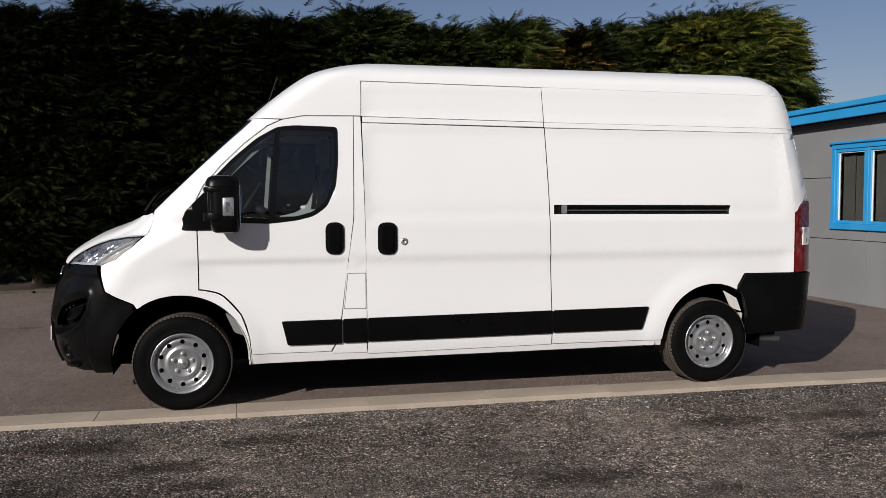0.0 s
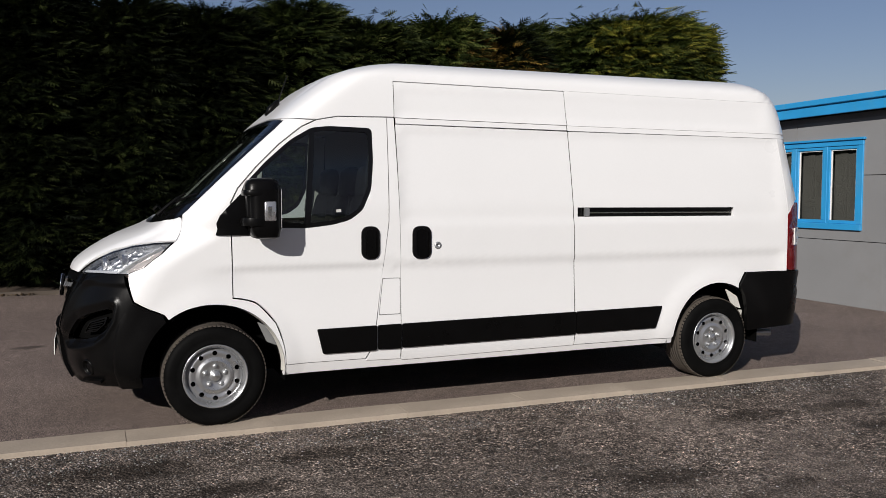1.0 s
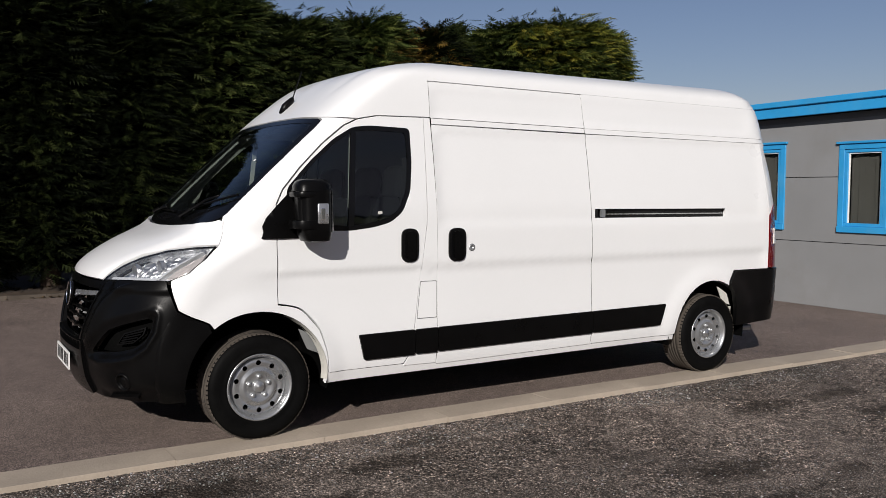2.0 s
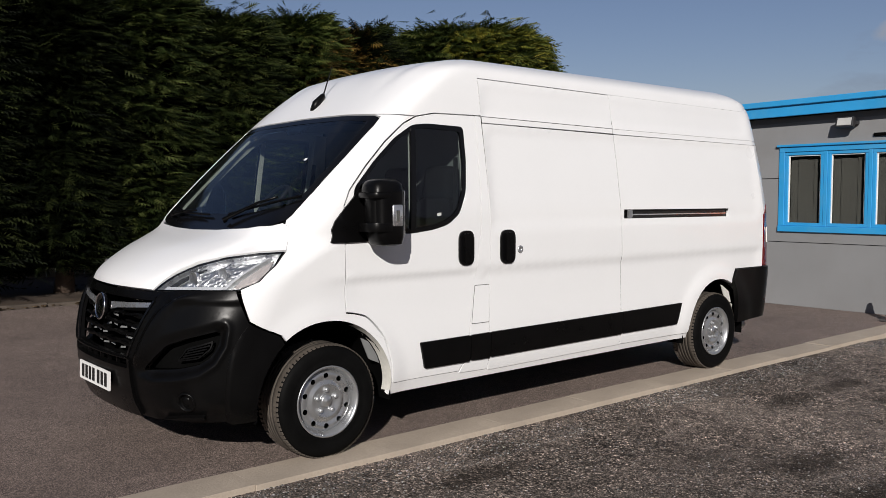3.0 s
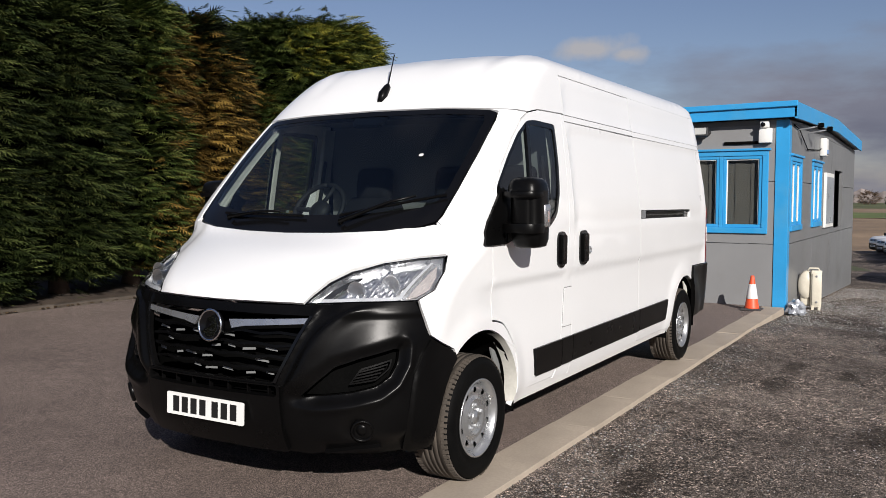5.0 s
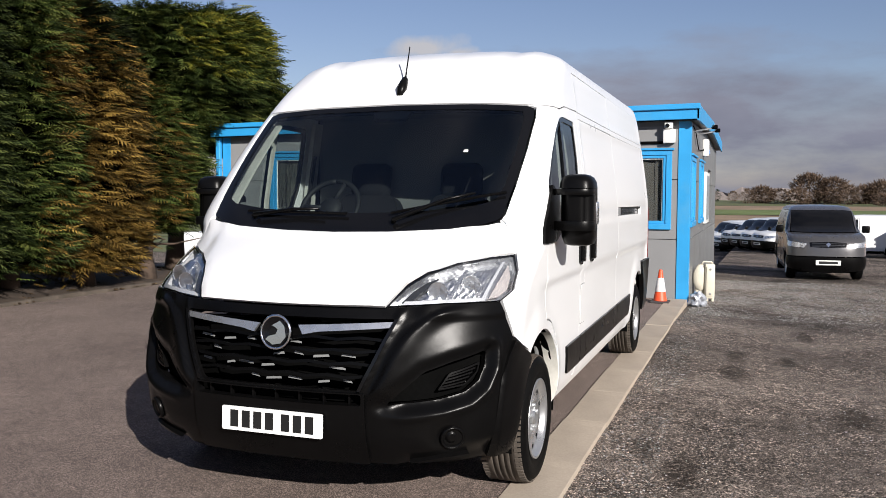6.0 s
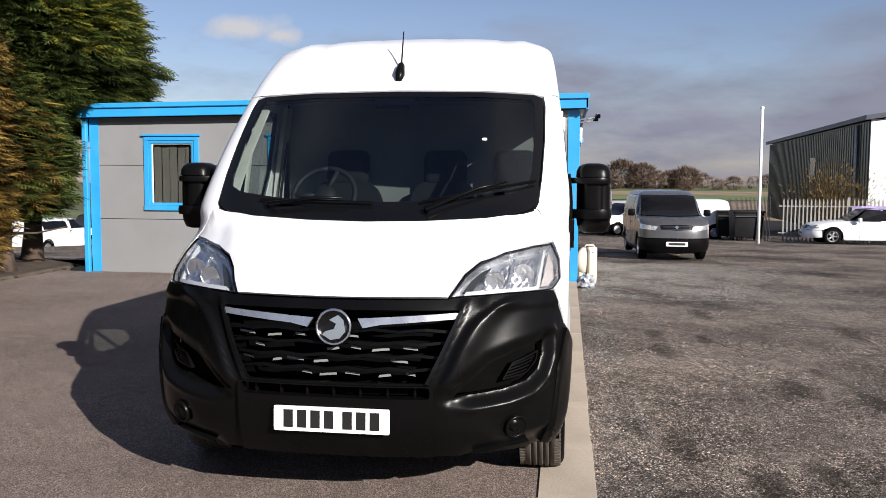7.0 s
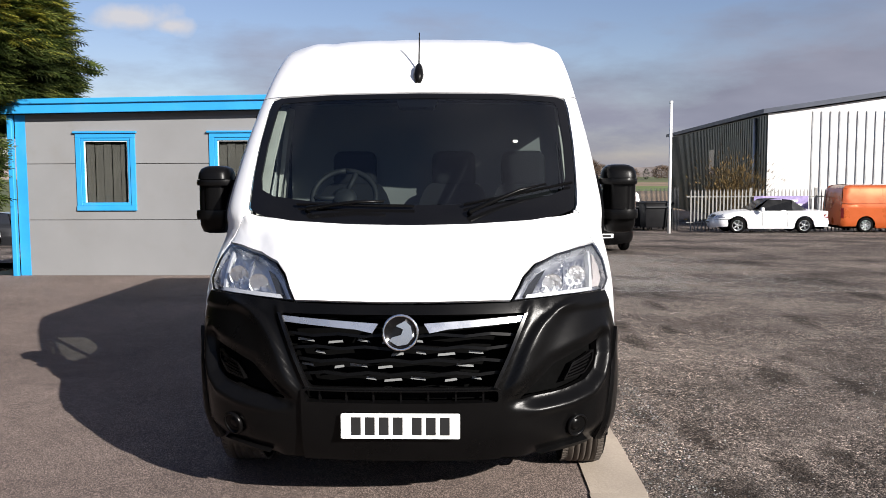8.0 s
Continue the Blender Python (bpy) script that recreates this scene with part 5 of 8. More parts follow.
# wheels
def disc(holes, r0, r1, f, seg=48, thick=0.006):
    """A pressed wheel disc: an annulus with holes (angle, radius, size), its height over the radius by f."""
    def ring(cx, cy, r, n):
        return [(cx + r * math.cos(2 * math.pi * i / n), cy + r * math.sin(2 * math.pi * i / n)) for i in range(n)]
    loops = [ring(0, 0, r1, seg)] + ([ring(0, 0, r0, 20)] if r0 else []) + [ring(r * math.cos(a), r * math.sin(a), s, 10) for a, r, s in holes]
    inner = []
    rr = r0 + 0.012
    while rr < r1 - 0.006:
        n = max(10, int(2 * math.pi * rr / 0.014))
        for i in range(n):
            p = Vector((rr * math.cos(2 * math.pi * i / n), rr * math.sin(2 * math.pi * i / n)))
            if all((p - Vector((r * math.cos(a), r * math.sin(a)))).length > s * 1.25 for a, r, s in holes):
                inner.append(p)
        rr += 0.013
    res = filled(loops, inner)
    bm = bmesh.new()
    top = [bm.verts.new((p.x, p.y, f(p.length))) for p in res[0]]
    for t in res[1]:
        fc = bm.faces.new([top[i] for i in t])
        fc.smooth = True
    bm.normal_update()
    return bm


def road_wheel(parent, at, sgn, R=0.333, rim=0.198, width=0.215, detail=True, inverse=None, rimmat=None, spokes=0):
    """A tyre with tread blocks, a steel rim and its disc with nuts; the outer face looks along sgn * y."""
    m = Matrix.Translation(at) @ pose(0, 0, 0, 90 * (1 if sgn < 0 else -1), 0, 0)
    w = width / 2
    rm = rimmat or M_SILVER
    prof = [(rim - 0.004, -w + 0.01), (rim + 0.03, -w), (R - 0.05, -w - 0.012), (R - 0.018, -w + 0.006), (R - 0.006, -w + 0.022)]
    tread = [(R - 0.006, -w + 0.022)]
    for g in (-0.045, -0.015, 0.015, 0.045):
        tread += [(R, g - 0.010), (R, g - 0.004), (R - 0.009, g - 0.003), (R - 0.009, g + 0.003), (R, g + 0.004)] if detail else [(R, g)]
    tread += [(R - 0.006, w - 0.022)]
    outer = [(R - 0.006, w - 0.022), (R - 0.018, w - 0.006), (R - 0.03, w + 0.006), (R - 0.05, w + 0.012), (rim + 0.05, w + 0.010), (rim + 0.026, w + 0.004), (rim + 0.022, w + 0.007), (rim + 0.010, w), (rim - 0.004, w - 0.01)]
    seg = 64 if detail else 32
    face = w - 0.028
    if spokes:
        bm = lathe(bmesh.new(), [(0.05, face - 0.02), (0.05, face + 0.012), (0.03, face + 0.016), (0.01, face + 0.016)], m, 16)
        for i in range(spokes):
            mm = m @ Matrix.Rotation(2 * math.pi * i / spokes, 4, "Z")
            prism(bm, [(0.03, -0.022), (rim - 0.012, -0.034), (rim - 0.012, -0.012), (0.12, 0.0), (rim - 0.012, 0.012), (rim - 0.012, 0.034), (0.03, 0.022)], 0.022, mm @ Matrix.Translation((0, 0, face - 0.012)))
        wheel = part("wheel", bm, rm, parent, "road wheel with alloy spokes", 40, inverse)
    else:
        holes = [(2 * math.pi * (i + 0.5) / 10, 0.147, 0.0160) for i in range(10)]
        prof_f = curve_fn([(0.0, face - 0.004), (0.055, face - 0.002), (0.085, face + 0.008), (0.100, face + 0.014), (0.112, face + 0.004), (0.120, face - 0.010), (0.133, face + 0.002), (0.150, face + 0.006), (0.166, face + 0.002), (0.176, face - 0.014), (0.25, face - 0.03)])
        bm = disc(holes if detail else [], 0.0, rim - 0.014, prof_f)
        bmesh.ops.transform(bm, matrix=m, verts=bm.verts)
        wheel = part("wheel", bm, rm, parent, "silver pressed steel wheel with round vents", None, inverse)
        if detail:
            part("hub_cap", lathe(bmesh.new(), [(0.036, face - 0.01), (0.036, face + 0.010), (0.030, face + 0.016), (0.012, face + 0.015), (0.01, face + 0.018)], m, 20), rm, wheel, "", 40, inverse)
            for i in range(5):
                a = 2 * math.pi * i / 5 + 0.3
                mm = m @ Matrix.Translation((0.065 * math.cos(a), 0.065 * math.sin(a), face))
                part("wheel_nut", lathe(bmesh.new(), [(0.020, -0.004), (0.020, 0.004), (0.013, 0.004), (0.013, 0.016), (0.006, 0.020)], mm, 6), M_STEEL, wheel, "", None, inverse)
            part("brake_drum", lathe(bmesh.new(), [(0.15, face - 0.08), (0.15, face - 0.035), (0.05, face - 0.03)], m, 24), M_NEARBLACK, wheel, "", 40, inverse)
    tyre = part("tyre", lathe(bmesh.new(), prof[:-1] + tread[:1] + tread[1:] + outer[1:] + [(rim - 0.004, w - 0.012), (rim - 0.02, 0), (rim - 0.02, -w + 0.012)], m, seg, True), M_RUBBER, wheel, "black road tyre", 35, inverse)
    if detail:
        tyre.data.materials.append(M_TREAD)
        inv = m.inverted()
        for p in tyre.data.polygons:
            c = inv @ p.center
            if math.hypot(c.x, c.y) > R - 0.012:
                p.material_index = 1
        bm = bmesh.new()
        for i in range(72):
            for s, a0 in ((1, 0.0), (-1, 0.5)):
                a = 2 * math.pi * (i + a0) / 72
                mm = m @ Matrix.Rotation(a, 4, "Z") @ Matrix.Translation((R - 0.012, 0, s * (w - 0.020)))
                vv = [mm @ Vector(q) for q in ((0, -0.010, -0.018), (0, 0.010, -0.018), (0, 0.010, 0.014), (0, -0.010, 0.014), (0.012, -0.009, -0.018), (0.012, 0.009, -0.018), (0.007, 0.009, 0.012), (0.007, -0.009, 0.012))]
                bv = [bm.verts.new(q) for q in vv]
                for q in ((4, 5, 6, 7), (0, 4, 7, 3), (1, 2, 6, 5), (3, 7, 6, 2), (0, 1, 5, 4)):
                    bm.faces.new([bv[k] for k in q])
        part("tread", bm, M_TREAD, wheel, "", None, inverse)["kind"] = "stuff"
    part("rim", lathe(bmesh.new(), [(rim + 0.008, w - 0.002), (rim + 0.010, w + 0.006), (rim + 0.002, w + 0.008), (rim - 0.006, w - 0.004), (rim - 0.016, w - 0.022), (rim - 0.022, w - 0.05), (rim - 0.022, -w + 0.02), (rim - 0.014, -w + 0.02), (rim - 0.010, w - 0.03)], m, seg, True), rm, wheel, "silver steel rim", 40, inverse)


for wx in (0.04, 3.996):
    for sg in (-1, 1):
        road_wheel(van, (wx, sg * 0.892, GZ + 0.331), sg, inverse=VAN_INV)


# ---- ground ----
def sheet(name, xs, ys, zf, mat, label, category="ground", kind="structure", thick=0.0):
    bm = bmesh.new()
    g = [[bm.verts.new((x, y, zf(x, y))) for y in ys] for x in xs]
    for i in range(len(xs) - 1):
        for j in range(len(ys) - 1):
            bm.faces.new((g[i][j], g[i + 1][j], g[i + 1][j + 1], g[i][j + 1]))
    return solid(name, bm, mat, label, category, kind, smooth=80)


def yard_z(x, y):
    z = 0.0
    if x > 6.5:
        z -= 0.033 * min(x - 6.5, 50)
    z += 0.035 * step(-2.2, -1.3, y) * (1 - step(9, 14, x))
    return z


def fall(x, y):
    """Level of the open land: it falls away behind the yard and rises slowly to the horizon."""
    d = max(0.0, x - 6.5)
    z = -0.033 * min(d, 50) - (0.25 if x < 16 else 0.45)
    if x > 60:
        z += min((x - 60) / 150, 1.0) * 2.4
    return z


far = [-3000, -1000, -300, -100, -60, -30, -15, 0, 10, 14, 18, 24, 30, 36, 42, 48, 56, 60, 80, 110, 150, 210, 320, 600, 1200, 3000]
sheet("ground", far, [-3000, -1000, -400, -200, -120, -80, -50, -30, -10, 0, 10, 30, 60, 100, 200, 400, 1000, 3000], fall, M_FIELD, "rough grass fields reaching to the horizon")
xs = [-40, -20, -10] + [-8 + 0.5 * i for i in range(45)] + [16 + 2 * i for i in range(21)]
ys = [-60, -40, -25, -15, -10] + [-8 + 0.4 * i for i in range(17)] + [-1.3, -1.02]
yard = sheet("yard", xs, ys, yard_z, M_GRAVEL, "worn gravelly asphalt yard with pale chips and dark stains")
sheet("back_yard", [16, 20, 24, 30, 36, 44, 56], [-1.2, 4, 10, 18, 26], lambda x, y: -0.33 - 0.05 * min(max(x - 9.5, 0) - 5, 26) - 0.1 * step(-1, 4, y), M_GRAVEL, "worn asphalt behind the cabin")
sheet("tarmac", [-40, -20, -10, -4, 0, 4, 8.62], [-0.92, 0, 2, 4, 6, 7.0, 7.35], lambda x, y: GZ, M_TARMAC, "smooth brownish tarmac beneath the van", "tarmac")
# kerb of flush concrete stones
kerb = thing("kerb", "flush edging of pale concrete kerb stones", "kerb", (0, 0, 0), kind="structure")
kb = boxed(-0.4525, 0.4525, -0.14, 0.14, -0.10, GZ + 0.008, 0.0015, 1)
kerb_mesh = finish(kb, "kerb_stone", M_CONC)
random.seed(5)
for i in range(-22, 10):
    o = new("kerb_stone", kerb_mesh)
    o.parent = kerb
    o.matrix_basis = pose(-0.06 + 0.906 * i, -1.025 + random.uniform(-0.003, 0.003), random.uniform(-0.003, 0.003), random.uniform(-0.3, 0.3), random.uniform(-0.2, 0.2), random.uniform(-0.2, 0.2))
# loose chippings
rng = np.random.default_rng(3)


def chips(name, n, xr, yr, sr, mat, label, zf, power=1.0, spread=0.35):
    X = rng.uniform(*xr, n)
    Y = yr[0] + (yr[1] - yr[0]) * rng.random(n) ** power
    R = sr[0] + (sr[1] - sr[0]) * rng.random(n) ** 2.5
    keep = np.array([noise.noise(Vector((x * 0.8, y * 0.8, 0))) + 0.6 * noise.noise(Vector((x * 2.6, y * 4.0, 3))) for x, y in zip(X, Y)]) + rng.uniform(-spread, spread, n) > -0.05
    X, Y, R = X[keep], Y[keep], R[keep]
    m = len(X)
    Z = np.array([zf(x, y) for x, y in zip(X, Y)]) - R * 0.15
    ang = rng.uniform(0, 6.28, m)[:, None] + np.array([0, 2.1, 4.2, 1.0, 3.1, 5.2])[None]
    rad = R[:, None] * rng.uniform(0.7, 1.15, (m, 6))
    V = np.stack([X[:, None] + rad * np.cos(ang), Y[:, None] + rad * np.sin(ang), Z[:, None] + R[:, None] * np.array([0, 0, 0, 0.75, 0.6, 0.7])[None]], 2).reshape(-1, 3)
    F = (np.arange(m)[:, None, None] * 6 + np.array([(0, 1, 3), (1, 4, 3), (1, 2, 4), (2, 5, 4), (2, 0, 5), (0, 3, 5), (3, 4, 5)])[None]).reshape(-1, 3)
    return tagged(new(name, tri_mesh(name, V, F, mat)), label, "gravel", "", "stuff")


def tri_mesh(name, V, F, mat):
    me = bpy.data.meshes.new(name)
    me.vertices.add(len(V))
    me.vertices.foreach_set("co", V.astype(np.float32).ravel())
    me.loops.add(F.size)
    me.loops.foreach_set("vertex_index", F.astype(np.int32).ravel())
    me.polygons.add(len(F))
    me.polygons.foreach_set("loop_start", np.arange(0, F.size, 3, dtype=np.int32))
    me.update(calc_edges=True)
    me.materials.append(mat)
    return me


def chip_mat(name, stops):
    m, nt, ns, ln, b = nodes_of(name)
    geo = ns.new("ShaderNodeNewGeometry")
    r = ramp_node(nt, geo.outputs["Random Per Island"], stops)
    n = noise_node(nt, 60, 3)
    col = mixed(nt, 0.4, r.outputs["Color"], n.outputs["Color"], "MULTIPLY")
    ln.new(col, b.inputs["Base Color"])
    b.inputs["Roughness"].default_value = 0.85
    return m


M_CHIP = chip_mat("stone_chips", [(0.0, (0.03, 0.028, 0.027)), (0.5, (0.09, 0.085, 0.08)), (0.8, (0.24, 0.23, 0.22)), (1.0, (0.60, 0.58, 0.56))])
M_CHIPPALE = chip_mat("pale_limestone_chips", [(0.0, (0.08, 0.076, 0.072)), (0.5, (0.24, 0.23, 0.215)), (1.0, (0.52, 0.50, 0.48))])
chips("loose_chippings", 90000, (-3.5, 9.5), (-5.2, -1.17), (0.002, 0.0075), M_CHIP, "loose grey and white stone chippings on the yard", yard_z, spread=0.9)
chips("loose_chippings", 16000, (6.0, 17.0), (-8.0, -1.3), (0.004, 0.010), M_CHIP, "loose grey and white stone chippings on the yard", yard_z, spread=0.9)
chips("loose_chippings", 12000, (-1.6, 8.4), (-1.55, -1.15), (0.002, 0.009), M_CHIP, "loose stone chippings gathered along the kerb", yard_z)
chips("pale_gravel", 36000, (7.4, 15.8), (-6.2, -1.22), (0.005, 0.014), M_CHIPPALE, "thin spread of pale gravel beside the cabin", yard_z, 0.5, 0.8)


# ---- the cabin ----
WX, Y0, Y1 = 8.61, -1.16, 6.68
cabin = thing("office_cabin", "single-storey grey clad site office with blue trim", "office", (WX, 2.8, 0))
CINV = cabin.matrix_basis.inverted()


def cpart(name, bm, mat, parent=None, label="", smooth=None):
    return part(name, bm, mat, parent or cabin, label, smooth, CINV)


BX = 17.5
front_w = [(2.66, 4.93, 5.86), (2.66, 1.52, 2.45), (2.66, 3.22, 4.15)]


def eave(y):
    return 2.72 + 0.010 * (6.8 - y)


def clad(name, plane, u0, u1, z0, z1, holes, mat, parent, label=""):
    """A clad sheet in the plane x = const ('x', v) or y = const ('y', v), with openings cut out of it."""
    cuts = [(max(a0, u0), min(a1, u1), max(b0, z0), min(b1, z1)) for a0, a1, b0, b1 in holes]
    cuts = [c for c in cuts if c[1] - c[0] > 0.01 and c[3] - c[2] > 0.01]
    us, zs = sorted({u0, u1, *(c[0] for c in cuts), *(c[1] for c in cuts)}), sorted({z0, z1, *(c[2] for c in cuts), *(c[3] for c in cuts)})
    bm = bmesh.new()
    ax, v = plane
    grid = {(u, z): bm.verts.new((v, u, z) if ax == "x" else (u, v, z)) for u in us for z in zs}
    for ua, ub in zip(us, us[1:]):
        for za, zb in zip(zs, zs[1:]):
            cu, cz = (ua + ub) / 2, (za + zb) / 2
            if not any(c[0] < cu < c[1] and c[2] < cz < c[3] for c in cuts):
                bm.faces.new((grid[ua, za], grid[ub, za], grid[ub, zb], grid[ua, zb]))
    for one in [w for w in bm.verts if not w.link_faces]:
        bm.verts.remove(one)
    bmesh.ops.recalc_face_normals(bm, faces=bm.faces)
    ext = bmesh.ops.extrude_face_region(bm, geom=bm.faces[:])
    d = Vector((0.06, 0, 0)) if ax == "x" else Vector((0, 0.06, 0))
    bmesh.ops.translate(bm, vec=d, verts=[g for g in ext["geom"] if isinstance(g, bmesh.types.BMVert)])
    bmesh.ops.recalc_face_normals(bm, faces=bm.faces)
    return cpart(name, bm, mat, parent, label)


holes_f = [(4.85, 5.74, 1.09, 2.24), (1.80, 3.66, 1.09, 2.24), (-0.89, 0.93, 1.09, 2.20)]
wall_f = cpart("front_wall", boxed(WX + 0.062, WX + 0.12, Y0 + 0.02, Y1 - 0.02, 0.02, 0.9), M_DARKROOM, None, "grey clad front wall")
for z0, z1 in ((0.04, 0.922), (0.932, 1.79), (1.80, 2.565)):
    for y0, y1 in ((Y0 + 0.02, 2.935), (2.947, Y1 - 0.02)):
        clad("clad_panel", ("x", WX), y0, y1, z0, z1, [h for h in holes_f], M_PANEL, wall_f)
holes_s = [(8.82, 9.78, 1.12, 2.13), (10.92, 11.98, 1.12, 2.13), (13.9, 15.2, 1.0, 2.1)]
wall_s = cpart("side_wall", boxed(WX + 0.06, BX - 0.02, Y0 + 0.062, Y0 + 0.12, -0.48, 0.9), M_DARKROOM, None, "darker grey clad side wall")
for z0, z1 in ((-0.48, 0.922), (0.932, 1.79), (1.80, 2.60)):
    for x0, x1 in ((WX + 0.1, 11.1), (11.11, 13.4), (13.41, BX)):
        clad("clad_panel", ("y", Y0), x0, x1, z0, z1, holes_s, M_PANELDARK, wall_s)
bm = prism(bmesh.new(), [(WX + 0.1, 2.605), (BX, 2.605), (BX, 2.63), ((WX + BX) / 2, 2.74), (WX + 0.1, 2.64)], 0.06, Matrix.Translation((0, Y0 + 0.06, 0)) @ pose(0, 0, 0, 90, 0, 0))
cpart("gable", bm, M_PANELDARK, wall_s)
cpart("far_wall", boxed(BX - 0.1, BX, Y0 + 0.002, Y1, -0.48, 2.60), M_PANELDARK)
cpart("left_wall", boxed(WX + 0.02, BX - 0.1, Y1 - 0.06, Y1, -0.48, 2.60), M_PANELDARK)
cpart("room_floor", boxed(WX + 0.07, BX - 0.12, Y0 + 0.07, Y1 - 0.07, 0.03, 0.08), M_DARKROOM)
# roof: shallow gable with deep blue fascia
bm = bmesh.new()
mid = (WX + BX) / 2
prof = [(WX - 0.16, 2.66), (mid, 2.78), (BX + 0.1, 2.66), (BX + 0.1, 2.74), (mid, 2.86), (WX - 0.16, 2.74)]
a = [bm.verts.new((x, Y0 - 0.10, z)) for x, z in prof]
b = [bm.verts.new((x, Y1 + 0.12, z)) for x, z in prof]
bm.faces.new(a)
bm.faces.new(list(reversed(b)))
for i in range(6):
    j = (i + 1) % 6
    bm.faces.new((a[j], a[i], b[i], b[j]))
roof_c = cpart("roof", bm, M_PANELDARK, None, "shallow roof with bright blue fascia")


def leaned(bm):
    """The long fascia sinks a little towards the hedge."""
    for v in bm.verts:
        v.co.z -= 0.012 * (v.co.y - Y0)
    return bm


cpart("fascia", leaned(boxed(WX - 0.19, WX - 0.16, Y0 - 0.13, Y1 + 0.14, 2.645, 2.855, 0.006)), M_BLUE, roof_c)
cpart("gutter_lip", leaned(boxed(WX - 0.225, WX - 0.19, Y0 - 0.14, Y1 + 0.15, 2.785, 2.862, 0.008)), M_BLUE, roof_c)
# soffit and wall strip: the shade under the eaves put into their colour
cpart("soffit", leaned(boxed(WX - 0.158, WX - 0.002, Y0 - 0.1, Y1 + 0.12, 2.645, 2.66)), M_NEARBLACK, roof_c)
cpart("wall_head", leaned(boxed(WX - 0.008, WX + 0.05, Y0 + 0.0, Y1, 2.57, 2.645)), M_PANELDARK, roof_c, "strip under the eaves with its shade in a darker grey")
for (xa, za), (xb, zb) in (((WX - 0.19, 2.63), (mid, 2.75)), ((mid, 2.75), (BX + 0.1, 2.63))):
    bm = prism(bmesh.new(), [(xa, za), (xb, zb), (xb, zb + 0.22), (xa, za + 0.22)], 0.03, Matrix.Translation((0, Y0 - 0.10, 0)) @ pose(0, 0, 0, 90, 0, 0))
    cpart("barge_board", bm, M_BLUE, roof_c)
# corner trims
for y0, y1 in ((Y0 - 0.012, Y0 + 0.16), (Y1 - 0.15, Y1 + 0.012)):
    cpart("corner_trim", boxed(WX - 0.014, WX - 0.009, y0, y1, -0.12 if y0 < 0 else 0.05, 2.63 if y0 < 0 else 2.54, 0.001), M_BLUE, None, "bright blue corner trim")
cpart("corner_trim", boxed(WX - 0.008, WX + 0.17, Y0 - 0.014, Y0 - 0.002, -0.2, 2.62, 0.003), M_BLUE, None, "bright blue corner trim")
cpart("downpipe", boxed(WX - 0.10, WX - 0.02, Y1 + 0.02, Y1 + 0.10, 0.05, 2.54, 0.01), M_BLUE, None, "square blue downpipe")
cpart("base_trim", boxed(WX - 0.010, WX - 0.001, Y0 + 0.16, Y1 - 0.15, 0.03, 0.06), M_PANELDARK)


def window(plane, u0, u1, z0, z1, panes, sign=-1, blinds=True):
    """A blue-framed window with opening lights and vertical blinds."""
    ax, v = plane

    def bx(a0, a1, d0, d1, c0, c1, bev=0.004):
        lo, hi = sorted((v + sign * d0, v + sign * d1))
        return boxed(lo, hi, a0, a1, c0, c1, bev) if ax == "x" else boxed(a0, a1, lo, hi, c0, c1, bev)
    bm = bx(u0, u1, -0.05, 0.02, z1 - 0.07, z1)
    w = cpart("window", bm, M_BLUE, None, "blue-framed window with grey vertical blinds")
    cpart("head_trim", bx(u0 - 0.03, u1 + 0.03, -0.0, 0.045, z1, z1 + 0.03), M_BLUE, w)
    cpart("sill", bx(u0, u1, -0.05, 0.035, z0, z0 + 0.08), M_BLUE, w)
    for a in (u0, u1 - 0.08):
        cpart("jamb", bx(a, a + 0.08, -0.05, 0.02, z0 + 0.08, z1 - 0.07), M_BLUE, w)
    n = len(panes)
    for i, (p0, p1) in enumerate(panes):
        for b0, b1, c0, c1 in ((p0, p1, z0 + 0.08, z0 + 0.125), (p0, p1, z1 - 0.115, z1 - 0.07), (p0, p0 + 0.045, z0 + 0.125, z1 - 0.115), (p1 - 0.045, p1, z0 + 0.125, z1 - 0.115)):
            cpart("sash", bx(b0, b1, -0.05, 0.005, c0, c1, 0.005), M_BLUE, w)
        cpart("bead", bx(p0 + 0.045, p1 - 0.045, -0.035, -0.012, z1 - 0.13, z1 - 0.115, 0.002), M_WHITEPVC, w)
        for b in (p0 + 0.045, p1 - 0.06):
            cpart("bead", bx(b, b + 0.015, -0.035, -0.012, z0 + 0.125, z1 - 0.13, 0.002), M_WHITEPVC, w)
        cpart("pane", bx(p0 + 0.045, p1 - 0.045, -0.030, -0.024, z0 + 0.125, z1 - 0.115, 0), M_SMOKEGLASS, w).visible_shadow = False
        k = max(3, int((p1 - p0) / 0.13))
        for j in range(k):
            c = p0 + 0.05 + (p1 - p0 - 0.1) * (j + 0.5) / k
            cpart("blind_slat", bx(c - 0.062, c + 0.062, -0.075 - 0.012 * (j % 2), -0.079 - 0.012 * (j % 2), z0 + 0.10, z1 - 0.08, 0), M_BLIND, w)
    for i in range(n - 1):
        a0, a1 = panes[i][1], panes[i + 1][0]
        if a1 - a0 > 0.005:
            cpart("mullion", bx(a0, a1, -0.05, 0.012, z0 + 0.08, z1 - 0.07), M_BLUE, w)
    # dark sheet added behind the blinds for the shade of the room
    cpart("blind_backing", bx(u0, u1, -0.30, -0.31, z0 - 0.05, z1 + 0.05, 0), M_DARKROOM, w)


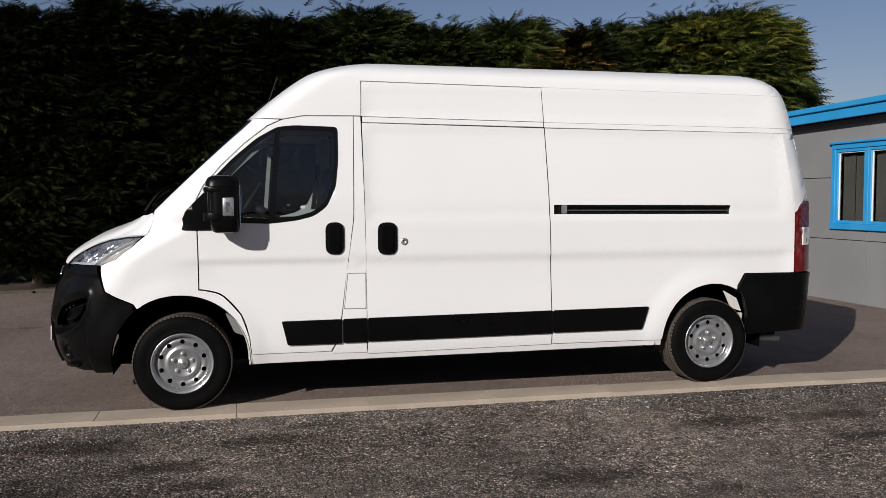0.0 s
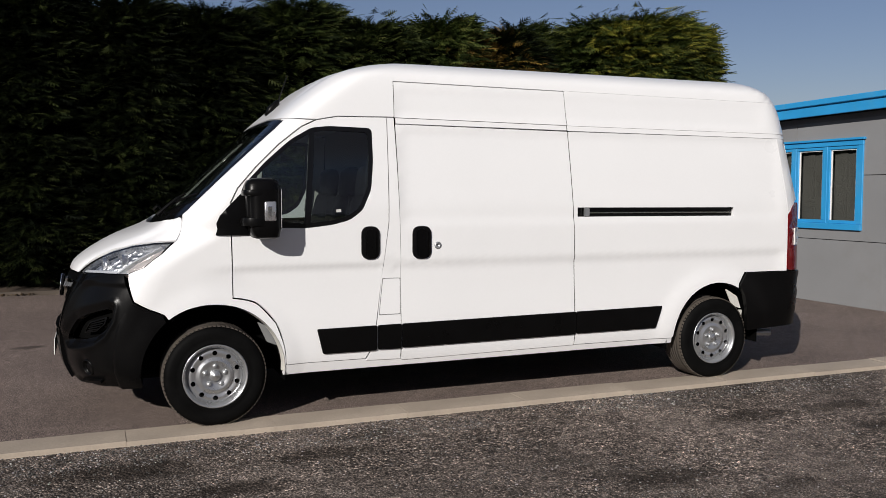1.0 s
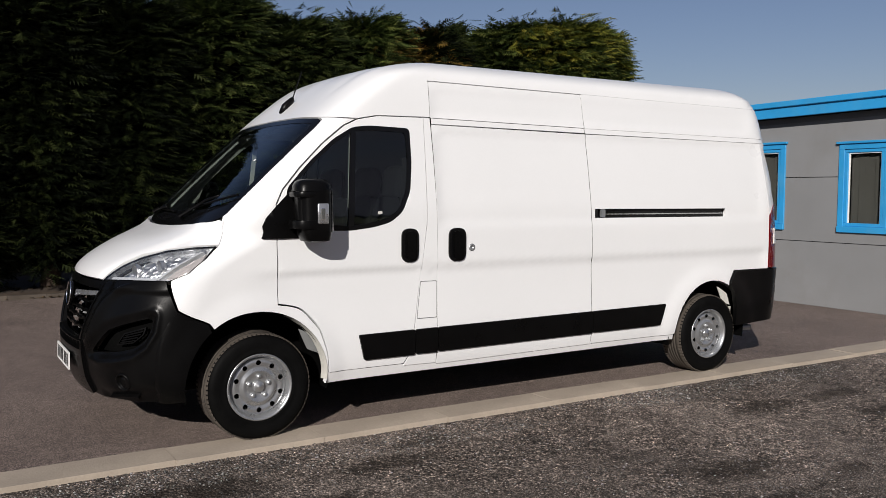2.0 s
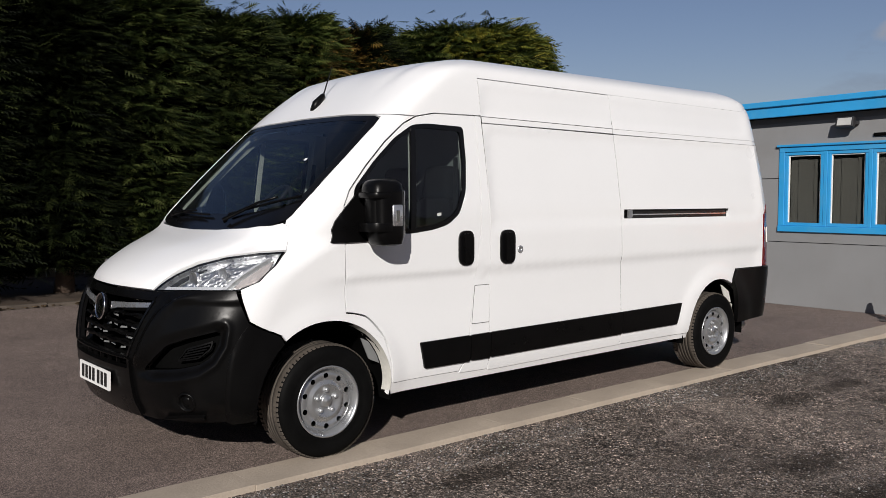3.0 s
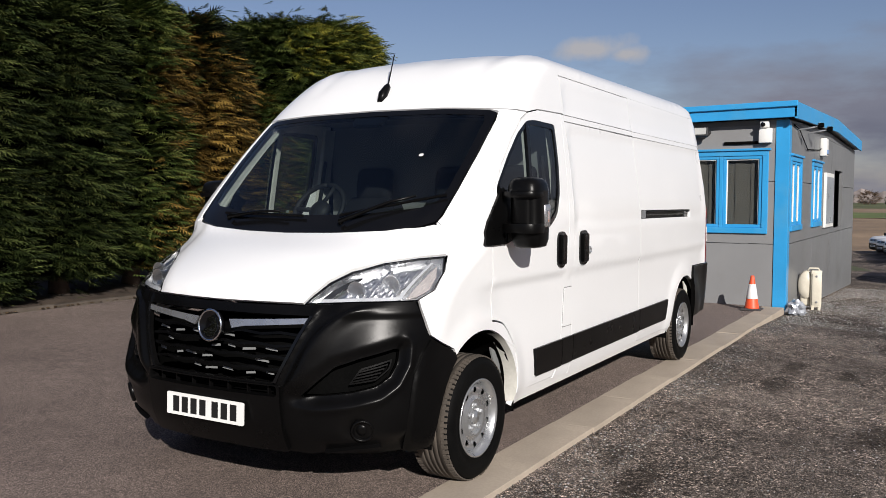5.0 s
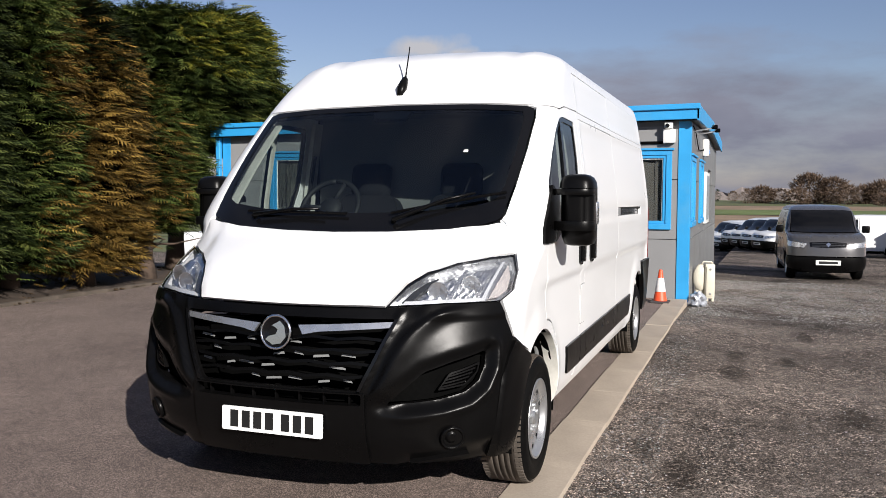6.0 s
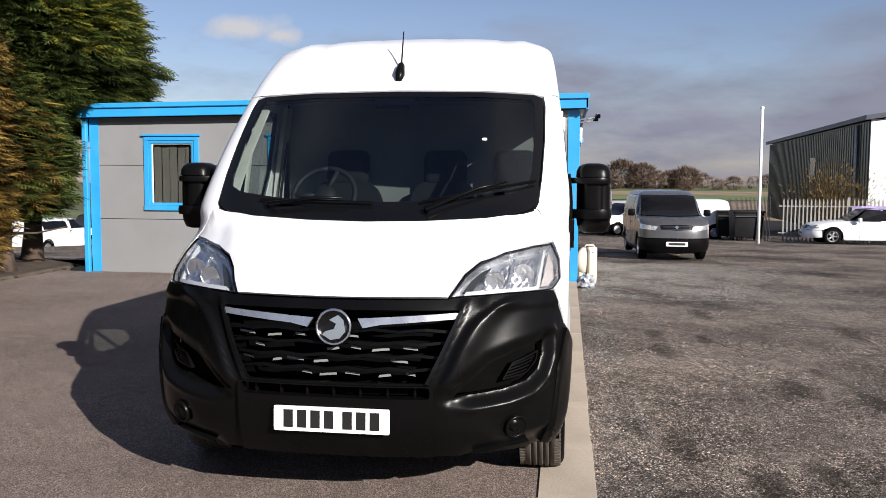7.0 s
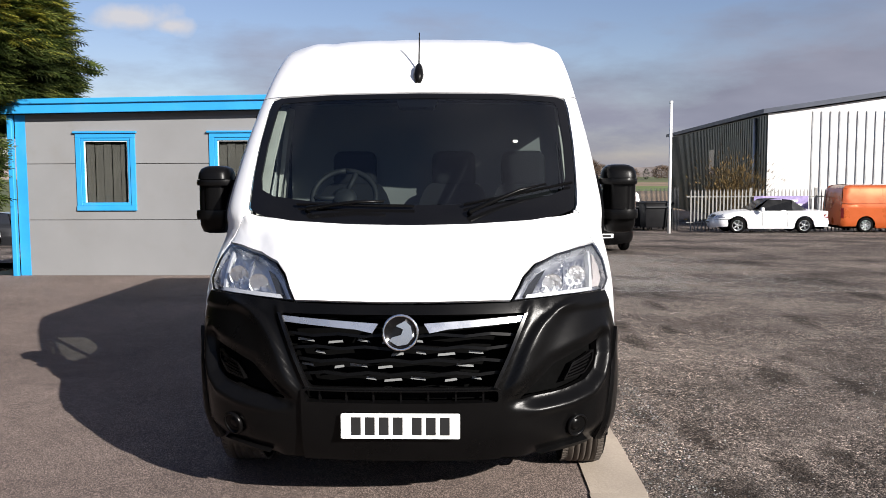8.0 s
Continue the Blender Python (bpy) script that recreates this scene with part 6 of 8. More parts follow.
window(("x", WX), 4.83, 5.76, 1.07, 2.26, [(4.91, 5.68)])
window(("x", WX), 1.77, 3.68, 1.07, 2.26, [(1.85, 2.37), (2.42, 2.94), (2.99, 3.60)])
window(("x", WX), -0.91, 0.95, 1.07, 2.22, [(-0.83, -0.30), (-0.25, 0.28), (0.33, 0.87)])
window(("y", Y0), 8.80, 9.80, 1.10, 2.15, [(8.88, 9.28), (9.32, 9.72)])
window(("y", Y0), 10.90, 12.0, 1.10, 2.15, [(10.98, 11.43), (11.47, 11.92)])


# ---- conifers, bank and fence ----
def leaf_mat(name, dark, light, tip):
    m, nt, ns, ln, b = nodes_of(name)
    geo = ns.new("ShaderNodeNewGeometry")
    r = ramp_node(nt, geo.outputs["Random Per Island"], [(0.25, dark), (0.7, light), (1.0, tip)])
    big = noise_node(nt, 1.1, 4)
    r2 = ramp_node(nt, big.outputs["Fac"], [(0.3, (0.6, 0.6, 0.6)), (0.7, (1.15, 1.15, 1.1))])
    col = mixed(nt, 1.0, r.outputs["Color"], r2.outputs["Color"], "MULTIPLY")
    ln.new(col, b.inputs["Base Color"])
    b.inputs["Roughness"].default_value = 0.65
    b.inputs["Specular IOR Level"].default_value = 0.08
    tr, mx = ns.new("ShaderNodeBsdfTranslucent"), ns.new("ShaderNodeMixShader")
    ln.new(col, tr.inputs["Color"])
    mx.inputs["Fac"].default_value = 0.18
    out = ns["Material Output"]
    ln.new(b.outputs["BSDF"], mx.inputs[1])
    ln.new(tr.outputs["BSDF"], mx.inputs[2])
    ln.new(mx.outputs["Shader"], out.inputs["Surface"])
    return m


# one green in shaded, middle and lit tones: the hedge's light is painted in
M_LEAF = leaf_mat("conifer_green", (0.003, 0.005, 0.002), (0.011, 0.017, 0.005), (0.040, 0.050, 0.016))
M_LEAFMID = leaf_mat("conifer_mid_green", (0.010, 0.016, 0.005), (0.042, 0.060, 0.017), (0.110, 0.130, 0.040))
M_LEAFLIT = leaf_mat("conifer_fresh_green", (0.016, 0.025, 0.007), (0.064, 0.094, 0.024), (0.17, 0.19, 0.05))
M_LEAFBROWN = leaf_mat("conifer_brown", (0.050, 0.035, 0.011), (0.21, 0.130, 0.032), (0.38, 0.25, 0.065))
M_LEAFGOLD = leaf_mat("conifer_gold", (0.06, 0.075, 0.012), (0.20, 0.20, 0.03), (0.38, 0.34, 0.06))
# near-black that stands in for the shade inside the crowns
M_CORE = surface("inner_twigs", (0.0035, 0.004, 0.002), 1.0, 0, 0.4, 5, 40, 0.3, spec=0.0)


def sprays(rng, pts, dirs, sizes):
    """Flat feathery sprays: a stem with leaflets on both sides that get shorter to the tip, one island each."""
    n = len(pts)
    k = 5
    base = []
    for i in range(k):
        f = i / (k - 1)
        w = 0.30 * (1 - f) ** 0.8 + 0.05
        for s in (-1, 1):
            x0, x1, xt = f * 0.72, f * 0.72 + 0.13, f * 0.72 + 0.26
            base.append(((x0, 0, 0), (x1, 0, 0), (xt, s * w, -0.05)))
    base.append(((0.70, -0.04, 0), (0.70, 0.04, 0), (1.05, 0.0, -0.03)))
    base = np.array(base).reshape(-1, 3)
    d = dirs / np.linalg.norm(dirs, axis=1)[:, None]
    up = np.tile([0, 0, 1.0], (n, 1)) + rng.normal(0, 0.45, (n, 3))
    side = np.cross(up, d)
    side /= np.linalg.norm(side, axis=1)[:, None]
    nrm = np.cross(d, side)
    V = pts[:, None, :] + sizes[:, None, None] * (base[None, :, 0:1] * d[:, None, :] + base[None, :, 1:2] * side[:, None, :] + base[None, :, 2:3] * nrm[:, None, :])
    m = len(base)
    V = V.reshape(-1, 3)
    # weld the stem points so that a spray is one island
    tri = np.arange(n * m).reshape(-1, 3)
    stem = np.arange(n)[:, None] * m
    for q in range(1, m // 3):
        a, b = q * 3, q * 3 + 1
        src = (q - (2 if q % 2 == 0 and q < 2 * k else 1)) * 3
        if q == 1:
            tri.reshape(n, -1, 3)[:, q, 0] = stem[:, 0]
            tri.reshape(n, -1, 3)[:, q, 1] = stem[:, 0] + 1
        elif q < 2 * k and q % 2 == 1:
            tri.reshape(n, -1, 3)[:, q, 0] = stem[:, 0] + (q - 1) * 3
            tri.reshape(n, -1, 3)[:, q, 1] = stem[:, 0] + (q - 1) * 3 + 1
        elif q < 2 * k:
            tri.reshape(n, -1, 3)[:, q, 0] = stem[:, 0] + (q - 2) * 3 + 1
    tri.reshape(n, -1, 3)[:, m // 3 - 1, 0] = stem[:, 0] + (2 * k - 2) * 3 + 1
    return V, tri


def mesh_from(name, V, F, mat):
    used = np.unique(F)
    remap = np.zeros(len(V), int)
    remap[used] = np.arange(len(used))
    return tri_mesh(name, V[used], remap[F], mat)


def crown_r(t, a, shape, seed):
    """Crown radius by height share t and angle a."""
    prof = shape(t)
    return prof * (1 + 0.16 * noise.noise(Vector((math.cos(a) * 1.4 + seed, math.sin(a) * 1.4, t * 5.0))) + 0.08 * noise.noise(Vector((math.cos(a) * 4 + seed, math.sin(a) * 4, t * 14.0))))


def conifer(name, x, y, z0, z1, rx, ry, n, mat, seed, label, shape, size=(0.16, 0.34), trunk_r=0.11, ground=0.1, flat=None, top_up=0.5, accent=None):
    """Trunk with low limbs, a near-black core for the crown's inner shade and a crown of sprays. flat: the y beyond
    which the front was trimmed.
    """
    rng = np.random.default_rng(seed)
    t_ob = thing(name, label, "tree", (x, y, ground), group="conifers of the hedge")
    H = z1 - z0

    def place(t, a, k):
        r = crown_r(t, a, shape, seed * 3.7)
        px, py = x + rx * r * k * math.cos(a), y + ry * r * k * math.sin(a)
        if flat is not None and py < flat:
            py = flat + 0.25 * (py - flat) * 0.6
        return px, py, z0 + t * H

    bm = bmesh.new()
    pts = [(x + 0.03 * math.sin(i * 2 + seed), y + 0.03 * math.cos(i * 1.7 + seed), ground - 0.08 + (z0 + H * 0.8 - ground) * i / 6) for i in range(7)]
    tube(bm, pts, [trunk_r * 1.5, trunk_r * 1.05, trunk_r, trunk_r * 0.85, trunk_r * 0.7, trunk_r * 0.5, trunk_r * 0.25], 9)
    trunk = part("trunk", bm, M_BARK, t_ob, "", 60, t_ob.matrix_basis.inverted())
    for i in range(6):
        a = rng.uniform(0, 2 * math.pi)
        h = ground + (z0 + 0.5 - ground) * rng.uniform(0.35, 1.0)
        L = rng.uniform(0.5, 0.95) * min(rx, ry)
        e = (x + L * math.cos(a), y + L * math.sin(a), h + rng.uniform(0.0, 0.3))
        part("limb", tube(bmesh.new(), [(x, y, h), ((x + e[0]) / 2, (y + e[1]) / 2, (h + e[2]) / 2 + rng.uniform(-0.05, 0.1)), e], [0.028, 0.018, 0.007], 5), M_BARK, trunk, "", 60)
    # core: a closed shell whose near-black colour is the crown's inner shade
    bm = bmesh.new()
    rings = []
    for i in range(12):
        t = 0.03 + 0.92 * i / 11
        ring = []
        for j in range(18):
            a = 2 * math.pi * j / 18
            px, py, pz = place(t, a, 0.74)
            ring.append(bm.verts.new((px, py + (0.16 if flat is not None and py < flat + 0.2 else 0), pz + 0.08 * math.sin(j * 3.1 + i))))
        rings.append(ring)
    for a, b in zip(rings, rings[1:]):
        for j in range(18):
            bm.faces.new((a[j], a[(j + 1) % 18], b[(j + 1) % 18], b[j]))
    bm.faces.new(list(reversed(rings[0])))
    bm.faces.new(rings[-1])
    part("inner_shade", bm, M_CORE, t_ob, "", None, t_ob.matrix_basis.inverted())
    # sprays, gathered into flat tiers with dark hollows between them
    per_tuft = 20
    m = n // per_tuft
    n = m * per_tuft
    tt = rng.random(m) ** 0.92
    an = np.where(rng.random(m) < 0.86, rng.uniform(math.pi * 0.92, math.pi * 2.08, m), rng.uniform(0, 2 * math.pi, m))
    out = np.stack([np.cos(an), np.sin(an), np.zeros(m)], 1)[:, None, :]
    side = np.stack([-np.sin(an), np.cos(an), np.zeros(m)], 1)[:, None, :]
    c = np.array([place(t, a, k) for t, a, k in zip(tt, an, rng.uniform(0.82, 1.04, m))])[:, None, :]
    droop = (rng.normal(-0.16, 0.13, m) + top_up * np.maximum(0.0, tt - 0.86) * 7)[:, None]
    s = rng.uniform(-1, 1, (m, per_tuft))
    inn = rng.uniform(0.0, 0.22, (m, per_tuft))
    zz = rng.normal(0, 0.030, (m, per_tuft)) - droop * inn + np.where(rng.random((m, per_tuft)) < 0.18, rng.normal(0, 0.15, (m, per_tuft)), 0.0)
    up = np.array([0.0, 0.0, 1.0])
    P = (c + side * (s * rng.uniform(0.16, 0.34, (m, 1)))[..., None] - out * (inn + 0.10 * s * s)[..., None] + up * zz[..., None]).reshape(-1, 3)
    D = (out * 0.75 + side * (0.80 * s + 0.25 + rng.normal(0, 0.25, (m, per_tuft)))[..., None] + up * (droop + rng.normal(0, 0.12, (m, per_tuft)))[..., None]).reshape(-1, 3)
    S_ = rng.uniform(size[0], size[1], n)
    V, F_ = sprays(rng, P, D, S_)
    if accent:
        per = len(F_) // n
        pick = np.array([accent[1](p, rng) for p in P])
        m1 = np.repeat(~pick, per)
        ob = new("foliage", mesh_from("foliage", V, F_[~m1], accent[0]))
        ob.parent, ob.matrix_parent_inverse = t_ob, t_ob.matrix_basis.inverted()
        F_ = F_[m1]
    ob = new("crown", mesh_from("crown", V, F_, mat))
    ob.parent, ob.matrix_parent_inverse = t_ob, t_ob.matrix_basis.inverted()
    return t_ob


column = curve_fn([(0, 0.55), (0.06, 0.85), (0.2, 1.0), (0.7, 0.98), (0.9, 0.88), (0.97, 0.66), (1.0, 0.4)])
egg = curve_fn([(0, 0.35), (0.12, 0.85), (0.35, 1.0), (0.65, 0.85), (0.88, 0.5), (1.0, 0.12)])
dome = curve_fn([(0, 0.35), (0.15, 0.75), (0.4, 1.0), (0.75, 0.95), (0.93, 0.78), (1.0, 0.5)])
broad = curve_fn([(0, 0.6), (0.1, 0.9), (0.35, 1.0), (0.7, 0.92), (0.9, 0.65), (1.0, 0.25)])
GREEN = "tall dark green clipped conifer in a hedge"
# the hedge's darker left end is shade put into the leaf tone
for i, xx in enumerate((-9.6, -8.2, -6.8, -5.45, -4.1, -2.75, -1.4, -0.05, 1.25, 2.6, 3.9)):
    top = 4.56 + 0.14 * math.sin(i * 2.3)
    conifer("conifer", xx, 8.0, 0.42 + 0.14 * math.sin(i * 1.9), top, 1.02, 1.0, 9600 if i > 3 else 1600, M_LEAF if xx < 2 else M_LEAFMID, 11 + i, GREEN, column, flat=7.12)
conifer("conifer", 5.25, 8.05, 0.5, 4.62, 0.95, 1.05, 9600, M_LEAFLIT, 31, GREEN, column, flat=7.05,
        accent=(M_LEAFBROWN, lambda p, r: p[0] > 5.0 and p[2] < 4.0 + 0.3 * r.normal() and noise.noise(Vector(p) * 1.3) + 0.5 * (p[0] - 5.4) > -0.05 + 0.25 * r.normal()))
conifer("conifer", 6.45, 7.80, 0.40, 4.45, 1.08, 0.95, 10500, M_LEAFBROWN, 33, "conifer with much browned, dying foliage", broad,
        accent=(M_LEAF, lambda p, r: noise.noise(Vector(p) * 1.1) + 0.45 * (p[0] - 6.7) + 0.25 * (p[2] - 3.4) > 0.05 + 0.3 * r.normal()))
conifer("conifer", 7.75, 7.65, 0.95, 3.5, 1.05, 0.98, 8000, M_LEAFLIT, 35, "green conifer with a bare lower trunk", egg, trunk_r=0.12,
        accent=(M_LEAFBROWN, lambda p, r: p[0] < 7.7 and r.random() < 0.35))
conifer("conifer", 7.2, 8.9, 1.2, 4.8, 1.1, 1.0, 5000, M_LEAFMID, 36, GREEN, column)
conifer("conifer", 9.0, 8.0, 2.35, 4.78, 1.85, 2.0, 15000, M_LEAFLIT, 37, "spreading green conifer beside the cabin with golden tips", dome, size=(0.18, 0.38), trunk_r=0.14,
        accent=(M_LEAFGOLD, lambda p, r: p[2] > 3.5 and (p[0] > 9.8 or p[1] < 6.9) and r.random() < 0.22 + 0.35 * (p[2] > 4.0)))

# bank of litter along the hedge
sheet("soil_bank", [-40, -20, -12] + [-10 + 0.35 * i for i in range(56)], [7.30, 7.42, 7.6, 7.9, 8.4, 9.0, 9.8, 11.5],
      lambda x, y: GZ + (0.01 if y < 7.35 else 0.05 + 0.10 * step(7.35, 8.3, y) + 0.05 * noise.noise(Vector((x * 1.3, y * 1.5, 0))) + 0.02 * noise.noise(Vector((x * 5, y * 5, 1)))), M_SOIL, "brown soil bank with leaf litter beneath the hedge", "soil")
M_LITTER = leaf_mat("dry_litter", (0.03, 0.02, 0.012), (0.07, 0.048, 0.029), (0.15, 0.11, 0.07))
chips("leaf_litter", 7000, (-6, 9.4), (7.22, 8.6), (0.008, 0.035), M_LITTER, "dry twigs and fallen leaves on the bank", lambda x, y: GZ + 0.02 + 0.12 * step(7.35, 8.3, y), 1.3)
M_EDGING = surface("mossy_edging", (0.12, 0.10, 0.082), 0.9, 0, 0.3, 3, 60, 0.2, spread=0.2, spec=0.1)
edge_mesh = finish(boxed(-0.455, 0.455, -0.05, 0.05, -0.1, GZ + 0.055, 0.006), "edging_stone", M_EDGING)
edging = thing("edging", "low concrete edging along the soil bank", "kerb", (0, 7.30, 0), kind="structure")
for i in range(-14, 20):
    o = new("edging_stone", edge_mesh)
    o.parent = edging
    o.matrix_basis = pose(-8 + 0.503 * (i + 14), 0, random.uniform(-0.01, 0.01), 0, 0, random.uniform(-0.4, 0.4)) @ Matrix.Diagonal((0.55, 1, 1, 1))
# pale fence behind
M_PALEWOOD = surface("weathered_fence", (0.42, 0.36, 0.28), 0.8, 0, 0.15, 3, 60, 0.1, spread=0.15)
fence = thing("fence", "weathered pale board fence behind the hedge", "fence", (0, 10.2, 0.1), kind="structure")
post_me, board_me, rail_me = finish(boxed(-0.05, 0.05, -0.05, 0.05, -0.2, 1.25, 0.006), "post", M_PALEWOOD), finish(boxed(-0.07, 0.07, -0.012, 0.012, 0.05, 1.15), "board", M_PALEWOOD), finish(boxed(-0.9, 0.9, -0.02, 0.02, 0.0, 0.08), "rail", M_PALEWOOD)
for i in range(11):
    for me, dx, dy, dz in [(post_me, 0, 0, 0), (rail_me, 0.9, 0.035, 0.28), (rail_me, 0.9, 0.035, 0.92)] + [(board_me, 0.10 + 0.155 * j, -0.03 - 0.004 * (j % 2), 0) for j in range(11)]:
        o = new(me.name, me)
        o.parent = fence
        o.matrix_basis = pose(-10 + 1.8 * i + dx, dy, dz)


# ---- things round the cabin ----
def traffic_cone(x, y, z):
    c = thing("traffic_cone", "orange road cone with a white reflective sleeve", "traffic cone", (x, y, z))
    part("base", boxed(-0.13, 0.13, -0.13, 0.13, 0, 0.03, 0.012, 2), surface("cone_base", (0.05, 0.045, 0.045), 0.8), c)
    M_OR, M_SL = surface("cone_orange", (0.75, 0.09, 0.03), 0.5, 0, 0.1, 8, 60, 0.01), surface("cone_sleeve", (0.78, 0.77, 0.76), 0.35, 0, 0.06, 8, 60, 0.0)
    part("body", lathe(bmesh.new(), [(0.10, 0.028), (0.092, 0.04), (0.026, 0.45), (0.022, 0.465), (0.012, 0.467)], None, 24), M_OR, c, "", 40)
    part("sleeve", lathe(bmesh.new(), [(0.075, 0.158), (0.076, 0.162), (0.046, 0.348), (0.044, 0.352)], None, 24), M_SL, c, "white reflective sleeve", 40)


traffic_cone(8.08, -0.83, GZ)


def heater(x, y, z, rz, label):
    """An upright cream appliance on feet, left standing against the wall."""
    M_CREAM = surface("cream_enamel", (0.62, 0.58, 0.48), 0.45, 0, 0.08, 4, 50, 0.01, dirt=(0.40, 0.35, 0.27))
    h = thing("discarded_heater", label, "heater", (x, y, z), rz)
    part("body", boxed(-0.09, 0.09, -0.15, 0.0, 0.04, 0.58, 0.02, 3), M_CREAM, h, "", 40)
    part("front_plate", boxed(-0.104, -0.088, -0.135, -0.02, 0.08, 0.54, 0.006, 2), M_CREAM, h, "", 40)
    bm = lathe(bmesh.new(), [(0.14, -0.03), (0.16, 0.0), (0.14, 0.045), (0.05, 0.055), (0.01, 0.055)], Matrix.Translation((0.0, 0.06, 0.36)) @ pose(0, 0, 0, 0, -90, 0) @ Matrix.Diagonal((1.35, 0.75, 1, 1)), 24)
    part("drum_cover", bm, M_CREAM, h, "rounded cream cover", 50)
    part("back_panel", boxed(-0.02, 0.10, 0.0, 0.14, 0.05, 0.50, 0.03, 3), M_CREAM, h, "", 40)
    for dy in (-0.12, -0.03, 0.10):
        part("foot", boxed(-0.11, 0.10, dy - 0.02, dy + 0.02, 0, 0.05, 0.006), M_CREAM, h)
    for dz in (0.12, 0.50):
        part("knob", lathe(bmesh.new(), [(0.016, 0), (0.016, 0.012), (0.006, 0.014)], Matrix.Translation((-0.10, -0.08, dz)) @ pose(0, 0, 0, 0, -90, 0), 12), M_STEEL, h, "", 40)
    part("handle", tube(bmesh.new(), [(0.0, -0.12, 0.575), (0.0, -0.10, 0.61), (0.0, 0.02, 0.61), (0.0, 0.05, 0.56)], 0.012, 8), M_CREAM, h, "", 60)


heater(9.72, -1.34, yard_z(9.72, -1.4), 8, "cream upright heater standing by the cabin wall")
# crumpled wrapping at the cabin corner
rng = np.random.default_rng(8)
bm = bmesh.new()
bmesh.ops.create_icosphere(bm, subdivisions=3, radius=1.0)
for v in bm.verts:
    k = 1 + 0.5 * noise.noise(v.co * 2.2) + 0.25 * noise.noise(v.co * 6)
    v.co = Vector((v.co.x * 0.11 * k, v.co.y * 0.12 * k, max(0, 0.08 + v.co.z * 0.13 * k)))
wrap = solid("crumpled_wrapping", bm, surface("silver_wrap", (0.40, 0.42, 0.46), 0.35, 0.3, 0.35, 14, 50, 0.2), "crumpled silvery plastic wrapping on the gravel", "litter")
wrap.location = (8.60, -1.31, yard_z(8.60, -1.31))


def floodlight(x, y, z):
    f = thing("floodlight", "grey wall floodlight over the window", "floodlight", (x, y, z))
    m = surface("floodlight_body", (0.025, 0.025, 0.027), 0.5, 0.1)
    part("bracket", boxed(-0.10, 0.02, -0.02, 0.02, 0.05, 0.09), m, f)
    bm = boxed(-0.07, 0.0, -0.115, 0.115, -0.08, 0.06, 0.012, 2)
    bmesh.ops.transform(bm, matrix=pose(-0.10, 0, 0, 0, 18, 0), verts=bm.verts)
    hd = part("housing", bm, m, f, "", 40)
    bm = boxed(-0.076, -0.068, -0.09, 0.09, -0.06, 0.04, 0.003)
    bmesh.ops.transform(bm, matrix=pose(-0.10, 0, 0, 0, 18, 0), verts=bm.verts)
    part("lens", bm, surface("floodlight_glass", (0.46, 0.46, 0.44), 0.12, 0, 0.1, 6, 60, 0.0), hd)
    for s in (-1, 1):
        part("arm", boxed(-0.13, -0.02, s * 0.121 - 0.006, s * 0.121 + 0.006, -0.02, 0.02), m, f)


floodlight(WX, 0.0, 2.49)


def wall_box(x, y, z, w, h, d, label, name="alarm_box", face="x"):
    b = thing(name, label, "alarm box", (x, y, z))
    if face == "x":
        part("case", boxed(-d, 0.0, -w / 2, w / 2, -h / 2, h / 2, 0.012, 2), M_WHITEPVC, b, "", 40)
        part("cap", boxed(-d - 0.03, -0.02, -w * 0.3, w * 0.4, h / 2, h / 2 + 0.10, 0.02, 2), M_WHITEPVC, b, "", 40)
        part("lens", lathe(bmesh.new(), [(0.028, 0), (0.028, 0.05), (0.012, 0.052)], Matrix.Translation((-d - 0.02, 0.02, h / 2 + 0.045)) @ pose(0, 0, 0, 0, -90, 0), 14), M_GLOSSBLACK, b, "", 40)
    else:
        part("case", boxed(-w / 2, w / 2, -d, 0, -h / 2, h / 2, 0.02, 2), M_WHITEPVC, b, "", 40)
        part("strobe", boxed(-w * 0.3, w * 0.3, -d - 0.02, -d, -h * 0.4, -h * 0.15, 0.006), surface("strobe", (0.2, 0.3, 0.5), 0.2), b)


wall_box(WX - 0.01, -0.87, 2.42, 0.17, 0.20, 0.09, "white security camera box on the cabin wall", "security_camera")
wall_box(11.9, Y0, 2.42, 0.30, 0.30, 0.10, "white alarm box on the cabin side wall", face="y")
cab = thing("dark_strip_sign", "dark narrow blind box over the window", "blind box", (WX, -0.545, 2.33))
part("case", boxed(-0.03, 0, -0.235, 0.235, -0.02, 0.02, 0.004), M_NEARBLACK, cab)
for xx, zz in ((9.35, 2.54), (10.35, 2.56)):
    a = thing("wall_aerial", "small aerial bracket on the cabin side wall", "aerial", (xx, Y0, zz))
    part("arm", tube(bmesh.new(), [(0, 0, 0), (0, -0.16, 0.02), (0.06, -0.28, 0.05)], 0.012, 6), M_STEEL, a)
    part("head", boxed(0.02, 0.10, -0.34, -0.26, 0.03, 0.09, 0.008), M_NEARBLACK, a)
    for s in (-1, 1):
        part("rod", tube(bmesh.new(), [(0.05, -0.24, 0.04), (0.05 + s * 0.10, -0.30, 0.09)], 0.006, 5), M_STEEL, a)
part("cable", tube(bmesh.new(), [(8.9, Y0 - 0.02, 2.58), (9.4, Y0 - 0.02, 2.55), (10.2, Y0 - 0.025, 2.30), (11.6, Y0 - 0.02, 2.36), (12.2, Y0 - 0.02, 2.5)], 0.008, 5), M_NEARBLACK, cabin, "", None, CINV)
notice = thing("notice_board", "white framed notice board on the side wall", "notice board", (12.85, Y0, 1.53))
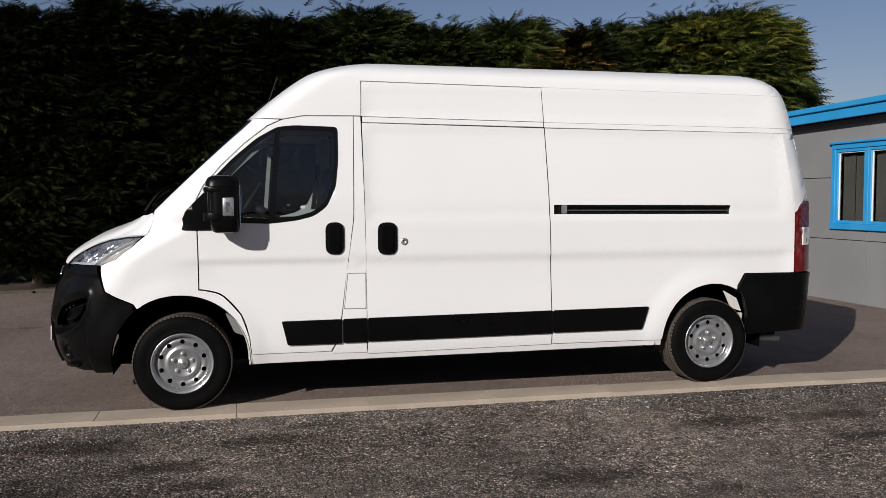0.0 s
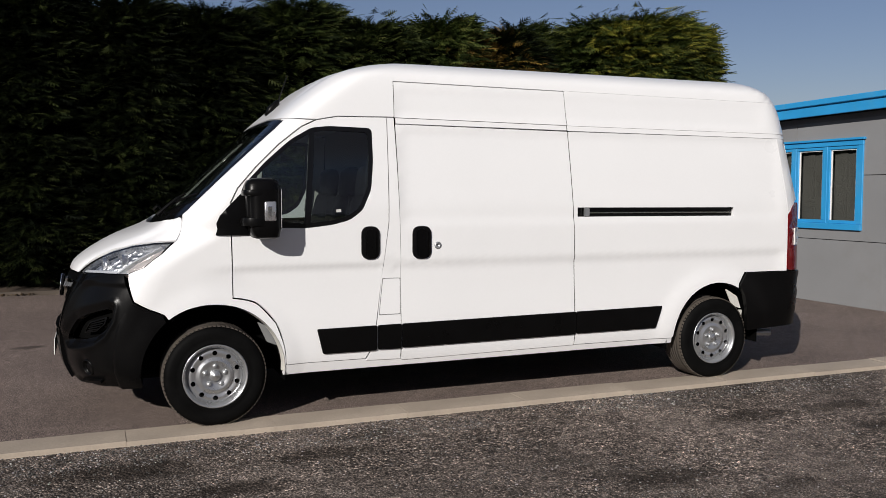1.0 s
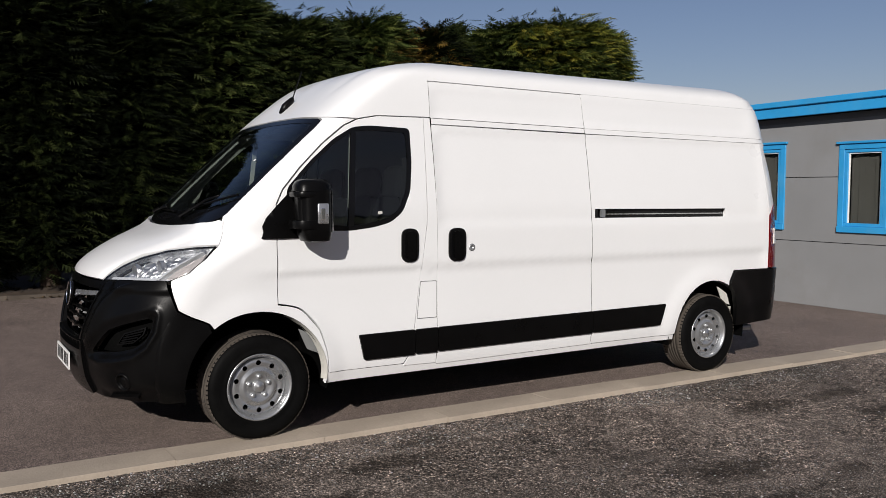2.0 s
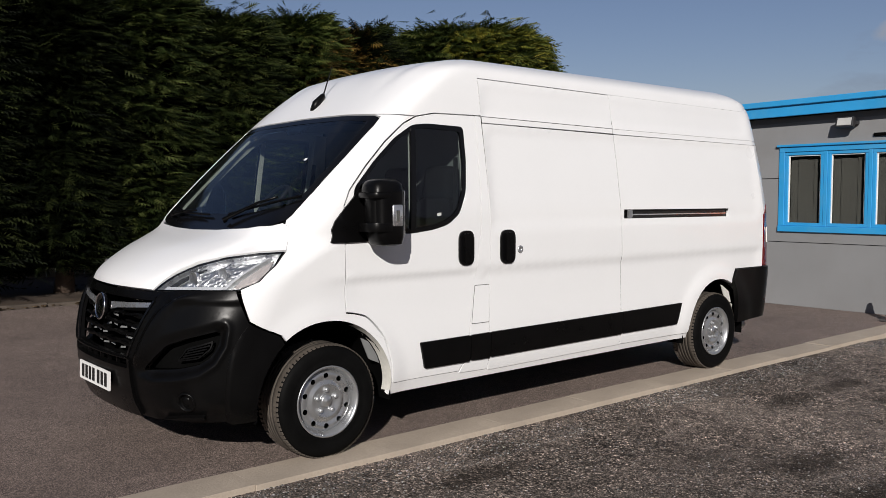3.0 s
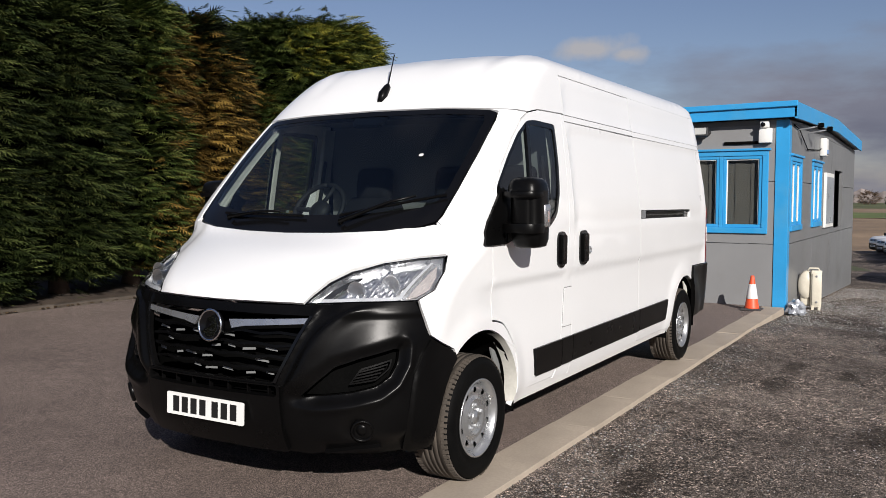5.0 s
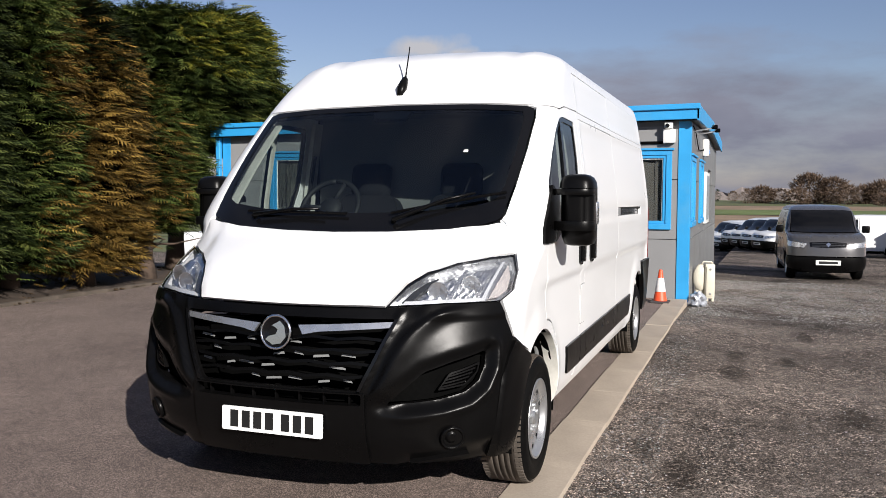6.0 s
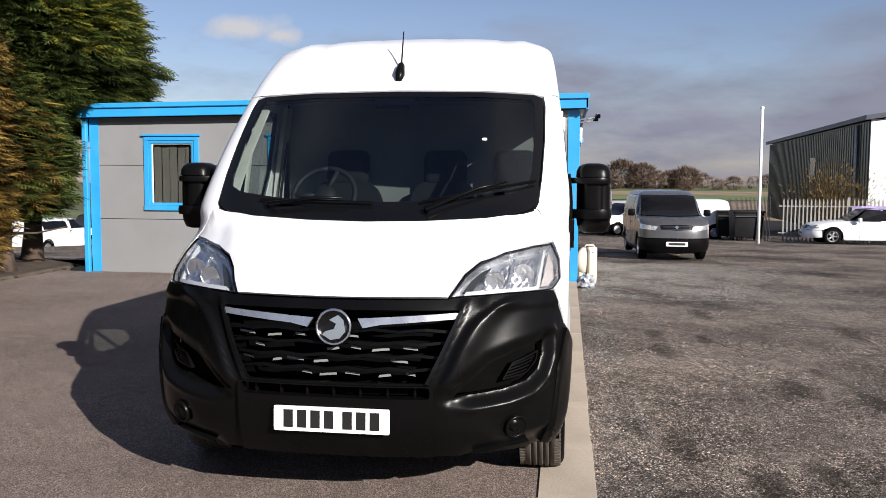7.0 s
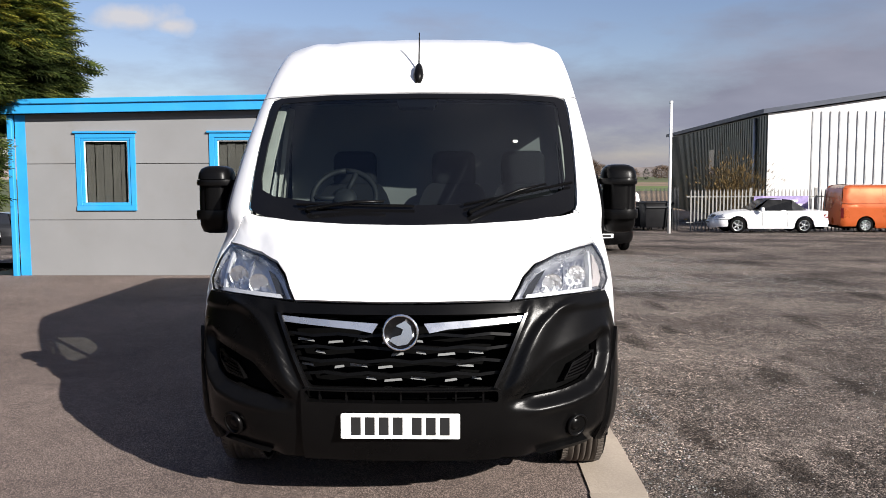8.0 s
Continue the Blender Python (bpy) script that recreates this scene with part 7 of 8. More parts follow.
part("frame", boxed(-0.55, 0.55, -0.05, 0, -0.48, 0.48, 0.01), M_WHITEPVC, notice)
part("sheet", boxed(-0.48, 0.48, -0.056, -0.05, -0.41, 0.41), surface("notice_sheet", (0.30, 0.33, 0.36), 0.3), notice)


# ---- vehicles in the yard ----
def vehicle(name, label, category, loc, rz, paint, L=4.40, wb=2.78, front=0.89, W=0.92, H=1.80, hood=1.08, base=(0.02, 1.10), top=(0.80, 1.66), boxy=True, dark_bumper=True, windows=True, wheelmat=None, plate=M_PLATE, soft_top=False, R=0.32, spokes=0):
    """A small van or car, nose to -x, its front axle at the origin."""
    v = thing(name, label, category, loc, rz)
    n0, tail = -front, L - front
    deck = H if boxy else hood + 0.03
    hb = hood - 0.12
    if boxy:
        nose = [(0.18, n0 + 0.06), (0.45, n0), (0.75, n0 + 0.02), (hb, n0 + 0.10), (hood - 0.03, n0 + 0.30), base[::-1], (top[1], top[0]), (H - 0.06, top[0] + 0.22), (H - 0.02, top[0] + 0.45), (H, top[0] + 0.9)]
        half = [(0.18, W - 0.06), (0.45, W), (hb, W), (base[1], W - 0.015), (top[1], W - 0.15), (H - 0.06, W - 0.20), (H - 0.02, W - 0.32), (H, W - 0.7)]
        tailc = [(0.18, tail - 0.04), (0.6, tail), (1.2, tail - 0.02), (H - 0.1, tail - 0.12), (H, tail - 0.4)]
        turn, power = [(0.18, 0.5), (hb, 0.55), (base[1], 0.5), (top[1], 0.3), (H, 0.3)], [(0.18, 2.6), (hb, 2.6), (base[1], 2.8), (top[1], 4), (H, 3)]
    else:
        nose = [(0.16, n0 + 0.10), (0.40, n0), (0.62, n0 + 0.05), (hb, n0 + 0.30), (hood, n0 + 1.1)]
        half = [(0.16, W - 0.08), (0.40, W), (hb, W - 0.02), (hood, W - 0.14)]
        tailc = [(0.16, tail - 0.08), (0.5, tail), (hood, tail - 0.10)]
        turn, power = [(0.16, 0.6), (hood, 0.7)], [(0.16, 2.4), (hood, 2.4)]
    sh = Shell(nose, half, turn, power, tailc, 0.2)
    axle = R
    dv = 0.06

    def pan(nm, pts, mat, holes=(), flip=None, parent=None, thick=0.015, lift=0.0, lab=""):
        return part(nm, sh.panel(pts, holes, thick, lift, 0.16, dv, 0.07, bool(flip)), mat, parent or v, lab)

    def ar(cx, r=R + 0.06, a0=180, a1=0, n=8):
        return [("s", cx + r * math.cos(radians(a0 + (a1 - a0) * i / n)), axle + r * math.sin(radians(a0 + (a1 - a0) * i / n))) for i in range(n + 1)]

    beltz = base[1] if boxy else hood - 0.02
    shoulder = top[1] - 0.02 if boxy else hood - 0.01
    for flip in (False, True):
        end = tail - 0.03
        body = [("f", 0, 0.58), ("s", -R - 0.06, 0.58)] + ar(0, a0=130) + [("s", R + 0.06, 0.22), ("s", wb - R - 0.06, 0.22)] + ar(wb) + [("s", end, 0.34)]
        body += [("s", end, 0.9), ("s", end - 0.02, beltz), ("s", base[0] + 0.28, beltz), ("f", -W * 0.86, beltz - 0.01), ("f", 0, beltz - 0.02)] if boxy else [("s", end - 0.06, beltz), ("f", -W * 0.5, beltz), ("f", 0, beltz)]
        pan("body", body, paint, flip=flip)
        pan("bumper", [("f", 0, 0.56), ("s", -R - 0.08, 0.56), ("s", -R - 0.06, 0.30), ("f", 0, 0.20)], M_BLACKPLASTIC if dark_bumper else paint, flip=flip, lift=0.01)
        pan("rear_bumper", [("s", wb + R + 0.10, 0.52), ("s", end + 0.01, 0.52), ("s", end, 0.28), ("s", wb + R + 0.08, 0.28)], M_BLACKPLASTIC if dark_bumper else paint, flip=flip, lift=0.012)
        pan("headlamp", [("f", -W * 0.52, hb - 0.10), ("s", n0 + 0.42, hb - 0.04), ("s", n0 + 0.44, hb - 0.16), ("f", -W * 0.6, hb - 0.19)], M_LAMPSILVER, flip=flip, lift=0.008, lab="clear headlamp")
        pan("tail_lamp", [("s", end - 0.09, 0.62), ("s", end + 0.01, 0.62), ("s", end, 1.02), ("s", end - 0.08, 1.02)] if boxy else [("s", end - 0.22, 0.66), ("s", end, 0.62), ("s", end - 0.02, 0.76), ("s", end - 0.18, 0.78)], M_REDLENS, flip=flip, lift=0.008)
        pan("sill", [("s", R + 0.08, 0.30), ("s", wb - R - 0.08, 0.30), ("s", wb - R - 0.10, 0.20), ("s", R + 0.10, 0.20)], M_BLACKPLASTIC if dark_bumper else paint, flip=flip, lift=0.012)
        for xx in (base[0] + 0.42, base[0] + 1.42):
            pan("door_gap", [("s", xx, 0.30), ("s", xx + 0.012, 0.30), ("s", xx + 0.012, beltz - 0.02), ("s", xx, beltz - 0.02)], M_NEARBLACK, flip=flip, lift=0.002, thick=0.004)
        pan("door_handle", [("s", base[0] + 1.20, 0.88), ("s", base[0] + 1.38, 0.88), ("s", base[0] + 1.38, 0.92), ("s", base[0] + 1.20, 0.92)], paint, flip=flip, lift=0.03)
        if boxy:
            glass_side = [("s", base[0] + 0.34, beltz + 0.03), ("s", base[0] + 1.35, beltz + 0.03), ("s", base[0] + 1.35, shoulder - 0.03), ("s", top[0] + 0.14, shoulder - 0.03)]
            rear_side = [("s", base[0] + 1.42, beltz + 0.01), ("s", end - 0.03, beltz + 0.01), ("s", end - 0.10, shoulder), ("s", base[0] + 1.42, shoulder)]
            pan("side_window", glass_side, M_GLOSSBLACK, flip=flip, lift=-0.004)
            pan("side_frame", [("s", base[0] + 0.28, beltz + 0.005), ("s", base[0] + 1.40, beltz + 0.005), ("s", base[0] + 1.40, shoulder), ("s", top[0] + 0.08, shoulder), ("f", -W * 0.80, shoulder), ("f", -W * 0.86, beltz + 0.02)], paint, [glass_side], flip=flip)
            pan("rear_side", rear_side, paint, flip=flip)
            if windows:
                pan("rear_window", [("s", base[0] + 1.55, beltz + 0.06), ("s", end - 0.5, beltz + 0.06), ("s", end - 0.5, shoulder - 0.05), ("s", base[0] + 1.55, shoulder - 0.05)], M_GLOSSBLACK, flip=flip, lift=0.003, thick=0.004)
            rf = [("f", 0, shoulder + 0.01), ("f", -W * 0.78, shoulder + 0.01), ("s", top[0] + 0.1, shoulder + 0.01), ("s", end - 0.12, shoulder + 0.01)]
            pts = sh.trace(rf, 0.08, closed=False)
            bm = bmesh.new()
            sg = 1 if flip else -1
            rows = []
            for q in range(8):
                z = shoulder + 0.01 + (H - shoulder - 0.012) * (1 - (1 - q / 7) ** 2)
                u1 = sh.A + sh.tail(z) - sh.nose(z) - sh.turn(z) - 0.05
                rows.append([bm.verts.new(sh.at((-1 if flip else 1) * u1 * j / 24, z)) for j in range(25)])
            last = [bm.verts.new((p.co.x, 0, H + 0.005)) for p in rows[-1]]
            rows.append(last)
            for a, b in zip(rows, rows[1:]):
                for j in range(24):
                    bm.faces.new((a[j], a[j + 1], b[j + 1], b[j]) if not flip else (a[j + 1], a[j], b[j], b[j + 1]))
            bmesh.ops.remove_doubles(bm, verts=bm.verts, dist=1e-4)
            part("roof", bm, paint, v, "", 50)
        s = 1 if flip else -1
        mx = base[0] + 0.38
        part("door_mirror", boxed(mx - 0.06, mx + 0.06, min(s * (W + 0.02), s * (W + 0.19)), max(s * (W + 0.02), s * (W + 0.19)), beltz - 0.02, beltz + 0.15, 0.03, 2), M_BLACKPLASTIC if dark_bumper else paint, v, "", 50)
        for wx in (0, wb):
            road_wheel(v, (wx, s * (W - 0.13), R), s, R=R, rim=R * 0.62, width=0.19, detail=False, rimmat=wheelmat, spokes=spokes)
    if boxy:
        ws = [("f", 0, beltz), ("f", -W * 0.84, beltz + 0.01), ("f", -W * 0.79, shoulder), ("f", 0, shoulder + 0.005)]
        pan("windscreen", loop2(ws), M_GLOSSBLACK, lift=-0.003, lab="dark windscreen")
        bm = bmesh.new()
        rows = []
        for i in range(11):
            z = 0.3 + (H - 0.32) * i / 10
            u = sh.A + sh.tail(z) - sh.nose(z) - sh.turn(z) - 0.03
            a = sh.at(u, z)
            rows.append([bm.verts.new((a.x + 0.01, a.y * -k, z)) for k in (-1, -0.34, 0.34, 1)])
        for a, b in zip(rows, rows[1:]):
            for j in range(3):
                bm.faces.new((a[j], b[j], b[j + 1], a[j + 1]))
        part("tailgate", bm, paint, v, "", 40)
    else:
        bm = bmesh.new()
        u1 = sh.A + sh.tail(hood) - sh.nose(hood) - sh.turn(hood) - 0.06
        lf = [bm.verts.new(sh.at(u1 * j / 24, hood - 0.02)) for j in range(25)]
        rt = [bm.verts.new(sh.at(-u1 * j / 24, hood - 0.02)) for j in range(25)]
        md = [bm.verts.new((p.co.x, 0, hood + 0.02)) for p in lf]
        for j in range(24):
            bm.faces.new((lf[j], lf[j + 1], md[j + 1], md[j]))
            bm.faces.new((rt[j + 1], rt[j], md[j], md[j + 1]))
        bmesh.ops.remove_doubles(bm, verts=bm.verts, dist=1e-4)
        part("deck", bm, paint, v, "", 50)
        part("tail_panel", boxed(tail - 0.12, tail - 0.03, -W + 0.1, W - 0.1, 0.3, hood - 0.03, 0.03, 2), paint, v, "", 50)
        # cabin: screen, hood and side panes
        M_SOFT = surface("black_soft_top", (0.015, 0.015, 0.018), 0.85, 0, 0.2, 5, 200, 0.05)
        prof = [(base[0], hood - 0.01), (top[0], H - 0.03), (top[0] + 0.5, H), (top[0] + 1.0, H - 0.06), (tail - 0.85, hood + 0.02)]
        wid = [W - 0.16, W - 0.30, W - 0.32, W - 0.34, W - 0.26]
        bm = bmesh.new()
        rows = [[bm.verts.new((px, k * w, pz)) for k in (-1, -0.5, 0.5, 1)] for (px, pz), w in zip(prof[1:], wid[1:])]
        for a, b in zip(rows, rows[1:]):
            for j in range(3):
                bm.faces.new((a[j], b[j], b[j + 1], a[j + 1]))
        for sgi in (0, 3):
            q = rows[-1][sgi], rows[-2][sgi]
            low = bm.verts.new((top[0] + 0.95, (-1 if sgi == 0 else 1) * (W - 0.2), hood + 0.02))
            bm.faces.new((q[0], low, q[1]))
        part("soft_top", bm, M_SOFT, v, "black fabric soft top", 50)
        bm = bmesh.new()
        a = [bm.verts.new((prof[0][0], k * wid[0], prof[0][1])) for k in (-1, 1)]
        b = [bm.verts.new((prof[1][0], k * wid[1], prof[1][1])) for k in (-1, 1)]
        bm.faces.new((a[0], a[1], b[1], b[0]))
        part("windscreen", bm, M_GLOSSBLACK, v)
        for s in (-1, 1):
            bm = bmesh.new()
            q = [bm.verts.new(p) for p in ((base[0] + 0.25, s * (W - 0.17), hood), (top[0] + 0.02, s * (W - 0.30), H - 0.05), (top[0] + 0.95, s * (W - 0.33), H - 0.08), (top[0] + 0.98, s * (W - 0.18), hood))]
            bm.faces.new(q)
            part("side_window", bm, M_GLOSSBLACK, v)
        part("cabin_tub", boxed(base[0] + 0.2, top[0] + 1.2, -W + 0.25, W - 0.25, hood - 0.3, hood - 0.04), M_NEARBLACK, v)
        for s in (-0.38, 0.38):
            part("seat", boxed(top[0] + 0.45, top[0] + 0.62, s - 0.22, s + 0.22, hood - 0.1, H - 0.18, 0.05, 2), M_SEAT, v, "", 50)
    pan("grille", loop2([("f", 0, hb - 0.05), ("f", -W * 0.46, hb - 0.07), ("f", -W * 0.44, hb - 0.17), ("f", 0, hb - 0.19)]), M_GLOSSBLACK, lift=0.006, lab="dark grille")
    for i in range(3):
        pan("grille_bar", loop2([("f", 0, hb - 0.085 - 0.035 * i), ("f", -W * 0.40, hb - 0.09 - 0.035 * i), ("f", -W * 0.40, hb - 0.10 - 0.035 * i), ("f", 0, hb - 0.097 - 0.035 * i)]), M_LAMPDARK, lift=0.010, thick=0.004)
    pan("badge", loop2([("f", 0, hb - 0.07), ("f", -0.05, hb - 0.11), ("f", 0, hb - 0.17)]), M_CHROME, lift=0.014, thick=0.006)
    pc = sh.at(*sh.front(0, 0.44))
    pm = Matrix.Translation(pc + Vector((-0.02, 0, 0))) @ Vector((-1, 0, 0)).to_track_quat("Z", "Y").to_matrix().to_4x4()
    pl = part("number_plate", prism(bmesh.new(), [(-0.26, -0.055), (0.26, -0.055), (0.26, 0.055), (-0.26, 0.055)], 0.01, pm), plate, v, "white plate with a plain dark bar")
    part("bar", prism(bmesh.new(), [(-0.2, -0.03), (0.2, -0.03), (0.2, 0.03), (-0.2, 0.03)], 0.012, pm), M_INK, pl)
    part("floor_pan", boxed(-0.45, tail - 0.15, -W + 0.2, W - 0.2, 0.18, 0.32), M_NEARBLACK, v)
    return v


M_GREYPAINT = surface("dark_grey_metallic", (0.085, 0.083, 0.086), 0.3, 0.4, 0.04, 2, 60, 0.0, coat=0.8)
M_ORANGE = surface("burnt_orange_metallic", (0.50, 0.10, 0.02), 0.3, 0.3, 0.05, 2, 60, 0.0, coat=0.8)
M_BLACKPAINT = surface("black_paint", (0.02, 0.021, 0.024), 0.3, 0.1, 0.05, 2, 60, 0.0, coat=0.6)


def at_yard(x, y):
    return (x, y, yard_z(x, y))


vehicle("grey_van", "dark grey compact van with black bumpers on the gravel", "van", at_yard(17.9, -3.62), 2.5, M_GREYPAINT, W=0.85, H=1.74, top=(0.78, 1.62))
vehicle("white_van", "white compact panel van parked across the yard", "van", at_yard(36.4, -4.8), -90, M_WHITE, windows=False)
vehicle("white_convertible", "white convertible with a black soft top by the fence", "car", at_yard(31.3, -11.15), -90, M_WHITE, L=4.60, wb=2.66, front=0.95, W=0.89, H=1.40, hood=0.93, base=(0.55, 0.93), top=(1.25, 1.38), boxy=False, dark_bumper=False, spokes=5, R=0.33)
vehicle("orange_van", "orange metallic panel van by the fence", "van", at_yard(31.9, -19.4), 90, M_ORANGE, L=4.97, wb=2.93, front=1.02, W=0.98, H=1.98, hood=1.18, base=(0.0, 1.2), top=(0.85, 1.84), windows=False, dark_bumper=False, spokes=8)
row_van = vehicle("row_van", "white van in a row of parked vans with black bumpers", "van", at_yard(39.5, -3.0), -58, M_WHITE, L=4.4, wb=2.7, front=0.9, H=1.72, hood=1.02, base=(0.02, 1.04), top=(0.85, 1.60), windows=False)
row_van["group"] = "row of white vans"
for i in range(1, 7):
    x, y = 39.5 + 2.5 * i, -3.0 + 0.55 * i
    copy_thing(row_van, pose(x, y, yard_z(x, y) if y < -1.3 else -1.70, 0, 0, -58))
vehicle("black_van", "dark van parked beyond the hedge", "van", (32.6, 18.6, -1.5), 178, M_BLACKPAINT, H=1.62, hood=1.0, base=(0.02, 1.02), top=(0.85, 1.50), windows=False)
vehicle("white_pickup", "white car parked beyond the hedge", "car", (28.3, 19.0, -1.38), 176, M_WHITE, W=0.84, H=1.45, hood=0.95, base=(0.02, 0.98), top=(0.85, 1.42))

# ---- palisade fence, pole, warehouse ----
M_PALISADE = surface("galvanised_pales", (0.30, 0.295, 0.28), 0.55, 0.4, 0.15, 4, 60, 0.02, spread=0.25)
pale_bm = prism(bmesh.new(), [(-0.028, 0.02), (0.028, 0.02), (0.028, 1.66), (0.010, 1.80), (0.0, 1.72), (-0.010, 1.80), (-0.028, 1.66)], 0.012, pose(0, 0, 0, 90, 0, 90))
pale_me = finish(pale_bm, "pale", M_PALISADE)
prail_me, ppost_me = finish(boxed(0.02, 0.06, -1.37, 1.37, 0, 0.05), "rail", M_PALISADE), finish(boxed(0.06, 0.16, -0.05, 0.05, -0.3, 1.85), "post", M_PALISADE)
pal = thing("palisade_fence", "galvanised steel palisade fence", "fence", (32.6, 0, 0), kind="structure")
for j in range(7):
    yc = -11.0 - 2.75 * j
    zz = yard_z(32.6, yc)
    for me, dy, dz in [(ppost_me, -1.37, 0), (prail_me, 0, 0.35), (prail_me, 0, 1.45)] + [(pale_me, -1.30 + 0.155 * k, 0.0) for k in range(17)]:
        o = new(me.name, me)
        o.parent = pal
        o.matrix_basis = pose(0, yc + dy, zz + dz)
pal2 = thing("side_palisade", "dark steel fence running beside the field", "fence", (32.6, -9.3, 0), kind="structure")
M_PALDARK = surface("dark_pales", (0.03, 0.031, 0.033), 0.6, 0.1, 0.15, 4, 60, 0.02)
pd_bm = prism(bmesh.new(), [(-0.04, 0.02), (0.04, 0.02), (0.04, 1.75), (0.0, 1.88), (-0.04, 1.75)], 0.012, pose(0, 0, 0, 90, 0, 0))
pd_me = finish(pd_bm, "pale", M_PALDARK)
for k in range(150):
    x = 32.7 + 0.16 * k
    o = new("pale", pd_me)
    o.parent = pal2
    o.matrix_basis = pose(x - 32.6, 0.024 * k, yard_z(x, -7))
M_BIN = surface("black_bin_plastic", (0.010, 0.010, 0.011), 0.6, 0, 0.2, 4, 60, 0.02, spec=0.12)


def skip_bin(x, y, rz):
    """A large dark refuse bin on castors."""
    b = thing("refuse_bin", "dark wheeled refuse bin beside the steel fence", "bin", at_yard(x, y), rz, group="dark bins by the fence")
    bm = boxed(-0.5, 0.5, -0.62, 0.62, 0.16, 1.18, 0.03, 2)
    for v in bm.verts:
        if v.co.z < 0.6:
            v.co.x, v.co.y = v.co.x * 0.86, v.co.y * 0.92
    part("body", bm, M_BIN, b, "", 40)
    part("lid", boxed(-0.54, 0.54, -0.65, 0.65, 1.18, 1.28, 0.04, 2), M_BIN, b, "", 40)
    part("rail", boxed(-0.56, -0.50, -0.60, 0.60, 1.02, 1.08, 0.01), M_PALDARK, b)
    for sx in (-0.34, 0.34):
        for sy in (-0.45, 0.45):
            part("castor", lathe(bmesh.new(), [(0.08, -0.025), (0.08, 0.025), (0.02, 0.03)], Matrix.Translation((sx, sy, 0.08)) @ pose(0, 0, 0, 90, 0, 0), 12), M_RUBBER, b)


for bx_, by_, br_ in ((33.6, -8.55, 5), (35.2, -8.2, -4), (36.9, -8.0, 3)):
    skip_bin(bx_, by_, br_)
pole = thing("lamp_pole", "slim white metal pole beside the fence", "pole", at_yard(30.0, -8.3))
part("shaft", tube(bmesh.new(), [(0, 0, -0.2), (0, 0, 2.5), (0, 0, 5.15)], [0.065, 0.06, 0.055], 12), M_WHITEPVC, pole, "", 60)
part("head", boxed(-0.06, 0.12, -0.06, 0.06, 5.13, 5.24, 0.02), M_WHITEPVC, pole)

M_METALWHITE = surface("white_profiled_steel", (0.66, 0.66, 0.64), 0.5, 0, 0.05, 1, 40, 0.01, spread=0.06, dirt=(0.5, 0.5, 0.47))
M_METALDARK = surface("dark_green_steel", (0.045, 0.055, 0.045), 0.32, 0.2, 0.1, 0.8, 40, 0.01, dirt=(0.10, 0.11, 0.09))
shed = thing("warehouse", "large steel-clad warehouse with white front and dark side", "warehouse", (38.0, -14.8, yard_z(38, -14)), -3.2)
sd = part("side_wall", boxed(0, 27, -0.06, 0.0, 0, 5.5), M_METALDARK, shed, "dark green steel side wall")
for k in range(60):
    part("rib", boxed(0.1 + 0.45 * k, 0.16 + 0.45 * k, 0.0, 0.03, 0, 5.45), M_METALDARK, sd)
ft = part("front_wall", boxed(0.0, 0.05, -22, 0.0, 0, 5.5), M_METALWHITE, shed, "white profiled steel front wall")
part("plain_sheet", boxed(-0.03, 0.0, -2.05, -0.02, 0, 5.55), M_METALWHITE, ft)
for k in range(40):
    part("rib", boxed(-0.045, 0.0, -2.15 - 0.42 * k, -2.09 - 0.42 * k, 0, 5.6), M_STEEL, ft)
bm = prism(bmesh.new(), [(0, 5.5), (-11, 7.0), (-22, 5.5)], 0.05, Matrix.Translation((0, 0, 0)) @ pose(0, 0, 0, 90, 0, 90))
part("gable", bm, M_METALWHITE, ft)
for y0, z0, y1, z1 in ((0.25, 5.52, -11, 7.08), (-11, 7.08, -22.2, 5.52)):
    bm = bmesh.new()
    q = [bm.verts.new((x, y, z)) for x in (-0.25, 27.2) for y, z in ((y0, z0), (y1, z1), (y1, z1 + 0.22), (y0, z0 + 0.22))]
    for f in ((0, 1, 2, 3), (7, 6, 5, 4), (0, 4, 5, 1), (3, 2, 6, 7), (0, 3, 7, 4), (1, 5, 6, 2)):
        bm.faces.new([q[i] for i in f])
    part("roof", bm, surface("roof_edge", (0.05, 0.06, 0.085), 0.5), shed, "dark blue-grey roof edge")
part("far_side", boxed(0, 27, -22.05, -22, 0, 5.5), M_METALDARK, shed)
part("back_wall", boxed(26.95, 27, -22, 0, 0, 5.5), M_METALDARK, shed)
part("downpipe", tube(bmesh.new(), [(1.9, 0.09, 0), (1.9, 0.09, 5.4)], 0.07, 8), M_STEEL, shed, "", 60)
wn_ = part("window", boxed(11.0, 12.4, -0.01, 0.05, 2.6, 4.1), M_SMOKEGLASS, shed, "small high window")
banner = thing("banner", "purple and white banner on the fence", "banner", (32.55, -13.6, yard_z(32.5, -12) + 1.25))
part("sheet", boxed(-0.02, 0.0, -1.15, 1.15, -0.3, 0.25, 0.004), surface("banner_purple", (0.34, 0.27, 0.52), 0.6, 0, 0.45, 2.5, 30, 0.02), banner)
for k, (a, b) in enumerate(((-0.9, 0.2), (-0.7, 0.5))):
    part("bar", boxed(-0.026, -0.02, a, b, -0.16 + 0.17 * k, -0.08 + 0.17 * k), M_WHITEPVC, banner)


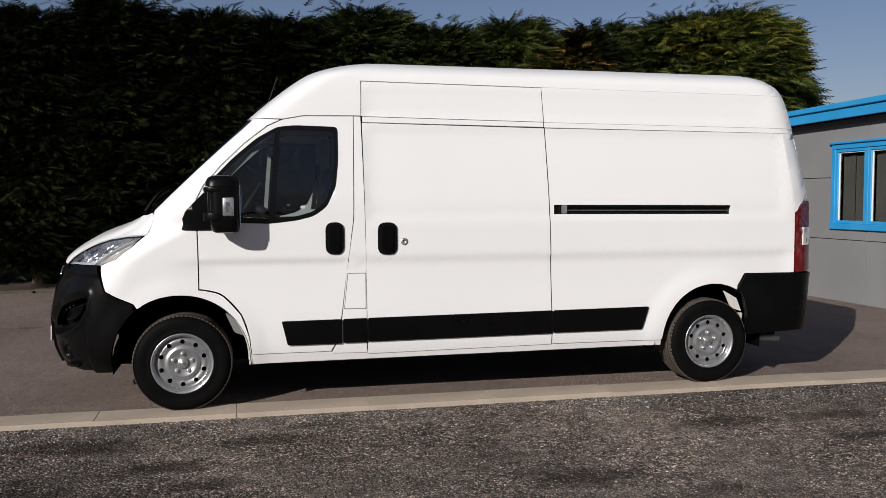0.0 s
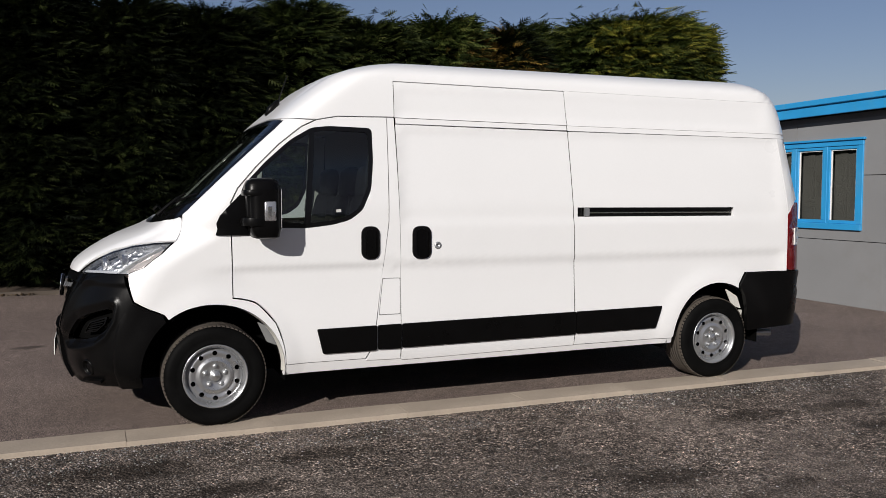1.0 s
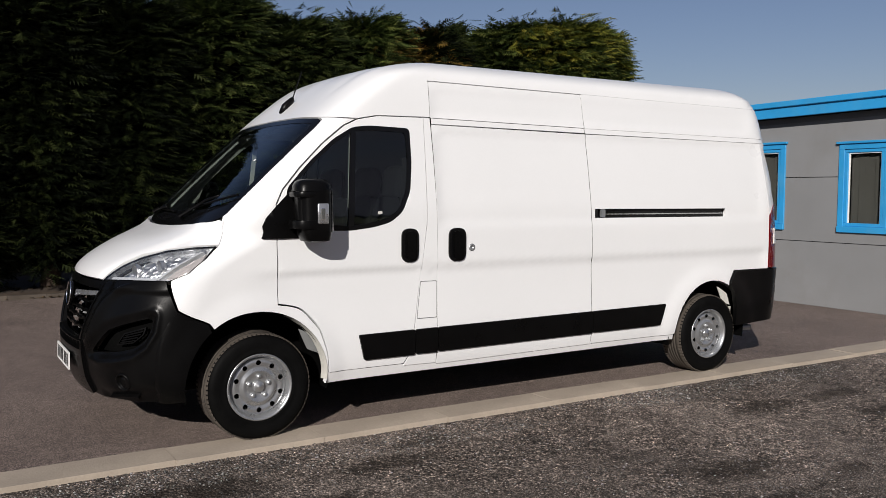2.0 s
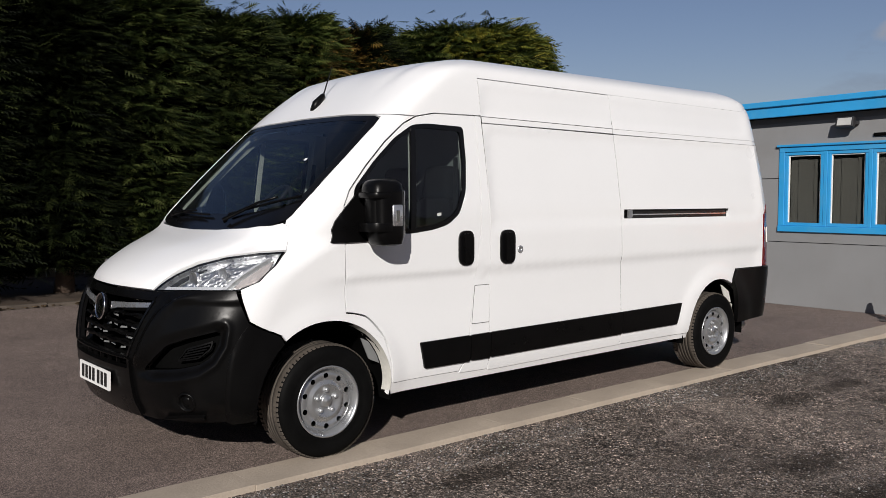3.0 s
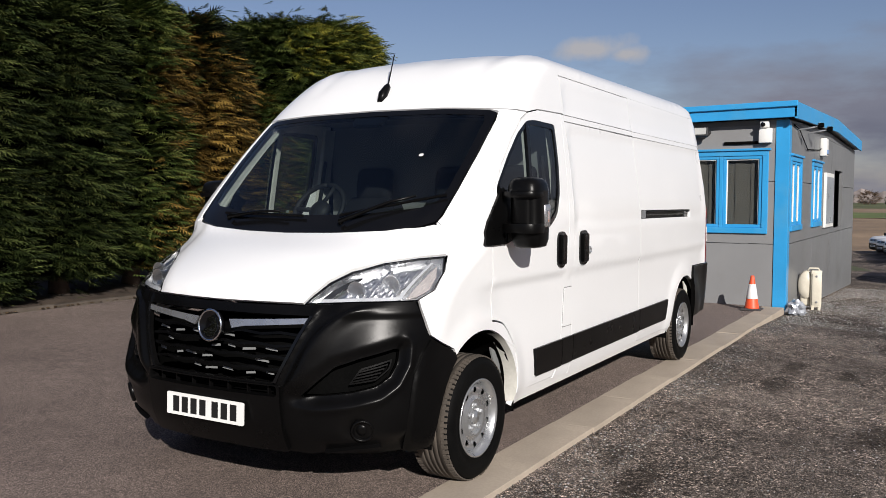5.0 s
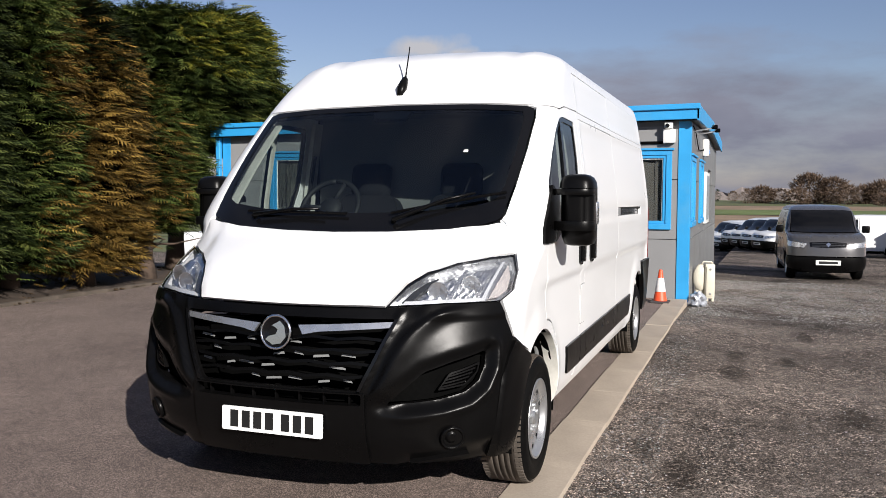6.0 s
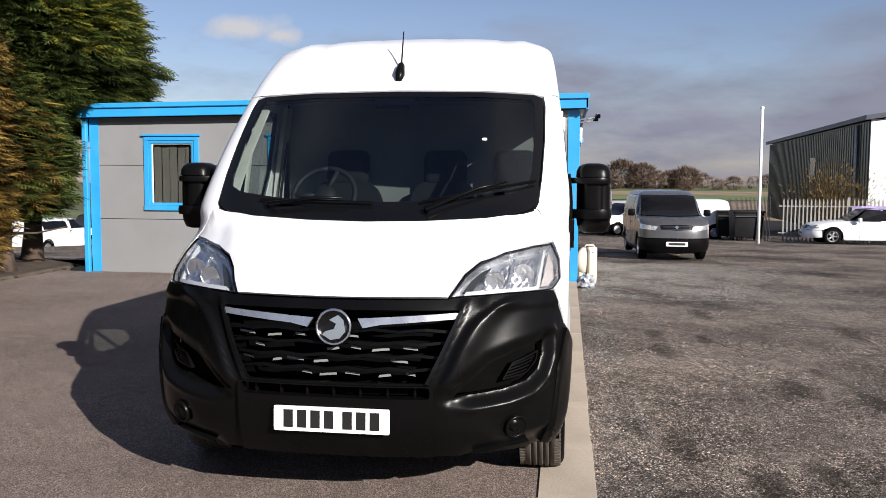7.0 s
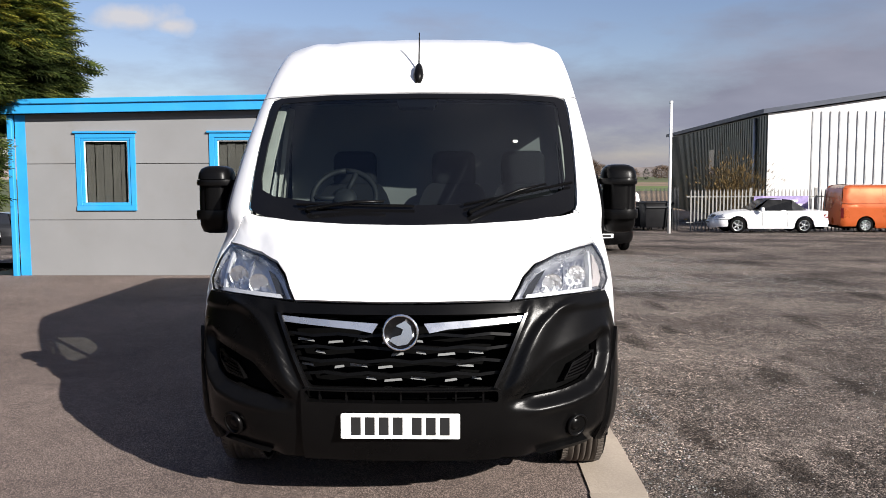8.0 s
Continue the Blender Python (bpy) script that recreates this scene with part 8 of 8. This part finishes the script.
# ---- far land ----
def blob_tree(x, y, h, w, mat, seed, name="far_tree", label="bare brown winter tree far beyond the yard", n=420):
    rng = np.random.default_rng(seed)
    z = fall(x, y)
    t = thing(name, label, "tree", (x, y, z), group="far trees")
    part("trunk", tube(bmesh.new(), [(0, 0, -0.5), (0.1, 0, h * 0.3), (0, 0.1, h * 0.7)], [h * 0.03, h * 0.022, h * 0.008], 6), M_BARK, t)
    a, ph = rng.uniform(0, 2 * math.pi, n), rng.uniform(-0.95, 1.0, n)
    r = (1 - np.abs(ph) ** 2.2) ** 0.5 * rng.uniform(0.5, 1.05, n)
    P = np.stack([w * r * np.cos(a), w * r * np.sin(a), h * (0.52 + 0.46 * ph)], 1)
    D = P - np.array([0, 0, h * 0.4]) + rng.normal(0, 0.3 * w, (n, 3))
    V, F_ = sprays(rng, P, D, rng.uniform(0.22, 0.45, n) * w)
    ob = new("crown", mesh_from("crown", V, F_, mat))
    ob.parent = t


M_TWIG = leaf_mat("bare_twigs", (0.11, 0.078, 0.060), (0.175, 0.122, 0.092), (0.24, 0.175, 0.13))
M_FARGREEN = leaf_mat("far_evergreen", (0.02, 0.03, 0.02), (0.035, 0.05, 0.03), (0.06, 0.07, 0.04))
rngf = random.Random(4)
for i in range(64):
    a = -0.62 + 1.05 * i / 63
    d = rngf.uniform(185, 250)
    evergreen = rngf.random() < 0.22
    hh = rngf.uniform(1.8, 3.2) * (1.3 if 15 < i < 34 and rngf.random() < 0.4 else 1.0)
    blob_tree(-4 + d * math.cos(a), d * math.sin(a), hh, hh * (0.32 if evergreen else rngf.uniform(0.5, 0.85)), M_FARGREEN if evergreen else M_TWIG, 100 + i,
              label="dark evergreen far beyond the yard" if evergreen else "bare brown winter tree far beyond the yard")
for bear, hh, ww in ((-0.066, 6.0, 3.6), (-0.088, 5.2, 3.2), (-0.135, 4.4, 3.4), (-0.118, 3.6, 2.6), (-0.018, 3.4, 2.6)):
    blob_tree(-4 + 205 * math.cos(bear), 205 * math.sin(bear), hh, ww, M_TWIG, int(-bear * 1000), label="broad bare brown winter tree far beyond the yard", n=900)
# long wood on the horizon, all round
vs, fs = [], []
for i in range(900):
    a = 2 * math.pi * i / 900
    d = 330 + 40 * noise.noise(Vector((math.cos(a) * 3, math.sin(a) * 3, 0)))
    hgt = 4.2 + 1.8 * noise.noise(Vector((math.cos(a) * 14, math.sin(a) * 14, 2))) + 2.0 * noise.noise(Vector((math.cos(a) * 70, math.sin(a) * 70, 5)))
    for z in (-6.0, 0.5 * hgt, hgt):
        vs.append((d * math.cos(a) + (3 if z > 3 else 0), d * math.sin(a), z + 0.2))
for i in range(900):
    j = (i + 1) % 900
    for k in (0, 1):
        fs.append((i * 3 + k, j * 3 + k, j * 3 + k + 1, i * 3 + k + 1))
me = bpy.data.meshes.new("distant_wood")
me.from_pydata(vs, [], fs)
# the wood's haze is put into its pale brown colour
me.materials.append(surface("distant_wood", (0.20, 0.17, 0.16), 0.95, 0, 0.4, 0.08, 0.6, 0.0))
tagged(new("distant_wood", me), "hazy brown belt of distant winter woodland", "woodland", "", "stuff")
for x0, x1, y0, y1, col, nm, lab in ((62, 175, -90, 40, (0.25, 0.175, 0.11), "ploughed_field", "strip of brown rough ground in the fields"), (124, 148, -90, 40, (0.115, 0.155, 0.04), "green_strip", "bright green strip of grass in the fields")):
    sheet(nm, [x0 + (x1 - x0) * i / 10 for i in range(11)], [y0, (y0 + y1) / 2, y1], lambda x, y: fall(x, y) + (0.05 if nm == "ploughed_field" else 0.12), surface(nm, col, 0.95, 0, 0.3, 0.1, 1.5, 0.1), lab, "field")
bush = thing("brown_bush", "brown leafless bush behind the palisade fence", "bush", (35.0, -12.3, yard_z(35, -11)))
M_DRYBUSH = leaf_mat("dry_bush", (0.06, 0.045, 0.026), (0.17, 0.115, 0.05), (0.26, 0.185, 0.085))
rb = np.random.default_rng(77)
n = 2600
P = rb.normal(0, 1, (n, 3)) * np.array([0.5, 0.72, 0.62]) + np.array([0, 0, 1.75])
V, F_ = sprays(rb, P, P - np.array([0, 0, 0.2]), rb.uniform(0.10, 0.22, n))
ob = new("crown", mesh_from("crown", V, F_, M_DRYBUSH))
ob.parent = bush
part("stem", tube(bmesh.new(), [(0, 0, -0.2), (0, 0, 1.6)], 0.05, 6), M_BARK, bush)
